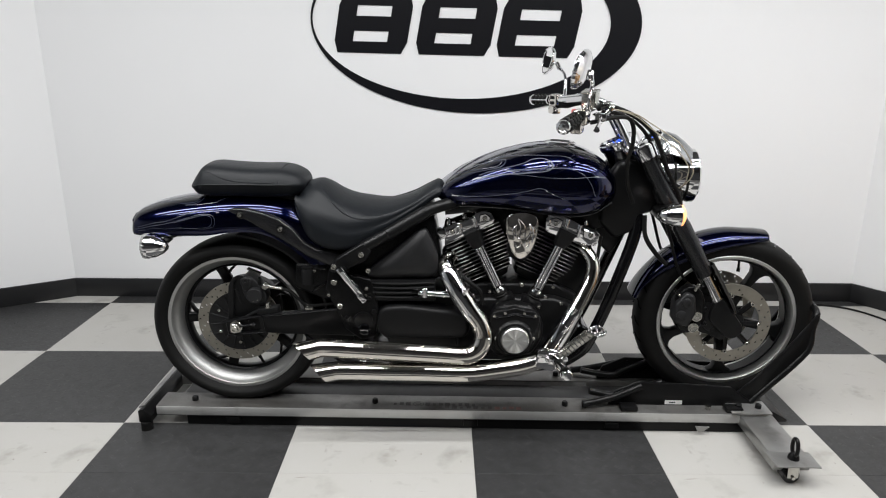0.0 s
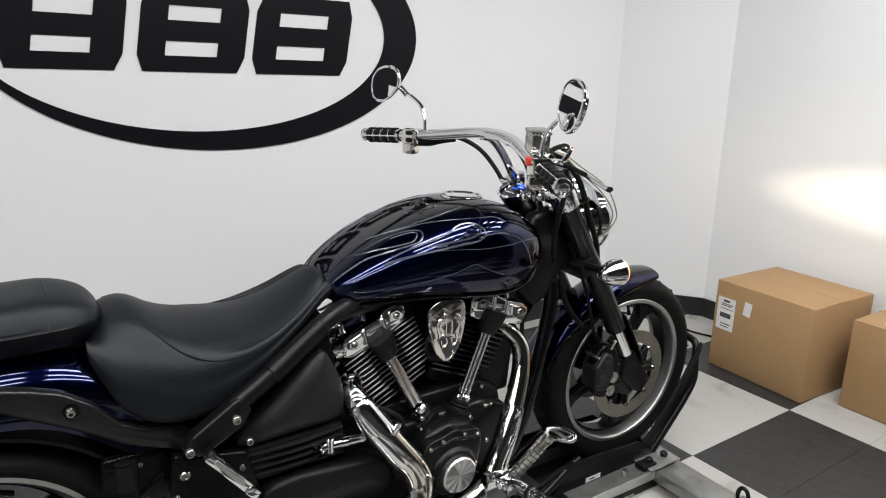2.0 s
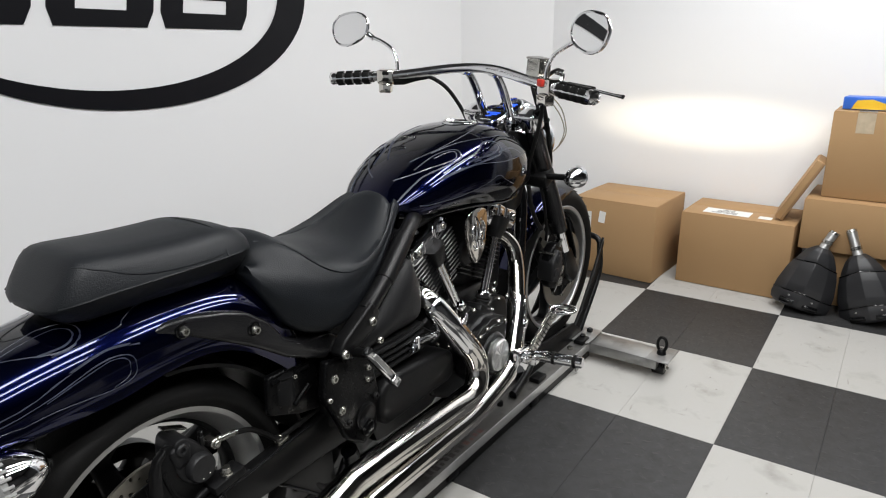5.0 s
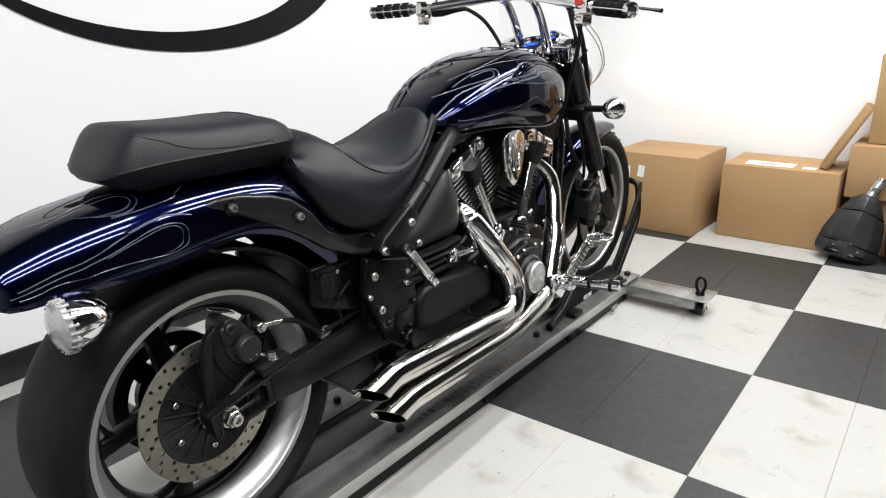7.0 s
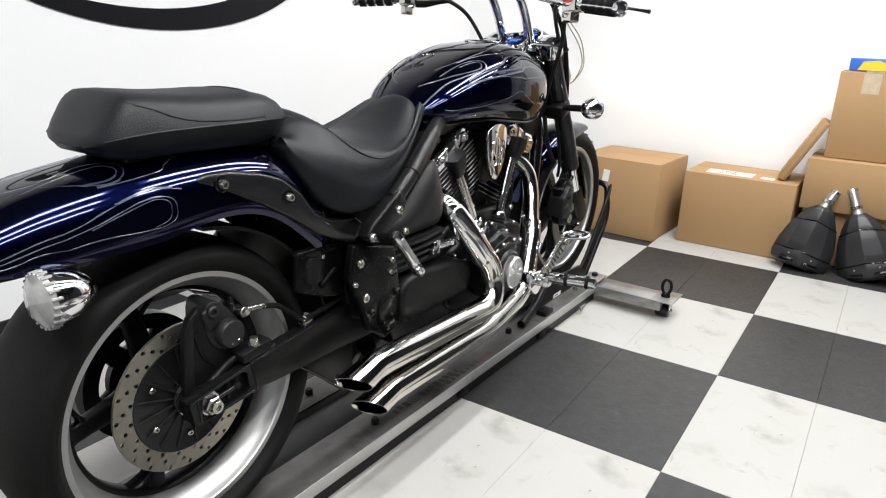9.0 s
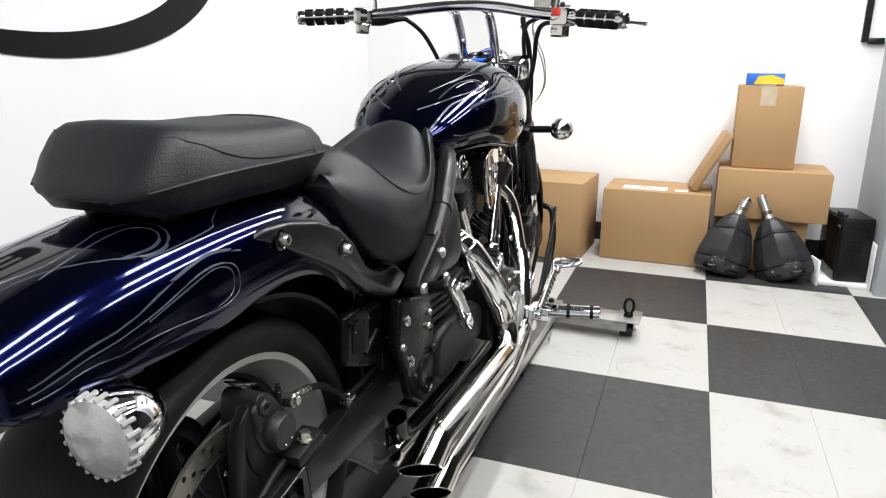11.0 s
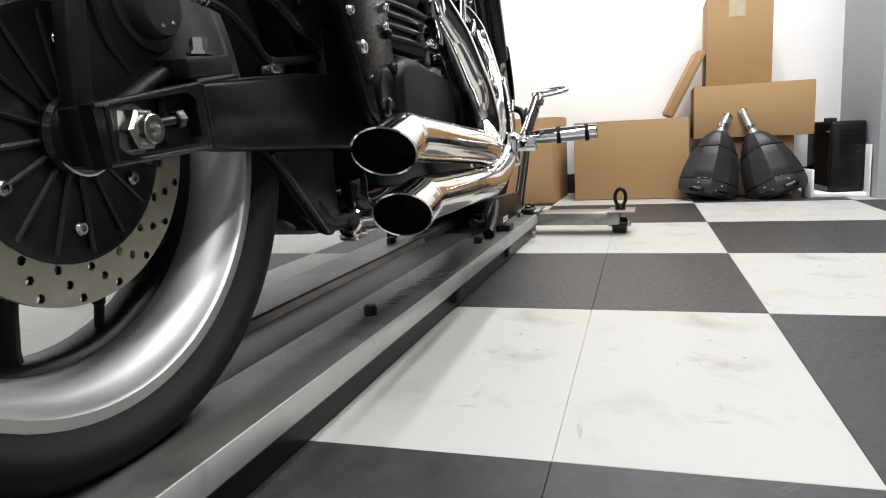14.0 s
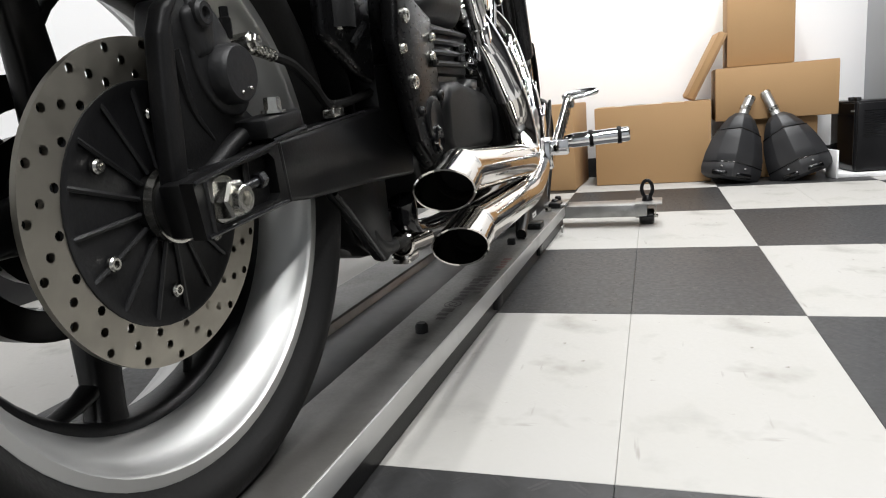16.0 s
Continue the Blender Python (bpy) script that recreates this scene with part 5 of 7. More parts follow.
rim = [db.verts.new((0.043 * math.cos(2 * math.pi * k / 24), -0.244 + (0.0022 if k % 2 else 0.0), 0.043 * math.sin(2 * math.pi * k / 24))) for k in range(24)]
for k in range(24):
    db.faces.new((hub, rim[k], rim[(k + 1) % 24]))
disc = part("chrome_disc", db, BRUSHED, cv, "brushed metal disc with radial lines", pose(CRANK.x, 0, CRANK.z - 0.02), sharp=2)
for x, z in ((-0.068, 0.078), (-0.033, 0.088), (0.030, 0.088), (0.068, 0.078), (-0.062, 0.0), (0.064, 0.0)):
    bolt(cv, CRANK.x + x, -0.213, CRANK.z - 0.02 + z, 0.006)
part("cover_rim", tube([(CRANK.x + v.x * 0.86, -0.2145, CRANK.z - 0.02 + v.y * 0.80) for v in SHIELD[2:17]], 0.004, 8, 2), GREYSATIN, cv)


def cylinder_stack(lean, name):
    """One finned cylinder with its head, built upright at the origin and leaned about the crank."""
    up = 0.175
    m = Matrix.Translation(CRANK) @ Matrix.Rotation(radians(lean), 4, "Y")
    body = part(name, moved(rbox((0, 0, up + 0.09), (0.125, 0.14, 0.24), 0.02), m), SATIN, bike, "black finned engine cylinder")
    w0 = 0.20
    for k in range(13):
        z = up + 0.012 + 0.0132 * k
        w = w0 - (0.05 * (1 - k / 5) if k < 5 else 0)
        part("fin", moved(rbox((0, 0.0, z), (w, 0.225 - 0.03 * (k < 3), 0.0036), 0.0014, seg=1), m), SATIN, body)
        for sx in (-1, 1):
            part("fin_edge", moved(merge(rbox((sx * (w / 2 - 0.03), -0.1135 + 0.015 * (k < 3), z), (0.058, 0.003, 0.0030), 0.0008, seg=1)), m), FINEDGE, body)
    return body, m


rear_c, MR = cylinder_stack(-24.5, "rear_cylinder")
front_c, MF = cylinder_stack(24.5, "front_cylinder")


def head_cover(outline, y0):
    return part("rocker_cover", prism(outline, y0, 0.10, 0.0045, seg=2), CHROME, bike, "chrome rocker cover")


hr = head_cover([(-0.097, 0.684), (-0.104, 0.708), (-0.096, 0.730), (-0.082, 0.738), (-0.03, 0.755), (-0.006, 0.762), (0.004, 0.780), (0.030, 0.790), (0.056, 0.782), (0.070, 0.758), (0.060, 0.732), (0.0, 0.712), (-0.07, 0.680)], -0.110)
hf = head_cover([(0.234, 0.728), (0.236, 0.768), (0.250, 0.784), (0.285, 0.782), (0.318, 0.766), (0.350, 0.748), (0.402, 0.730), (0.421, 0.712), (0.414, 0.688), (0.386, 0.672), (0.32, 0.692), (0.25, 0.716)], -0.132)
for h, rib in ((hr, [((-0.052, 0.744), (-0.042, 0.708)), ((-0.004, 0.764), (0.008, 0.728))]), (hf, [((0.310, 0.766), (0.300, 0.716)), ((0.352, 0.746), (0.342, 0.702))])):
    for (x0, z0), (x1, z1) in rib:
        ly = -0.107 if x0 < 0.1 else -0.129
        part("cover_lug", rod((x0, ly, z0), (x1, ly, z1), 0.008, 10), CHROME, h)
for h, cap, yy in ((hr, ((-0.092, 0.706), (-0.088, 0.722), (-0.054, 0.736), (-0.048, 0.722), (-0.066, 0.702)), -0.114), (hr, ((0.014, 0.748), (0.016, 0.774), (0.036, 0.780), (0.054, 0.766), (0.050, 0.752)), -0.114),
                   (hf, ((0.246, 0.744), (0.248, 0.766), (0.268, 0.772), (0.292, 0.762), (0.286, 0.732)), -0.136), (hf, ((0.360, 0.704), (0.362, 0.734), (0.400, 0.720), (0.408, 0.706), (0.388, 0.692)), -0.136)):
    part("cover_cap", prism(cap, yy - 0.002, yy + 0.012, 0.003, seg=1), CHROME, h, sharp=20)
for h, yy, spots in ((hr, -0.110, ((-0.074, 0.716), (0.034, 0.764))), (hf, -0.132, ((0.268, 0.752), (0.386, 0.712)))):
    for x, z in spots:
        part("cover_screw", lathe([(0, 0.0085), (-0.008, 0.0085), (-0.011, 0.006), (-0.011, 0.0035), (-0.007, 0.003), (-0.007, 0)], (x, yy, z), "y", 14), ZINC, h)
for x, y, z, par in ((-0.088, -0.07, 0.735, hr), (-0.03, -0.07, 0.752, hr), (0.045, -0.07, 0.782, hr), (0.262, -0.09, 0.775, hf), (0.315, -0.09, 0.757, hf), (0.375, -0.09, 0.735, hf)):
    part("domed_nut", lathe([(-0.01, 0.012), (0.008, 0.012), (0.008, 0.010), (0.014, 0.009), (0.019, 0.005), (0.020, 0)], (x, y, z), "z", 12), CHROME, par)
part("cover_bracket", rbox((-0.11, -0.09, 0.705), (0.03, 0.05, 0.035), 0.008, (0, -28, 0)), CHROME, hr)
part("cover_bracket", rbox((0.405, -0.10, 0.690), (0.026, 0.05, 0.040), 0.008, (0, 20, 0)), CHROME, hf)
# rocker bosses and push-rod tubes
for x0, z0, x1, z1, ya, yb, par in ((0.012, 0.672, 0.089, 0.512, -0.108, -0.126, rear_c), (0.290, 0.680, 0.212, 0.508, -0.128, -0.134, front_c)):
    d = Vector((x1 - x0, 0, z1 - z0)).normalized()
    n = Vector((d.z, 0, -d.x))
    top, low = Vector((x0, ya, z0)) - d * 0.052, Vector((x0, ya, z0)) + d * 0.010
    boss = []
    for p, w, h in ((top, 0.031, 0.030), (top.lerp(low, 0.55), 0.028, 0.024), (low, 0.0205, 0.016)):
        boss.append([p + n * (w * math.copysign(abs(math.cos(a)) ** 0.5, math.cos(a))) + Vector((0, h * math.copysign(abs(math.sin(a)) ** 0.5, math.sin(a)), 0)) for a in [2 * math.pi * k / 20 for k in range(20)]])
    part("rocker_boss", skin(boss), MATTE, par, "tapered black rocker boss", sharp=45)
    for o in (-0.0068, 0.0068):
        part("pushrod_tube", rod((x0 + n.x * o, ya, z0 + n.z * o), (x1 + n.x * o, yb, z1 + n.z * o), 0.0098, 16), CHROME, par, "chrome pushrod tube")
    part("tube_collar", along((x1 - d.x * 0.016, yb, z1 - d.z * 0.016), (x1, yb, z1), lathe([(0, 0.0175), (0.004, 0.0215), (0.014, 0.0225), (0.018, 0.019), (0.018, 0)], (0, 0, 0), "x", 20)), CHROME, par)
    part("lifter_neck", along((x1, yb, z1), (x1 + d.x, yb, z1 + d.z), lathe([(0, 0.021), (0.006, 0.023), (0.010, 0.020), (0.014, 0.024), (0.020, 0.021), (0.030, 0.026)], (0, 0, 0), "x", 20)), RUBBER, par, "ribbed black rubber boot")
    part("lifter_block", along((x1, yb + 0.004, z1), (x1 + d.x, yb + 0.004, z1 + d.z), rbox((0.046, 0, 0), (0.045, 0.055, 0.070), 0.008)), SATIN, par)
    for s in (-1, 1):
        bolt(par, x1 + d.x * 0.046 + s * 0.028, yb - 0.023, z1 + d.z * 0.046, 0.006)
# teardrop cover between the cylinders with raised flames
DROP = [(0.103, 0.768), (0.120, 0.785), (0.155, 0.792), (0.190, 0.786), (0.207, 0.766), (0.206, 0.715), (0.190, 0.662), (0.155, 0.630), (0.125, 0.655), (0.106, 0.712)]
DROP = [(v.x, v.y) for v in catmull([(a, b, 0) for a, b in DROP], 3, True)]
dp = part("teardrop_cover", prism(DROP, -0.150, -0.138, 0.0045, seg=3), CHROMEW, bike, "chrome teardrop cover with raised flames")
for f in ([(0.13, 0.70), (0.125, 0.73), (0.135, 0.745), (0.133, 0.72), (0.145, 0.70)], [(0.148, 0.70), (0.15, 0.74), (0.142, 0.77), (0.165, 0.74), (0.165, 0.70)], [(0.17, 0.70), (0.185, 0.725), (0.18, 0.75), (0.194, 0.73), (0.19, 0.69)], [(0.135, 0.69), (0.14, 0.672), (0.152, 0.68), (0.150, 0.695)], [(0.165, 0.695), (0.168, 0.672), (0.18, 0.68), (0.178, 0.70)]):
    part("flame_line", tube([(x, -0.1505, z) for x, z in f], 0.0022, 6, 5), CHROME, dp)
part("cover_backing", prism([(0.13, 0.77), (0.18, 0.77), (0.182, 0.70), (0.155, 0.665), (0.128, 0.70)], -0.139, -0.03, 0.008), SATIN, bike)
part("airbox", prism([(0.06, 0.80), (0.42, 0.82), (0.46, 0.78), (0.44, 0.72), (0.36, 0.70), (0.24, 0.66), (0.10, 0.66), (0.05, 0.74)], -0.07, 0.07, 0.012, seg=3), SATIN, bike, "black airbox between the cylinder heads")
# made-up black block that darkens the open gap by the front cylinder
part("regulator", prism([(0.24, 0.46), (0.26, 0.60), (0.33, 0.67), (0.40, 0.68), (0.425, 0.60), (0.41, 0.46)], -0.075, 0.06, 0.01, seg=3), SATIN, bike)
part("neck_gusset", prism([(0.40, 0.70), (0.42, 0.79), (0.52, 0.79), (0.53, 0.70), (0.475, 0.62), (0.435, 0.66)], -0.055, 0.055, 0.01, seg=3), SATIN, bike)
part("intake", rod((0.155, -0.12, 0.66), (0.155, 0.12, 0.66), 0.045, 20), SATIN, bike)
for x, z, r in ((0.155, 0.56, 0.008), (0.235, 0.515, 0.006), (0.05, 0.535, 0.006), (0.27, 0.53, 0.006), (0.30, 0.47, 0.007), (0.0, 0.50, 0.006), (-0.035, 0.45, 0.006), (0.29, 0.37, 0.007), (0.02, 0.42, 0.006)):
    bolt(eng, x, -0.20 if 0.04 < x < 0.24 else -0.137, z, r)
part("oil_filter", rod((0.38, -0.06, 0.31), (0.38, 0.06, 0.31), 0.05, 24), GLOSSBLACK, bike)
part("oil_line", tube([(-0.08, -0.12, 0.60), (-0.03, -0.15, 0.56), (0.02, -0.155, 0.52), (0.03, -0.15, 0.47)], 0.007, 8, 5), RUBBER, bike)

# frame tubes
for sg in (-1, 1):
    part("down_tube", tube([(0.545, sg * 0.05, 0.80), (0.555, sg * 0.075, 0.72), (0.493, sg * 0.10, 0.53), (0.428, sg * 0.11, 0.36), (0.37, sg * 0.11, 0.27), (0.22, sg * 0.11, 0.225), (-0.3, sg * 0.11, 0.235), (-0.37, sg * 0.11, 0.30)], 0.021, 14, 5), GLOSSBLACK, bike, "gloss black frame tube")
    part("upper_tube", tube([(0.50, sg * 0.05, 0.86), (0.2, sg * 0.07, 0.82), (-0.1, sg * 0.09, 0.79)], 0.022, 12, 4), SATIN, bike)
    part("neck_cover", prism([(0.45, 0.90), (0.475, 0.945), (0.52, 0.955), (0.575, 0.94), (0.625, 0.84), (0.60, 0.775), (0.565, 0.77), (0.545, 0.71), (0.48, 0.685), (0.425, 0.74), (0.428, 0.82)], sg * 0.06 - 0.025, sg * 0.06 + 0.025, 0.015, seg=3), SATIN, bike, "satin black steering neck cover")
part("steering_neck", rod((0.515, 0, 0.97), (0.60, 0, 0.80), 0.036, 20), SATIN, bike)
part("horn_cable", tube([(0.40, -0.09, 0.71), (0.39, -0.115, 0.66), (0.41, -0.12, 0.60), (0.38, -0.13, 0.53)], 0.006, 8, 5), RUBBER, bike)
part("clutch_cable", tube([(0.43, -0.10, 0.70), (0.41, -0.12, 0.58), (0.36, -0.14, 0.50)], 0.006, 8, 5), RUBBER, bike)

# ---- exhaust pipes ----
UP = [(-0.07, -0.09, 0.628), (-0.090, -0.125, 0.618), (-0.088, -0.160, 0.590), (-0.052, -0.190, 0.532), (-0.012, -0.208, 0.472), (0.020, -0.218, 0.424), (0.030, -0.226, 0.378), (0.012, -0.235, 0.338), (-0.03, -0.240, 0.322), (-0.12, -0.243, 0.328), (-0.25, -0.244, 0.336), (-0.38, -0.245, 0.344), (-0.490, -0.245, 0.350), (-0.512, -0.245, 0.349), (-0.568, -0.245, 0.337)]
LO = [(0.33, -0.06, 0.672), (0.372, -0.095, 0.655), (0.400, -0.125, 0.615), (0.395, -0.145, 0.565), (0.368, -0.165, 0.510), (0.338, -0.182, 0.462), (0.302, -0.200, 0.405), (0.268, -0.212, 0.350), (0.230, -0.222, 0.306), (0.17, -0.230, 0.283), (0.07, -0.236, 0.267), (-0.02, -0.240, 0.258), (-0.15, -0.242, 0.261), (-0.30, -0.243, 0.264), (-0.435, -0.244, 0.267), (-0.458, -0.244, 0.266), (-0.516, -0.244, 0.257)]


def pipe(path, name, radii):
    a, b = Vector(path[-2]), Vector(path[-1])
    p = part(name, tube(path[:-1] + [tuple(a.lerp(b, 0.3))], radii, 24, 6, caps=False), CHROMEW, bike, "chrome exhaust pipe, slash-cut end")
    d = (b - a).normalized()
    # slash-cut sleeve: the upper inner edge reaches farther back than the lower outer one
    n = 28
    side = Vector((0, 1, 0))
    up = d.cross(side).normalized()
    if up.z < 0:
        up = -up
    rings = []
    for rr, base in ((0.0317, -0.052), (0.0338, None), (0.0316, None), (0.0300, -0.05)):
        ring = []
        for j in range(n):
            th = 2 * math.pi * j / n
            c, s = math.cos(th), math.sin(th)
            l = base if base is not None else 0.008 + 0.016 * c + 0.021 * s
            ring.append(b + d * l + (side * c + up * s) * rr)
        rings.append(ring)
    part("tip", skin(rings, caps=False), CHROMEW, p, "chrome slash-cut tip")
    part("tip_inside", skin([[b + d * l + (side * math.cos(2 * math.pi * j / n) + up * math.sin(2 * math.pi * j / n)) * 0.0298 for j in range(n)] for l in (-0.046, -0.075)] + [[b - d * 0.076 + (side * math.cos(2 * math.pi * j / n) + up * math.sin(2 * math.pi * j / n)) * 0.002 for j in range(n)]], caps=False), PIPEBLACK, p, "dull black inside of the pipe")
    return p


pu = pipe(UP, "exhaust_pipe", [0.027] * 2 + [0.030] + [0.0325] * 5 + [0.0315] * 7)
pl = pipe(LO, "exhaust_pipe", [0.022] * 2 + [0.0235, 0.0245, 0.025] + [0.026, 0.028] + [0.0305] * 2 + [0.0315] * 8)
part("flange", along((-0.06, -0.075, 0.632), (-0.085, -0.12, 0.62), lathe([(0, 0.045), (0.018, 0.045), (0.024, 0.036), (0.024, 0.026)], (0, 0, 0), "x", 20)), SATIN, pu)
part("flange", along((0.325, -0.05, 0.676), (0.372, -0.095, 0.655), lathe([(0, 0.042), (0.018, 0.042), (0.03, 0.032), (0.03, 0.022)], (0, 0, 0), "x", 20)), SATIN, pl)
for (x, y, z), p in (((-0.03, -0.226, 0.545), pu), ((0.33, -0.212, 0.465), pl), ((0.30, -0.235, 0.41), pl)):
    part("clamp_screw", rbox((x, y, z), (0.012, 0.008, 0.03), 0.002, (0, 30, 0)), CHROME, p)
part("heat_shield", tube([(0.345, -0.184, 0.474), (0.330, -0.191, 0.448), (0.300, -0.203, 0.400), (0.264, -0.213, 0.342), (0.250, -0.217, 0.325)], [0.0258, 0.0285, 0.0295, 0.0305, 0.0300], 20, 5), CHROME, pl, "chrome heat shield")
part("heat_shield", tube([(-0.090, -0.158, 0.593), (-0.083, -0.168, 0.580), (-0.052, -0.191, 0.528), (-0.012, -0.207, 0.468), (0.0, -0.211, 0.450)], [0.030, 0.033, 0.0345, 0.0345, 0.0325], 20, 5), CHROME, pu, "chrome heat shield")

# ---- foot controls ----
peg = part("rider_peg", along((0.262, -0.285, 0.335), (0.277, -0.43, 0.342), lathe([(0, 0.012), (0.02, 0.017), (0.055, 0.017), (0.055, 0.0185), (0.065, 0.0185), (0.065, 0.017), (0.12, 0.017), (0.12, 0.0185), (0.128, 0.0185), (0.128, 0.017), (0.145, 0.017), (0.148, 0.014), (0.148, 0)], (0, 0, 0), "x", 20)), CHROME, bike, "chrome rider footpeg with rubber rings")
for t0 in (0.057, 0.12):
    part("rubber_ring", along((0.262, -0.285, 0.335), (0.277, -0.43, 0.342), lathe([(t0, 0.0186), (t0, 0.0195), (t0 + 0.009, 0.0195), (t0 + 0.009, 0.0186)], (0, 0, 0), "x", 20)), RUBBER, peg)
part("peg_clevis", merge(rbox((0.26, -0.272, 0.323), (0.036, 0.05, 0.036), 0.006), rod((0.235, -0.268, 0.323), (0.29, -0.268, 0.323), 0.009), rod((0.25, -0.13, 0.30), (0.26, -0.265, 0.323), 0.014)), CHROME, peg)
part("peg_mount", prism([(0.21, 0.35), (0.30, 0.345), (0.315, 0.31), (0.26, 0.27), (0.20, 0.29)], -0.26, -0.225, 0.008), CHROME, bike, "chrome forward control mount")
ped = part("brake_pedal", along((0.265, -0.262, 0.318), (0.372, -0.285, 0.425), merge(rbox((0.075, 0, 0), (0.15, 0.014, 0.034), 0.005), rbox((0.150, -0.004, 0.0), (0.02, 0.022, 0.026), 0.005))), ZINC, bike, "brushed aluminium brake pedal arm")
for k in range(7):
    part("pedal_groove", along((0.265, -0.2705, 0.318), (0.372, -0.2935, 0.425), rbox((0.035 + 0.014 * k, 0, 0), (0.0025, 0.002, 0.026), 0.0006, seg=1)), DARKSTEEL, ped)
part("pedal_pad", merge(tube([(0.368, -0.285, 0.432), (0.374, -0.325, 0.437), (0.388, -0.352, 0.443), (0.405, -0.344, 0.449), (0.405, -0.30, 0.446), (0.388, -0.275, 0.44)], 0.0055, 10, 4, closed=True), rbox((0.388, -0.315, 0.441), (0.007, 0.07, 0.006), 0.002), rbox((0.388, -0.33, 0.441), (0.036, 0.006, 0.006), 0.002)), CHROME, ped, "chrome skeleton pedal pad")
part("rider_peg", mirrored(along((0.262, -0.265, 0.325), (0.277, -0.41, 0.343), lathe([(0, 0.012), (0.02, 0.017), (0.145, 0.017), (0.148, 0.014), (0.148, 0)], (0, 0, 0), "x", 20))), CHROME, bike, "chrome rider footpeg with rubber rings")

# ---- front end ----
FK0, FK1 = Vector((0.545, 0, 1.005)), Vector((0.915, 0, 0.372))
fd = (FK1 - FK0).normalized()


def on_fork(s, y):
    p = FK0 + fd * s
    return Vector((p.x, y, p.z))


for sg in (-1, 1):
    y = sg * 0.105
    leg = part("fork_leg", along(on_fork(0, y), FK1 + Vector((0, y, 0)), lathe([(0.03, 0.0), (0.03, 0.029), (0.30, 0.029), (0.305, 0.031), (0.50, 0.031), (0.505, 0.027), (0.505, 0)], (0, 0, 0), "x", 24)), GREYSATIN, bike, "black upside-down fork leg", STEER)
    part("fork_slider", along(on_fork(0.5, y), FK1 + Vector((0, y, 0)), lathe([(0, 0.0215), (0.11, 0.0215), (0.11, 0)], (0, 0, 0), "x", 20)), CHROME, leg, "chrome fork slider")
    part("fork_cap", along(on_fork(-0.012, y), FK1 + Vector((0, y, 0)), lathe([(-0.004, 0), (-0.004, 0.014), (0, 0.02), (0.004, 0.036), (0.012, 0.039), (0.052, 0.037), (0.056, 0.030)], (0, 0, 0), "x", 28)), CHROME, leg, "chrome fork clamp")
    part("axle_foot", prism([(v.x, v.y) for v in catmull([(0.838, 0.470, 0), (0.868, 0.490, 0), (0.903, 0.44, 0), (0.938, 0.395, 0), (0.945, 0.368, 0), (0.925, 0.343, 0), (0.895, 0.342, 0), (0.862, 0.372, 0), (0.825, 0.41, 0)], 2, True)], y - 0.022, y + 0.018, 0.009, seg=3), SATIN, leg, "black fork foot")
    part("fork_guard", skin([[on_fork(u, y) + Vector((0.030 * math.cos(b) * w + 0.012, sg * 0.034 * math.sin(b) * w, 0.012)) for b in np.linspace(-1.1, 1.1, 9)] + [on_fork(u, y) + Vector((0.026 * math.cos(b) * w + 0.012, sg * 0.030 * math.sin(b) * w, 0.012)) for b in np.linspace(1.1, -1.1, 9)] for u, w in ((0.470, 1.0), (0.490, 1.06), (0.56, 1.06), (0.64, 1.0), (0.675, 0.85))]), SATIN, leg, "black stone guard in front of the slider")
    part("caliper_bracket", prism([(v.x, v.y) for v in catmull([(0.775, 0.50, 0), (0.815, 0.525, 0), (0.855, 0.485, 0), (0.905, 0.425, 0), (0.915, 0.365, 0), (0.885, 0.325, 0), (0.835, 0.345, 0), (0.78, 0.375, 0)], 2, True)], y - sg * 0.006 - 0.009, y - sg * 0.006 + 0.009, 0.005), PLATE, leg, "black cast caliper bracket")
    fc = part("front_caliper", merge(prism([(v.x, v.y) for v in catmull([(0.70, 0.44, 0), (0.712, 0.50, 0), (0.748, 0.532, 0), (0.79, 0.515, 0), (0.81, 0.45, 0), (0.80, 0.38, 0), (0.755, 0.355, 0), (0.715, 0.38, 0)], 2, True)], y - 0.020, y + 0.02, 0.009, seg=3)), PLATE, bike, "black front brake caliper", STEER)
    for x, z in ((0.778, 0.425), (0.770, 0.383)):
        part("caliper_bolt", lathe([(sg * 0.125, 0.0185), (sg * 0.137, 0.018), (sg * 0.138, 0.014), (sg * 0.136, 0.006), (sg * 0.136, 0)], (x, 0, z), "y", 20), ZINC, fc)
    part("caliper_bridge", prism([(0.70, 0.40), (0.70, 0.47), (0.735, 0.515), (0.765, 0.50), (0.775, 0.44), (0.75, 0.385)], y + sg * 0.004 - 0.034, y + sg * 0.004 + 0.034, 0.010, seg=3), CAST, fc)
    for x, z, r in ((0.735, 0.478, 0.017), (0.722, 0.432, 0.018)):
        part("piston_bulge", lathe([(sg * 0.132, r), (sg * 0.146, r * 0.95), (sg * 0.149, r * 0.7), (sg * 0.149, 0)], (x, 0, z), "y", 18), CAST, fc)
    part("bleed_nipple", rod((0.765, y + sg * 0.02, 0.515), (0.775, y + sg * 0.026, 0.545), 0.0055, 8), ZINC, fc)
    part("pad_pin", rod((0.712, y - 0.03, 0.502), (0.712, y + 0.03, 0.502), 0.005, 8), ZINC, fc)
    part("caliper_lug", prism([(0.79, 0.40), (0.80, 0.47), (0.845, 0.465), (0.865, 0.40), (0.83, 0.36)], y - 0.012, y + 0.012, 0.006, seg=2), SATIN, fc)
    for x, z in ((0.808, 0.448), (0.812, 0.395)):
        bolt(fc, x, sg * 0.118, z, 0.009, material=SATIN)
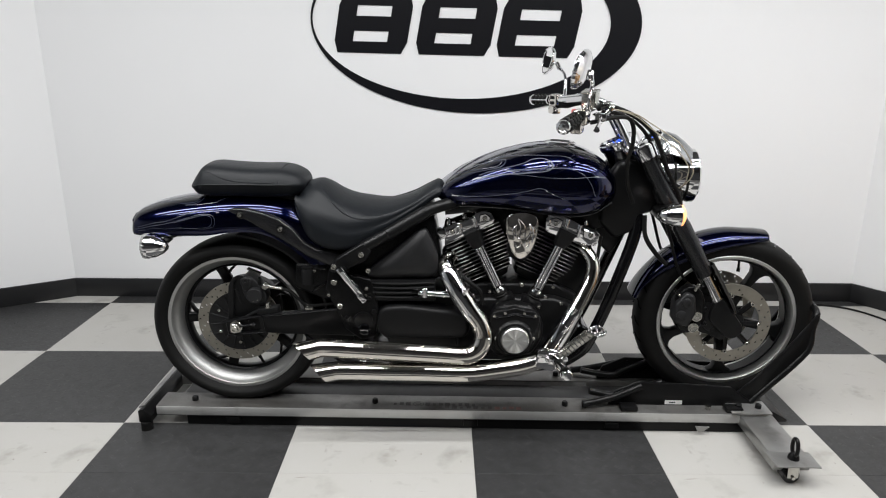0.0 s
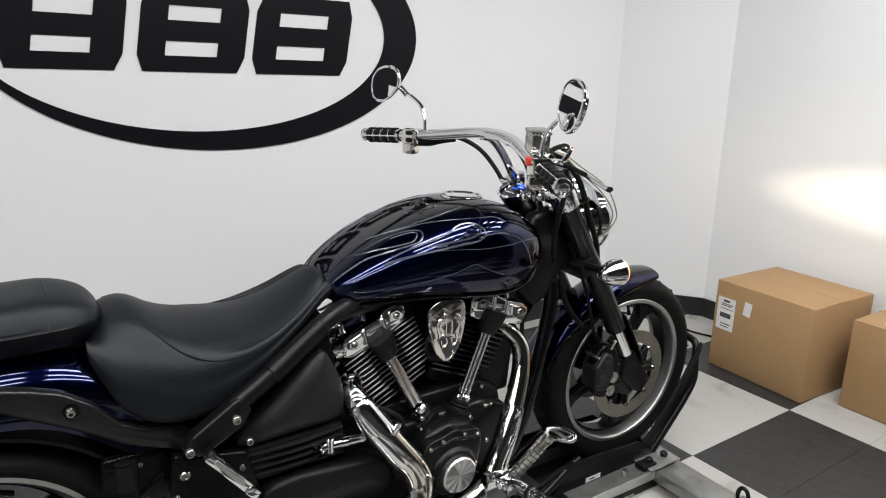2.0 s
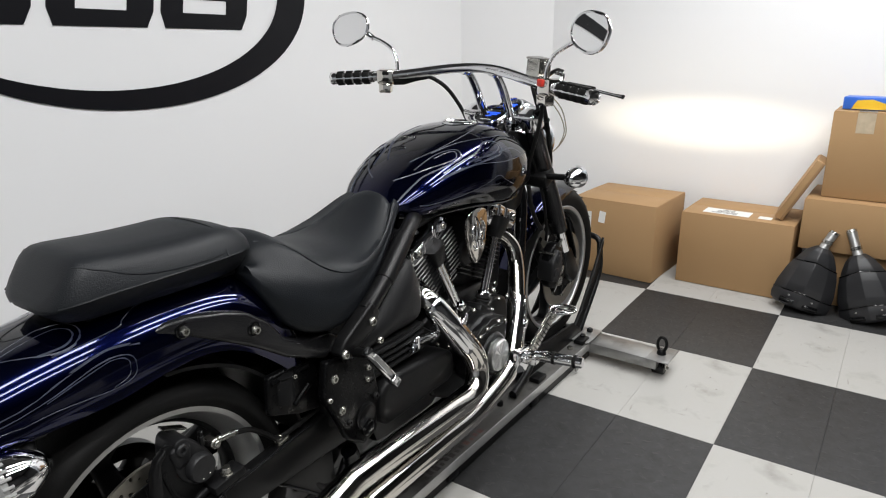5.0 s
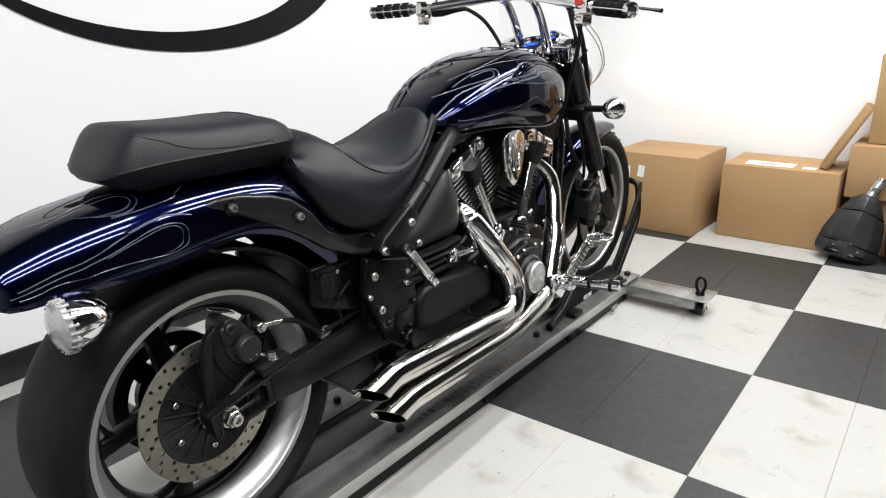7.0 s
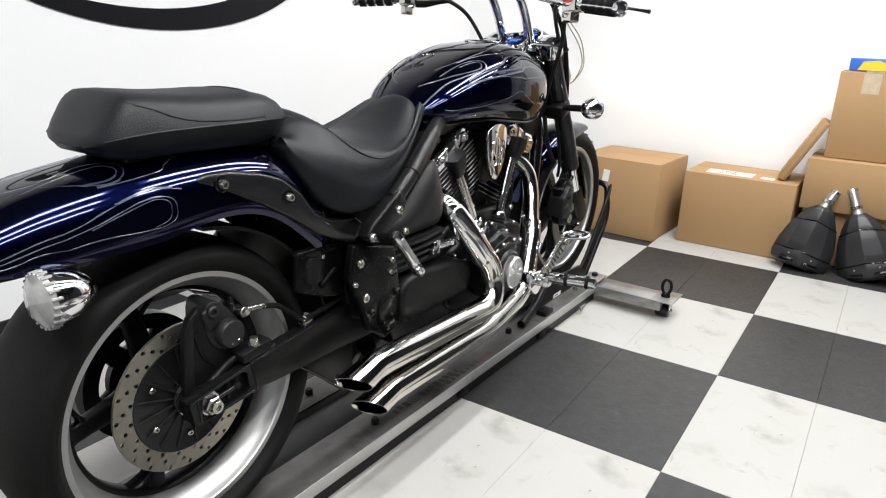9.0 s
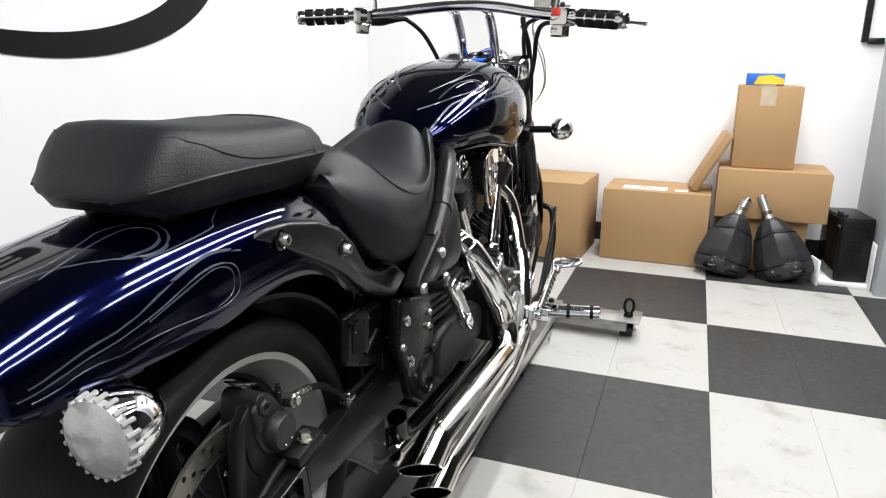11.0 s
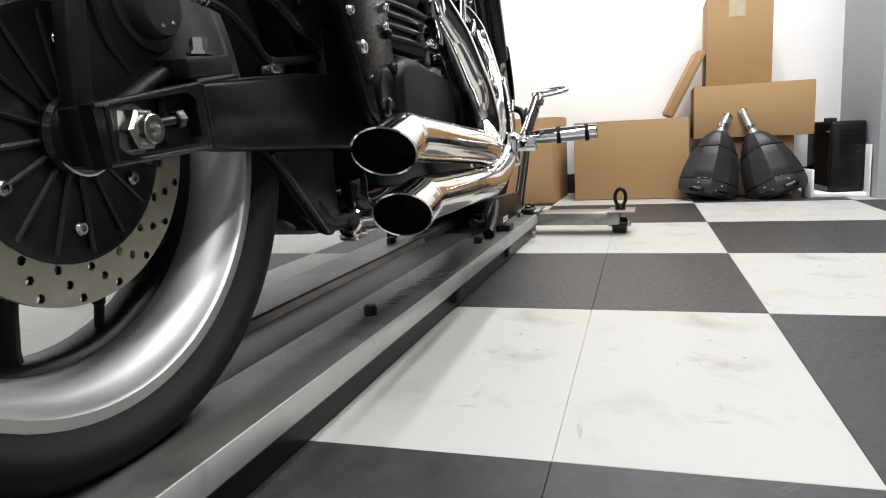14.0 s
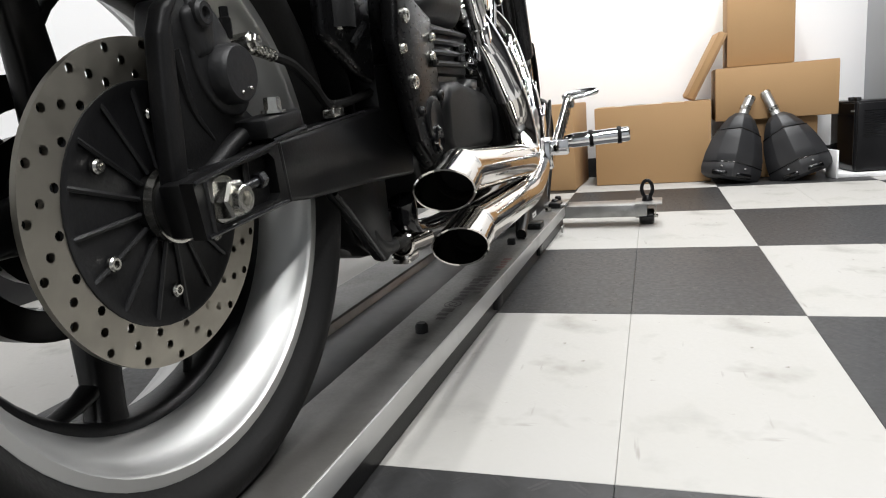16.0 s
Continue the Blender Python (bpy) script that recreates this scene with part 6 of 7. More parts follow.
    part("brake_hose", tube([(0.74, y - 0.02 * sg, 0.54), (0.70, y, 0.60), (0.66, y, 0.72), (0.60, sg * 0.09, 0.86)], 0.0055, 8, 5), RUBBER, fc)
    sig = part("front_signal", lathe([(-0.05, 0.0), (-0.048, 0.010), (-0.035, 0.022), (-0.01, 0.033), (0.012, 0.036), (0.018, 0.037), (0.018, 0.034)], (0.632, sg * 0.232, 0.808), "x", 28), CHROME, bike, "chrome bullet turn signal", STEER)
    part("signal_lens", lathe([(0.017, 0.035), (0.026, 0.033), (0.034, 0.02), (0.036, 0)], (0.632, sg * 0.232, 0.808), "x", 28), AMBER, sig, "lit amber lens")
    part("signal_stalk", rod((0.625, sg * 0.12, 0.80), (0.628, sg * 0.205, 0.805), 0.011, 12), SATIN, sig)
part("lower_yoke", prism([(0.60, 0.80), (0.66, 0.83), (0.685, 0.79), (0.62, 0.755)], -0.14, 0.14, 0.01), SATIN, bike, "", STEER)
part("top_yoke", moved(rbox((0, 0, 0), (0.085, 0.26, 0.02), 0.008), pose(0.548, 0, 0.985, 0, 30, 0)), CHROME, bike, "chrome top yoke", STEER)

# front fender
FF_A = np.linspace(166, 71, 30)
rings = []
for a in FF_A:
    t = (a - 71) / (166 - 71)
    r0 = 0.333 + 0.016 * max(0.0, (t - 0.6) / 0.4) + 0.012 * max(0.0, (0.12 - t) / 0.12)
    hw = 0.074 * (0.80 + 0.2 * math.sin(math.pi * min(1, t * 1.25)))
    ca, sa = math.cos(radians(a)), math.sin(radians(a))
    drop = 0.044 * math.sin(math.pi * min(1.0, 0.10 + t * 0.95)) + 0.010
    o, inn = [], []
    for k in np.linspace(-1, 1, 17):
        th = k * math.pi / 2
        y, dr = hw * math.sin(th), drop * (1 - math.cos(th) ** 0.8)
        o.append(Vector((AX_F[0] + (r0 - dr) * ca, y, AX_F[1] + (r0 - dr) * sa)))
        inn.append(Vector((AX_F[0] + (r0 - dr - 0.003) * ca, y * 0.965, AX_F[1] + (r0 - dr - 0.003) * sa)))
    rings.append(o + inn[::-1])
ff = part("front_fender", skin(rings), PAINT, bike, "deep blue front fender", STEER, sharp=60)
for sg in (-1, 1):
    part("fender_bracket", prism([(0.755, 0.60), (0.80, 0.63), (0.84, 0.56), (0.80, 0.54)], sg * 0.078 - 0.004, sg * 0.078 + 0.004, 0.002), SATIN, ff)

# headlight with cowl
HL = Vector((-0.034, 0, 0.893))
hl = part("headlight", lathe([(0.622, 0.0), (0.625, 0.03), (0.640, 0.058), (0.67, 0.076), (0.71, 0.084), (0.755, 0.088), (0.765, 0.092), (0.782, 0.092), (0.788, 0.086)], HL, "x", 44), CHROME, bike, "chrome headlight with a cowl", STEER)
part("headlight_lens", lathe([(0.783, 0.085), (0.785, 0.068), (0.787, 0.036), (0.7875, 0)], HL, "x", 36), HEADGLOW, hl, "lit headlight lens")
rings = []
for x, zt, hw in ((0.610, 1.022, 0.050), (0.628, 1.036, 0.070), (0.653, 1.042, 0.083), (0.683, 1.032, 0.087), (0.71, 1.012, 0.083), (0.734, 0.990, 0.074), (0.750, 0.974, 0.062)):
    arc = [(k * hw, zt - 0.062 * abs(k) ** 2.2) for k in np.linspace(-1, 1, 15)]
    rings.append([Vector((x, y, z)) for y, z in arc] + [Vector((x - 0.001, y * 0.96, z - 0.004)) for y, z in arc[::-1]])
part("headlight_cowl", skin(rings), SMOKE, hl, "smoky grey headlight cowl", sharp=50)
for x, r in ((0.742, 0.0885), (0.700, 0.0835), (0.668, 0.0765)):
    part("headlight_ring", lathe([(x, r - 0.004), (x, r + 0.002), (x + 0.008, r + 0.003), (x + 0.008, r - 0.004)], HL, "x", 36, close=True), SATIN, hl)
for sg in (-1, 1):
    part("headlight_bracket", rod((0.60, sg * 0.10, 0.89), (0.66, sg * 0.08, 0.885), 0.012), SATIN, hl)

# handlebar
BAR = [(0.238, 0.455, 1.108), (0.268, 0.38, 1.113), (0.303, 0.30, 1.119), (0.345, 0.20, 1.132), (0.385, 0.09, 1.148), (0.398, 0.0, 1.153)]
bar = part("handlebar", tube(BAR + [(x, -y, z) for x, y, z in BAR[-2::-1]], 0.0145, 16, 6), CHROME, bike, "chrome pull-back handlebar", STEER)
for sg in (-1, 1):
    part("riser", tube([(0.392, sg * 0.052, 1.146), (0.425, sg * 0.05, 1.135), (0.465, sg * 0.05, 1.09), (0.50, sg * 0.05, 1.03), (0.522, sg * 0.05, 0.99)], 0.0145, 14, 6), CHROME, bar, "curved chrome riser")
    part("riser_base", lathe([(0, 0.025), (0.01, 0.025), (0.02, 0.018), (0.03, 0.0165)], (0.522, sg * 0.05, 0.98), "z", 18), CHROME, bar)
    g0, g1 = Vector((0.292, sg * 0.325, 1.117)), Vector((0.236, sg * 0.458, 1.107))
    grip = part("grip", along(g0, g1, lathe([(0, 0.0175), (0.008, 0.0185), (0.125, 0.0185), (0.13, 0.0195), (0.138, 0.0205), (0.143, 0.0185), (0.146, 0.012), (0.144, 0.010), (0.147, 0)], (0, 0, 0), "x", 24)), CHROME, bar, "chrome grip with black rubber pads")
    for k in range(4):
        for j in range(6):
            a = 2 * math.pi * j / 6
            part("grip_pad", along(g0, g1, moved(rbox((0.022 + 0.029 * k, 0, 0.0185), (0.023, 0.0165, 0.007), 0.003), Matrix.Rotation(a, 4, "X"))), RUBBER, grip)
    c = Vector((0.312, sg * 0.288, 1.118))
    sw_box = part("switch_housing", moved(merge(rbox((0, 0, 0), (0.045, 0.055, 0.046), 0.008), rbox((-0.01, 0, -0.034), (0.034, 0.04, 0.03), 0.006)), pose(*c, 0, 0, sg * 24)), CHROMEW, bar, "silver switch housing")
    if sg < 0:
        part("kill_switch", moved(rbox((-0.024, 0.006, 0.012), (0.012, 0.022, 0.02), 0.004), pose(*c, 0, 0, sg * 24)), REDPLASTIC, sw_box, "red kill switch")
        rs = part("brake_reservoir", moved(rbox((0, 0, 0), (0.044, 0.056, 0.046), 0.005), pose(0.345, -0.236, 1.164, 6, 0, -22)), ZINC, bar, "silver brake fluid reservoir")
        part("lever_perch", merge(tube([(0.345, -0.255, 1.135), (0.375, -0.262, 1.152), (0.400, -0.272, 1.157), (0.403, -0.282, 1.145), (0.380, -0.285, 1.122)], 0.006, 8, 4), rod((0.398, -0.262, 1.155), (0.402, -0.285, 1.150), 0.0095, 10), rbox((0.372, -0.272, 1.118), (0.03, 0.04, 0.022), 0.005)), CHROME, bar, "chrome brake lever perch")
        part("reservoir_lid", moved(rbox((0, 0, 0.025), (0.048, 0.060, 0.007), 0.003), pose(0.345, -0.236, 1.164, 6, 0, -22)), ZINC, rs)
    else:
        for dz in (0.012, -0.008):
            part("switch_button", moved(rbox((-0.024, -0.004, dz), (0.012, 0.02, 0.012), 0.003), pose(*c, 0, 0, sg * 24)), MATTE, sw_box)
        part("clutch_perch", tube([(0.322, 0.268, 1.104), (0.345, 0.245, 1.106), (0.370, 0.215, 1.112), (0.392, 0.185, 1.116)], [0.012, 0.013, 0.008, 0.005], 10, 4), MATTE, bar)
    part("lever", tube([(0.358, sg * 0.262, 1.122), (0.360, sg * 0.32, 1.122), (0.347, sg * 0.40, 1.115), (0.328, sg * 0.465, 1.108), (0.322, sg * 0.494, 1.105)], [0.009, 0.007, 0.0065, 0.006, 0.0085], 10, 5, flat=0.7), CHROME, bar, "chrome hand lever")
    part("lever_pad", tube([(0.352, sg * 0.325, 1.1275), (0.343, sg * 0.37, 1.1235), (0.335, sg * 0.41, 1.120)], 0.0048, 8, 4), RUBBER, bar)
    part("mirror_stem", tube([(0.335, sg * 0.262, 1.13), (0.337, sg * 0.265, 1.165), (0.338, sg * 0.285, 1.20), (0.332, sg * 0.32, 1.222), (0.322, sg * 0.352, 1.236)], 0.006, 10, 5), CHROME, bar)
    mm = pose(0.292, sg * 0.405, 1.262, 0, 8 if sg > 0 else 13, 8 if sg > 0 else -22) @ pose(0, 0, 0, sg * -14, 0, 0)
    OV = []
    for i in range(36):
        a = 2 * math.pi * i / 36
        wv = 0.070 * (1 + 0.10 * math.cos(a) * sg)
        OV.append((wv * math.copysign(abs(math.cos(a)) ** 0.86, math.cos(a)), 0.049 * math.copysign(abs(math.sin(a)) ** 0.86, math.sin(a)) * (1 + 0.22 * math.cos(a) * sg)))
    shell = skin([[Vector((-0.008, u * 0.96, v * 0.96)) for u, v in OV], [Vector((-0.004, u, v)) for u, v in OV], [Vector((0.000, u * 0.98, v * 0.98)) for u, v in OV], [Vector((0.008, u * 0.80, v * 0.80)) for u, v in OV], [Vector((0.013, u * 0.45, v * 0.45)) for u, v in OV]])
    mir = part("mirror", moved(shell, mm), CHROME, bar, "oval chrome rear-view mirror")
    part("mirror_glass", moved(skin([[Vector((-0.0095, u * 0.91, v * 0.91)) for u, v in OV], [Vector((-0.0078, u * 0.91, v * 0.91)) for u, v in OV]]), mm), MIRROR, mir)
    part("mirror_rim", moved(tube([Vector((-0.0075, u * 0.955, v * 0.955)) for u, v in OV[::2]], 0.0042, 8, 2, closed=True), mm), CHROME, mir, "rounded chrome rim")
    part("mirror_joint", rod((0.322, sg * 0.348, 1.232), (0.316, sg * 0.375, 1.250), 0.009, 12), CHROME, mir)

# gauges
for x, z, r, tilt, lit in ((0.480, 1.004, 0.055, 24, BLUELCD), (0.600, 1.02, 0.042, 30, BLUELCD)):
    gm = pose(x, 0.0, z, 0, -tilt, 0)
    g = part("gauge", moved(lathe([(-0.078, 0), (-0.078, r * 0.62), (-0.06, r * 0.80), (-0.022, r * 0.92), (-0.012, r * 1.03), (0.004, r * 1.04), (0.007, r * 0.98), (0.006, r * 0.92), (0.0, r * 0.89)], (0, 0, 0), "z", 36), gm), CHROME, bike, "round chrome gauge with a lit display", STEER)
    part("gauge_face", moved(lathe([(-0.002, r * 0.9), (-0.001, 0)], (0, 0, 0), "z", 28), gm), GLOSSBLACK, g)
    for k, (u, v, a, b) in enumerate(((0.30, 0.0, 0.10, 0.9), (0.12, -0.1, 0.14, 0.5), (-0.08, 0.15, 0.06, 0.4))):
        part("gauge_display", moved(rbox((r * u, r * v, 0.0005 + 0.0001 * k), (r * a, r * b, 0.0008)), gm), lit, g, "lit display marks")
    part("gauge_mark", moved(rbox((-r * 0.45, 0.1 * r, 0.0005), (r * 0.05, r * 0.7, 0.0006)), gm), PAPER, g)

# cables
def cable(name, pts, r, material, label=""):
    part(name, tube(pts, r, 8, 6), material, bike, label, STEER)


cable("control_cable", [(0.372, -0.235, 1.138), (0.405, -0.185, 1.140), (0.45, -0.145, 1.130), (0.509, -0.13, 1.104), (0.567, -0.13, 1.056), (0.600, -0.13, 1.0), (0.625, -0.13, 0.94), (0.68, -0.115, 0.84), (0.70, -0.10, 0.74)], 0.0078, RUBBER, "thick glossy black control cable")
cable("brake_hose", [(0.385, -0.24, 1.128), (0.42, -0.20, 1.124), (0.47, -0.15, 1.108), (0.53, -0.125, 1.07), (0.575, -0.12, 1.01), (0.60, -0.12, 0.94), (0.64, -0.115, 0.84)], 0.006, RUBBER, "black rubber brake hose")
cable("throttle_cable", [(0.345, -0.27, 1.10), (0.42, -0.235, 1.112), (0.475, -0.19, 1.105), (0.497, -0.172, 1.07), (0.498, -0.17, 1.02), (0.488, -0.165, 0.965), (0.50, -0.14, 0.89), (0.53, -0.11, 0.82)], 0.0068, RUBBER, "black throttle cable")
cable("clutch_cable", [(0.36, 0.235, 1.116), (0.415, 0.215, 1.120), (0.475, 0.18, 1.085), (0.52, 0.15, 1.02), (0.545, 0.125, 0.95), (0.54, 0.09, 0.88)], 0.0065, RUBBER, "black clutch cable")
for o in (0.0, 0.014):
    cable("wire", [(0.42, -0.21, 1.135), (0.50, -0.16, 1.11 + o * 0.4), (0.556, -0.15, 1.071 + o), (0.635 + o, -0.158, 1.01 + o), (0.681 + o, -0.158, 0.956), (0.687 + o, -0.150, 0.918), (0.679, -0.13, 0.880), (0.655, -0.10, 0.862)], 0.0019, WIRE, "thin beige wire")
for s_, c_ in ((0.12, (0.509, -0.13, 1.102)), (0.5, (0.606, -0.13, 0.985))):
    cable("cable_tie", [(c_[0] - 0.011, c_[1], c_[2] - 0.006), (c_[0], c_[1] - 0.011, c_[2]), (c_[0] + 0.011, c_[1], c_[2] + 0.006), (c_[0], c_[1] + 0.011, c_[2])], 0.0022, SATIN)
part("neck_hose", tube([(0.575, -0.09, 0.77), (0.58, -0.10, 0.70), (0.62, -0.10, 0.64), (0.66, -0.10, 0.60)], 0.008, 8, 5), RUBBER, bike)

# rear signals
for sg in (-1, 1):
    c = (-1.075, sg * 0.143, 0.669)
    rs = part("rear_signal", lathe([(0.055, 0.0), (0.052, 0.010), (0.038, 0.024), (0.012, 0.0375), (-0.014, 0.041), (-0.018, 0.041)], c, "x", 32), CHROME, bike, "chrome bullet turn signal")
    part("signal_lens", lathe([(-0.018, 0.040), (-0.026, 0.0385), (-0.034, 0.024), (-0.037, 0)], c, "x", 32), LENS, rs, "clear ribbed lens")
    for i in range(22):
        a = 2 * math.pi * i / 22
        part("lens_rib", rod((c[0] - 0.012, c[1] + 0.0412 * math.cos(a), c[2] + 0.0412 * math.sin(a)), (c[0] - 0.026, c[1] + 0.0395 * math.cos(a), c[2] + 0.0395 * math.sin(a)), 0.0026, 6), LENS, rs)
    part("signal_stalk", merge(rod((-1.03, sg * 0.095, 0.69), (-1.045, sg * 0.128, 0.675), 0.012), rbox((-1.04, sg * 0.09, 0.70), (0.07, 0.05, 0.02), 0.005)), SATIN, rs)

# ---- cartons, silencers and the case by the wall ----


def carton(label, x0, y0, z0, dx, dy, dz, yaw, extras=()):
    """A closed cardboard carton; x0, y0 is its corner nearest the motorcycle's path."""
    c = new("carton")
    c.matrix_basis = pose(x0, y0, z0, 0, 0, yaw)
    tagged(c, label, "box", "cartons by the wall")
    part("body", rbox((dx / 2, -dy / 2, dz / 2), (dx, dy, dz - 0.004), 0.004, seg=2), CARD, c)
    for s in (0, 1):
        w = dx / 2 - 0.0012
        part("flap", rbox((dx / 4 + s * dx / 2, -dy / 2, dz - 0.0005), (w - 0.001, dy - 0.004, 0.004), 0.001, (0, (1 - 2 * s) * -0.5, 0)), CARD, c)
    return c


b1 = carton("large closed brown carton with a shipping label", 1.945, 0.458, 0, 0.42, 0.455, 0.408, -3.5)
lb = part("shipping_label", rbox((-0.0012, -0.060, 0.262), (0.0012, 0.088, 0.150)), PAPER, b1)
for k, (w, h, z) in enumerate(((0.030, 0.010, 0.322), (0.06, 0.004, 0.308), (0.05, 0.004, 0.300), (0.065, 0.003, 0.286), (0.055, 0.022, 0.255), (0.05, 0.005, 0.215), (0.04, 0.004, 0.203))):
    part("label_print", rbox((-0.0022, -0.060 - 0.004 * (k % 2), z), (0.0008, w, h)), INK, lb)
part("small_label", rbox((-0.0012, -0.165, 0.315), (0.0012, 0.036, 0.062), 0.0, (6, 0, 0)), PAPER, b1)
b2 = carton("brown carton with a white label on its lid", 2.045, -0.085, 0, 0.365, 0.525, 0.373, -1.7)
lb = part("shipping_label", rbox((0.10, -0.20, 0.3755), (0.10, 0.22, 0.0012)), PAPER, b2)
for k in range(4):
    part("label_print", rbox((0.07 + 0.02 * k, -0.19 - 0.01 * (k % 2), 0.3763), (0.007, 0.12 - 0.02 * k, 0.0006)), INK, lb)
part("small_label", rbox((0.08, -0.38, 0.3755), (0.05, 0.06, 0.0012)), PAPER, b2)
carton("low brown carton under the stack", 2.09, -0.70, 0, 0.33, 0.36, 0.268, 0)
carton("flat brown carton lying on a smaller one", 2.05, -0.63, 0.27, 0.36, 0.50, 0.238, -1.5)
b4 = carton("tall brown carton with clear tape on top of the stack", 2.12, -0.685, 0.51, 0.26, 0.28, 0.392, -1.0)
part("tape", rbox((-0.0010, -0.13, 0.345), (0.0012, 0.07, 0.09)), TAPE, b4, "clear packing tape")
part("tape", rbox((0.13, -0.13, 0.3935), (0.26, 0.07, 0.0012)), TAPE, b4, "clear packing tape")
board = new("cardboard_sheet")
tagged(board, "folded cardboard sheet leaning against the tall carton", "cardboard")
sheet = merge(rbox((0, 0.016, 0.16), (0.20, 0.034, 0.32), 0.003), rbox((0.0, 0.036, 0.16), (0.198, 0.005, 0.31), 0.001))
part("sheet", moved(sheet, pose(2.20, -0.535, 0.377, 0, 0, 0) @ pose(0, 0, 0, 27, 0, 4)), CARD, board)
part("sheet_edge", moved(rbox((-0.101, 0.006, 0.16), (0.003, 0.012, 0.315), 0.001), pose(2.20, -0.535, 0.377) @ pose(0, 0, 0, 27, 0, 4)), CARDEDGE, board)
pk = new("packet")
pk.matrix_basis = pose(2.22, -0.80, 0.906, 0, 0, -6)
tagged(pk, "small blue and yellow packet on the tall carton", "packet")
part("body", rbox((0, 0, 0.028), (0.10, 0.17, 0.054), 0.003), BLUECARD, pk)
part("yellow_patch", prism([(-0.083, 0.004), (-0.083, 0.030), (-0.03, 0.048), (0.03, 0.042), (0.05, 0.004)], -0.0515, -0.0505, 0.0, "yz"), YELLOWCARD, pk)

# silencers standing on their ends
def silencer(bx, by, lean_x, lean_y, yaw, label, inlet):
    s = new("silencer")
    s.matrix_basis = pose(bx, by, 0.014, lean_x, lean_y, yaw)
    tagged(s, label, "silencer", "silencers leaning on the cartons")
    def ring(w, d, z, lift=0.0):
        """A seven-sided section with a ridge at the front; lift raises the ridge."""
        return [Vector(p) for p in ((-d, 0, z + lift), (-d * 0.74, w * 0.60, z + lift * 0.2), (-d * 0.15, w, z - lift * 0.4), (d, w * 0.8, z - lift * 0.5), (d, -w * 0.8, z - lift * 0.5), (-d * 0.15, -w, z - lift * 0.4), (-d * 0.74, -w * 0.60, z + lift * 0.2))]

    def hull(levels):
        bm = skin([ring(*v) for v in levels])
        bmesh.ops.bevel(bm, geom=bm.edges[:], offset=0.0025, segments=2, profile=0.5, affect="EDGES", clamp_overlap=True)
        return bm
    part("can", hull([(0.126, 0.073, 0.070, 0.010), (0.124, 0.074, 0.105, 0.010), (0.108, 0.068, 0.175, 0.012), (0.093, 0.062, 0.215, 0.014)]), PCBLACK, s, "matte black faceted can", sharp=22)
    part("end_cap", hull([(0.104, 0.058, 0.0), (0.122, 0.068, 0.012), (0.128, 0.073, 0.040, 0.006), (0.127, 0.073, 0.0665, 0.010)]), PCBLACK, s, "black end cap with two ports", sharp=22)
    part("shoulder", hull([(0.089, 0.060, 0.2185, 0.014), (0.080, 0.056, 0.240, 0.012), (0.056, 0.046, 0.278, 0.004), (0.030, 0.030, 0.300)]), PCBLACK, s, sharp=22)
    for w, d, z, lift in ((0.1265, 0.0735, 0.068, 0.010), (0.0925, 0.0615, 0.2165, 0.014)):
        line = ring(w, d, z, lift)
        part("seam", tube([line[k] for k in (5, 6, 0, 1, 2)], 0.0026, 6, 1), GLOSSBLACK, s)
    for k in (-1, 1):
        part("end_port", along((-0.058, k * 0.012, 0.024), (-0.048, k * 0.085, 0.022), merge(rbox((0.038, 0, 0.0), (0.066, 0.020, 0.024), 0.006), rbox((0.038, k * 0.004, 0.0), (0.054, 0.022, 0.013), 0.003))), GLOSSBLACK, s)
        part("rivet", lathe([(-0.0690, 0.0), (-0.0690, 0.0045), (-0.058, 0.0065)], (0, k * 0.050, 0.053), "x", 10), ZINC, s)
    part("inlet_pipe", tube([(0, 0, 0.285), (0.004, inlet[0] * 0.35, 0.32), (0.012, inlet[0], inlet[1])], [0.022, 0.020, 0.0205], 18, 4), POLISHED, s, "bare steel inlet pipe")
    part("inlet_mouth", along((0.0115, inlet[0], inlet[1] - 0.003), (0.0195, inlet[0] * 1.6, inlet[1] + 0.04), lathe([(0, 0.0225), (0.012, 0.0225), (0.012, 0.0175), (0, 0.0175)], (0, 0, 0), "x", 18, close=True)), ZINC, s)
    part("inlet_clamp", lathe([(0.322, 0.0205), (0.322, 0.0245), (0.338, 0.0245), (0.338, 0.0205)], (0.005, inlet[0] * 0.4, 0), "z", 18), ZINC, s)
    return s


silencer(1.945, -0.675, 13, 10, 3, "matte black faceted exhaust silencer standing on end", (-0.016, 0.372))
silencer(1.955, -0.985, -22, 9, -6, "matte black faceted exhaust silencer with a steel inlet pipe", (0.004, 0.405))

pc = new("electronics_case")
pc.matrix_basis = pose(1.985, -1.185, 0.018, 0, 0, 8)
tagged(pc, "black electronics case with vents on a white board", "case")
part("body", rbox((0.13, -0.070, 0.152), (0.26, 0.140, 0.304), 0.008), CASEBLACK, pc)
part("front_panel", rbox((-0.004, -0.070, 0.150), (0.010, 0.132, 0.290), 0.004), CASEBLACK, pc, "dull black front with vents")
part("side_panel", rbox((0.13, 0.002, 0.150), (0.244, 0.006, 0.290), 0.002), GLOSSBLACK, pc, "smooth gloss black side")
part("badge", rbox((0.022, 0.006, 0.262), (0.034, 0.002, 0.008)), SILVER, pc)
for k in range(12):
    part("vent_slot", rbox((-0.0092, -0.072, 0.262 - 0.010 * k), (0.0016, 0.088, 0.003)), GLOSSBLACK, pc)
for x in (0.03, 0.085):
    part("knob", rbox((x, -0.014, 0.312), (0.036, 0.02, 0.016), 0.003), PCBLACK, pc)
wb = new("white_board")
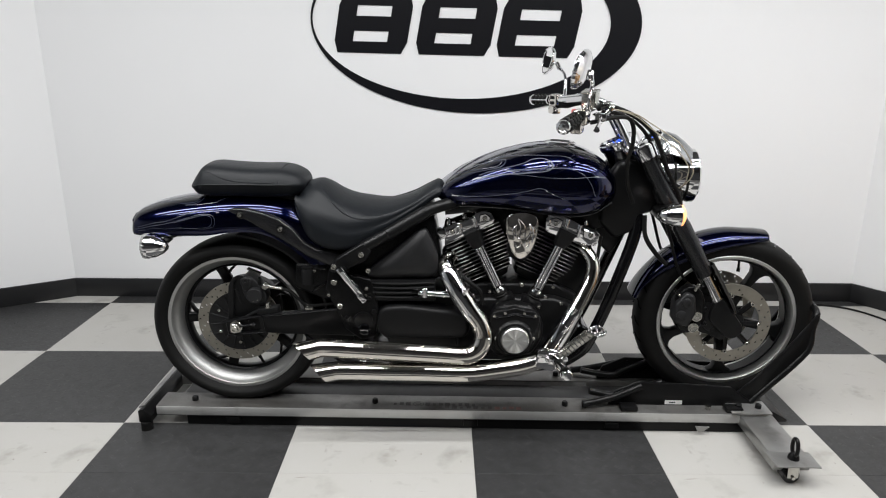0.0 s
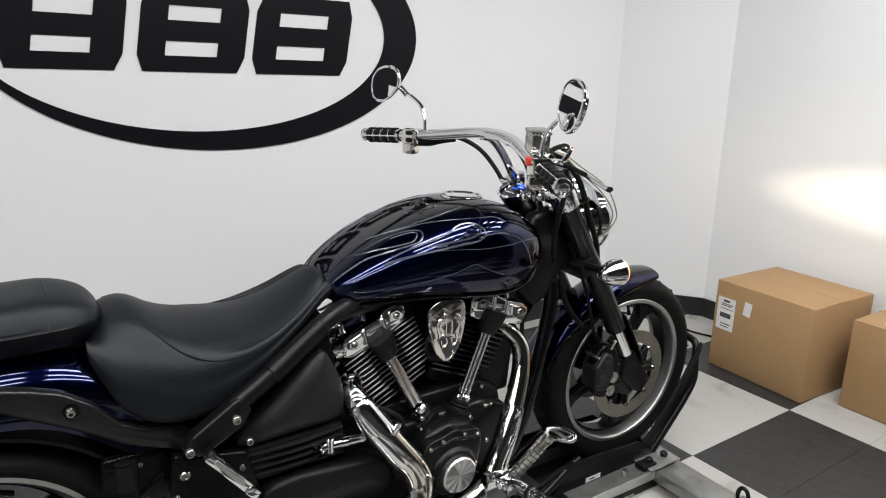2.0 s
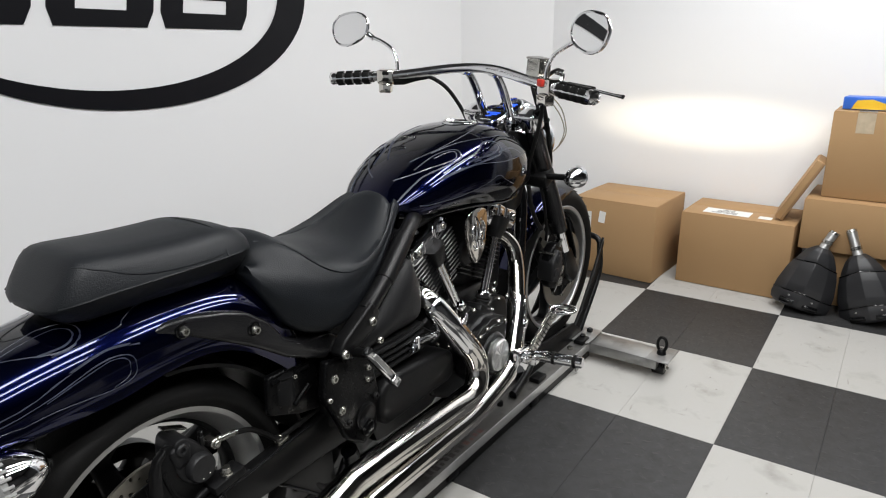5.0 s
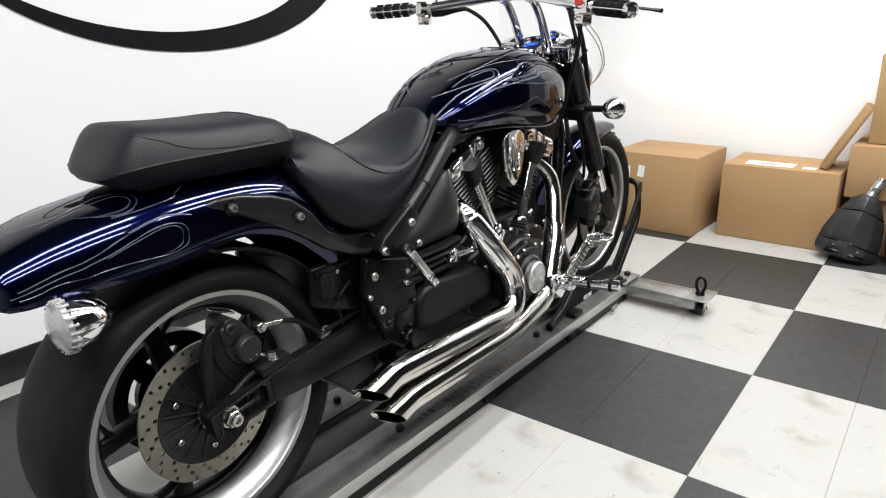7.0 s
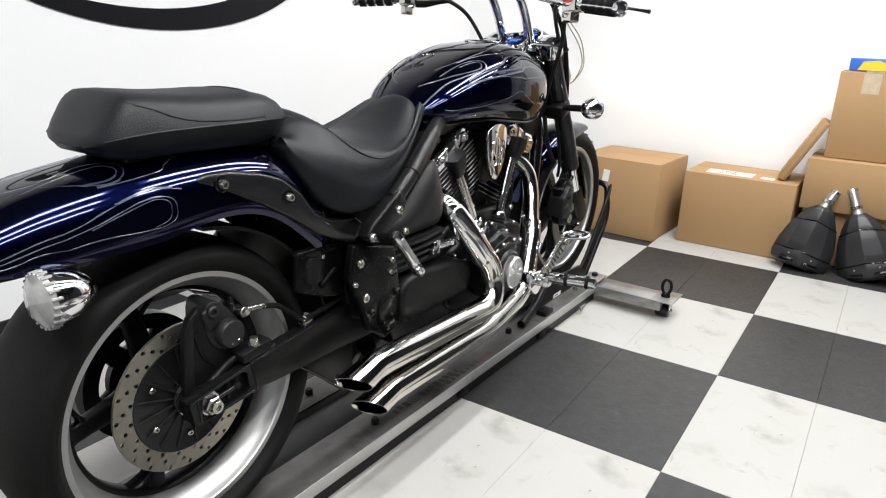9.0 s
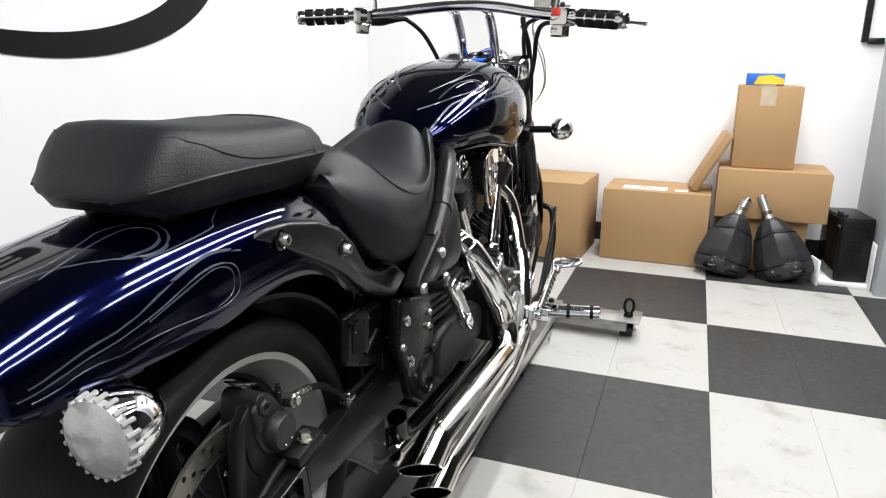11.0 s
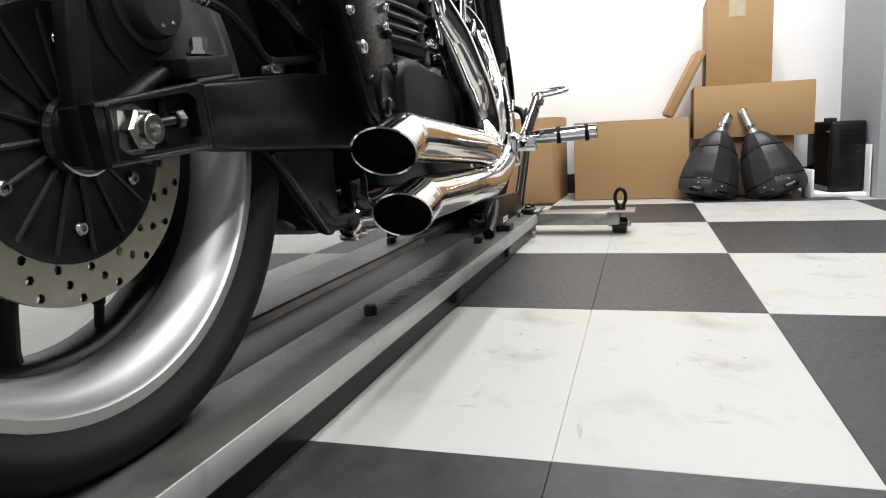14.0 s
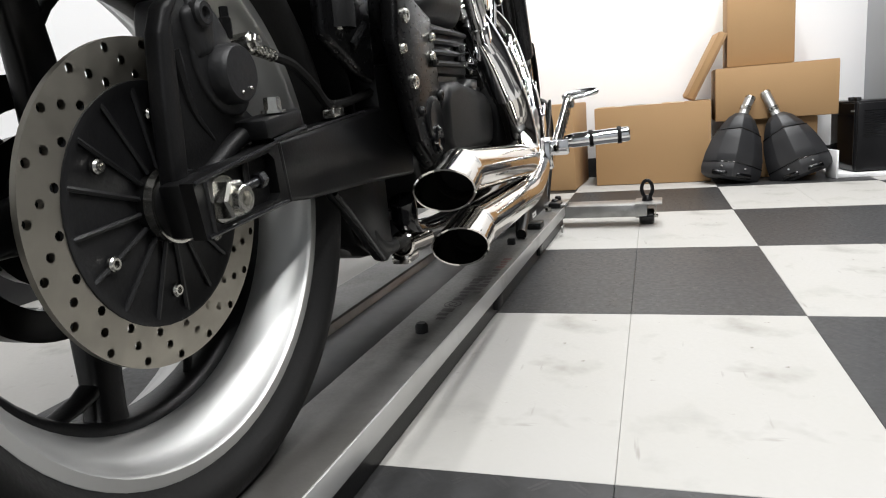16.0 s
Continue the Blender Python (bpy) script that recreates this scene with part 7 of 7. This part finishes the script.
wb.matrix_basis = pose(1.955, -1.10, 0)
tagged(wb, "white painted board on the floor under the case", "board")
part("panel", rbox((0.19, -0.113, 0.009), (0.38, 0.225, 0.017), 0.002), WALL, wb)
part("upright", rbox((0.02, 0.003, 0.062), (0.10, 0.010, 0.122), 0.002, (0, 0, 12)), WALL, wb)
part("upright", rbox((0.05, -0.2225, 0.11), (0.16, 0.006, 0.22), 0.002), WALL, wb)

cord = tagged(link("power_cord", tube([(1.75, 1.22, 0.006), (1.93, 1.225, 0.006), (2.06, 1.16, 0.006), (2.14, 1.03, 0.006), (2.17, 0.88, 0.006), (2.20, 0.70, 0.006), (2.26, 0.56, 0.006)], 0.005, 8, 6), RUBBER), "black power cord lying on the floor", "cord")

# ---- floor tiles ----
random.seed(4)
GAP = 0.0004
tile_meshes = {}


def tile_mesh(w, d, material):
    key = (round(w, 4), round(d, 4), material.name)
    if key not in tile_meshes:
        bm = bmesh.new()
        h, e = 0.010, 0.0007
        lo = [bm.verts.new((sx * w / 2, sy * d / 2, -h)) for sx, sy in ((-1, -1), (1, -1), (1, 1), (-1, 1))]
        mid = [bm.verts.new((sx * w / 2, sy * d / 2, -e)) for sx, sy in ((-1, -1), (1, -1), (1, 1), (-1, 1))]
        hi = [bm.verts.new((sx * (w / 2 - e), sy * (d / 2 - e), 0)) for sx, sy in ((-1, -1), (1, -1), (1, 1), (-1, 1))]
        bm.faces.new(hi)
        for i in range(4):
            j = (i + 1) % 4
            bm.faces.new((lo[i], lo[j], mid[j], mid[i]))
            bm.faces.new((mid[i], mid[j], hi[j], hi[i]))
        me = bpy.data.meshes.new("tile")
        bm.to_mesh(me)
        bm.free()
        me.materials.append(material)
        tile_meshes[key] = me
    return tile_meshes[key]


def row_x(i):
    """The sheets are stretched a little towards the rear of the motorcycle."""
    return i * S * (1.028 if i < 0 else 1.0)


def row_y(j):
    return j * S * (1.014 if j < 0 else 1.0)


for i in range(-6, 6):
    for j in range(-8, 3):
        if i > 3 and j > -3:
            continue
        x0, x1 = row_x(i), row_x(i + 1)
        y0, y1 = row_y(j), row_y(j + 1)
        m = TILEW if (i + j) % 2 == 0 else TILEB
        spans = [(y0, -0.304), (-0.304, y1)] if j == -1 else [(y0, -0.906), (-0.906, y1)] if j == -2 else [(y0, y1)]
        for a, b in spans:
            if a > 1.36:
                continue
            b = min(b, 1.36)
            t = new("tile", tile_mesh(x1 - x0 - GAP, b - a - GAP, m))
            t.parent = floor
            t.matrix_basis = pose((x0 + x1) / 2, (a + b) / 2, random.uniform(-0.0002, 0.0002))
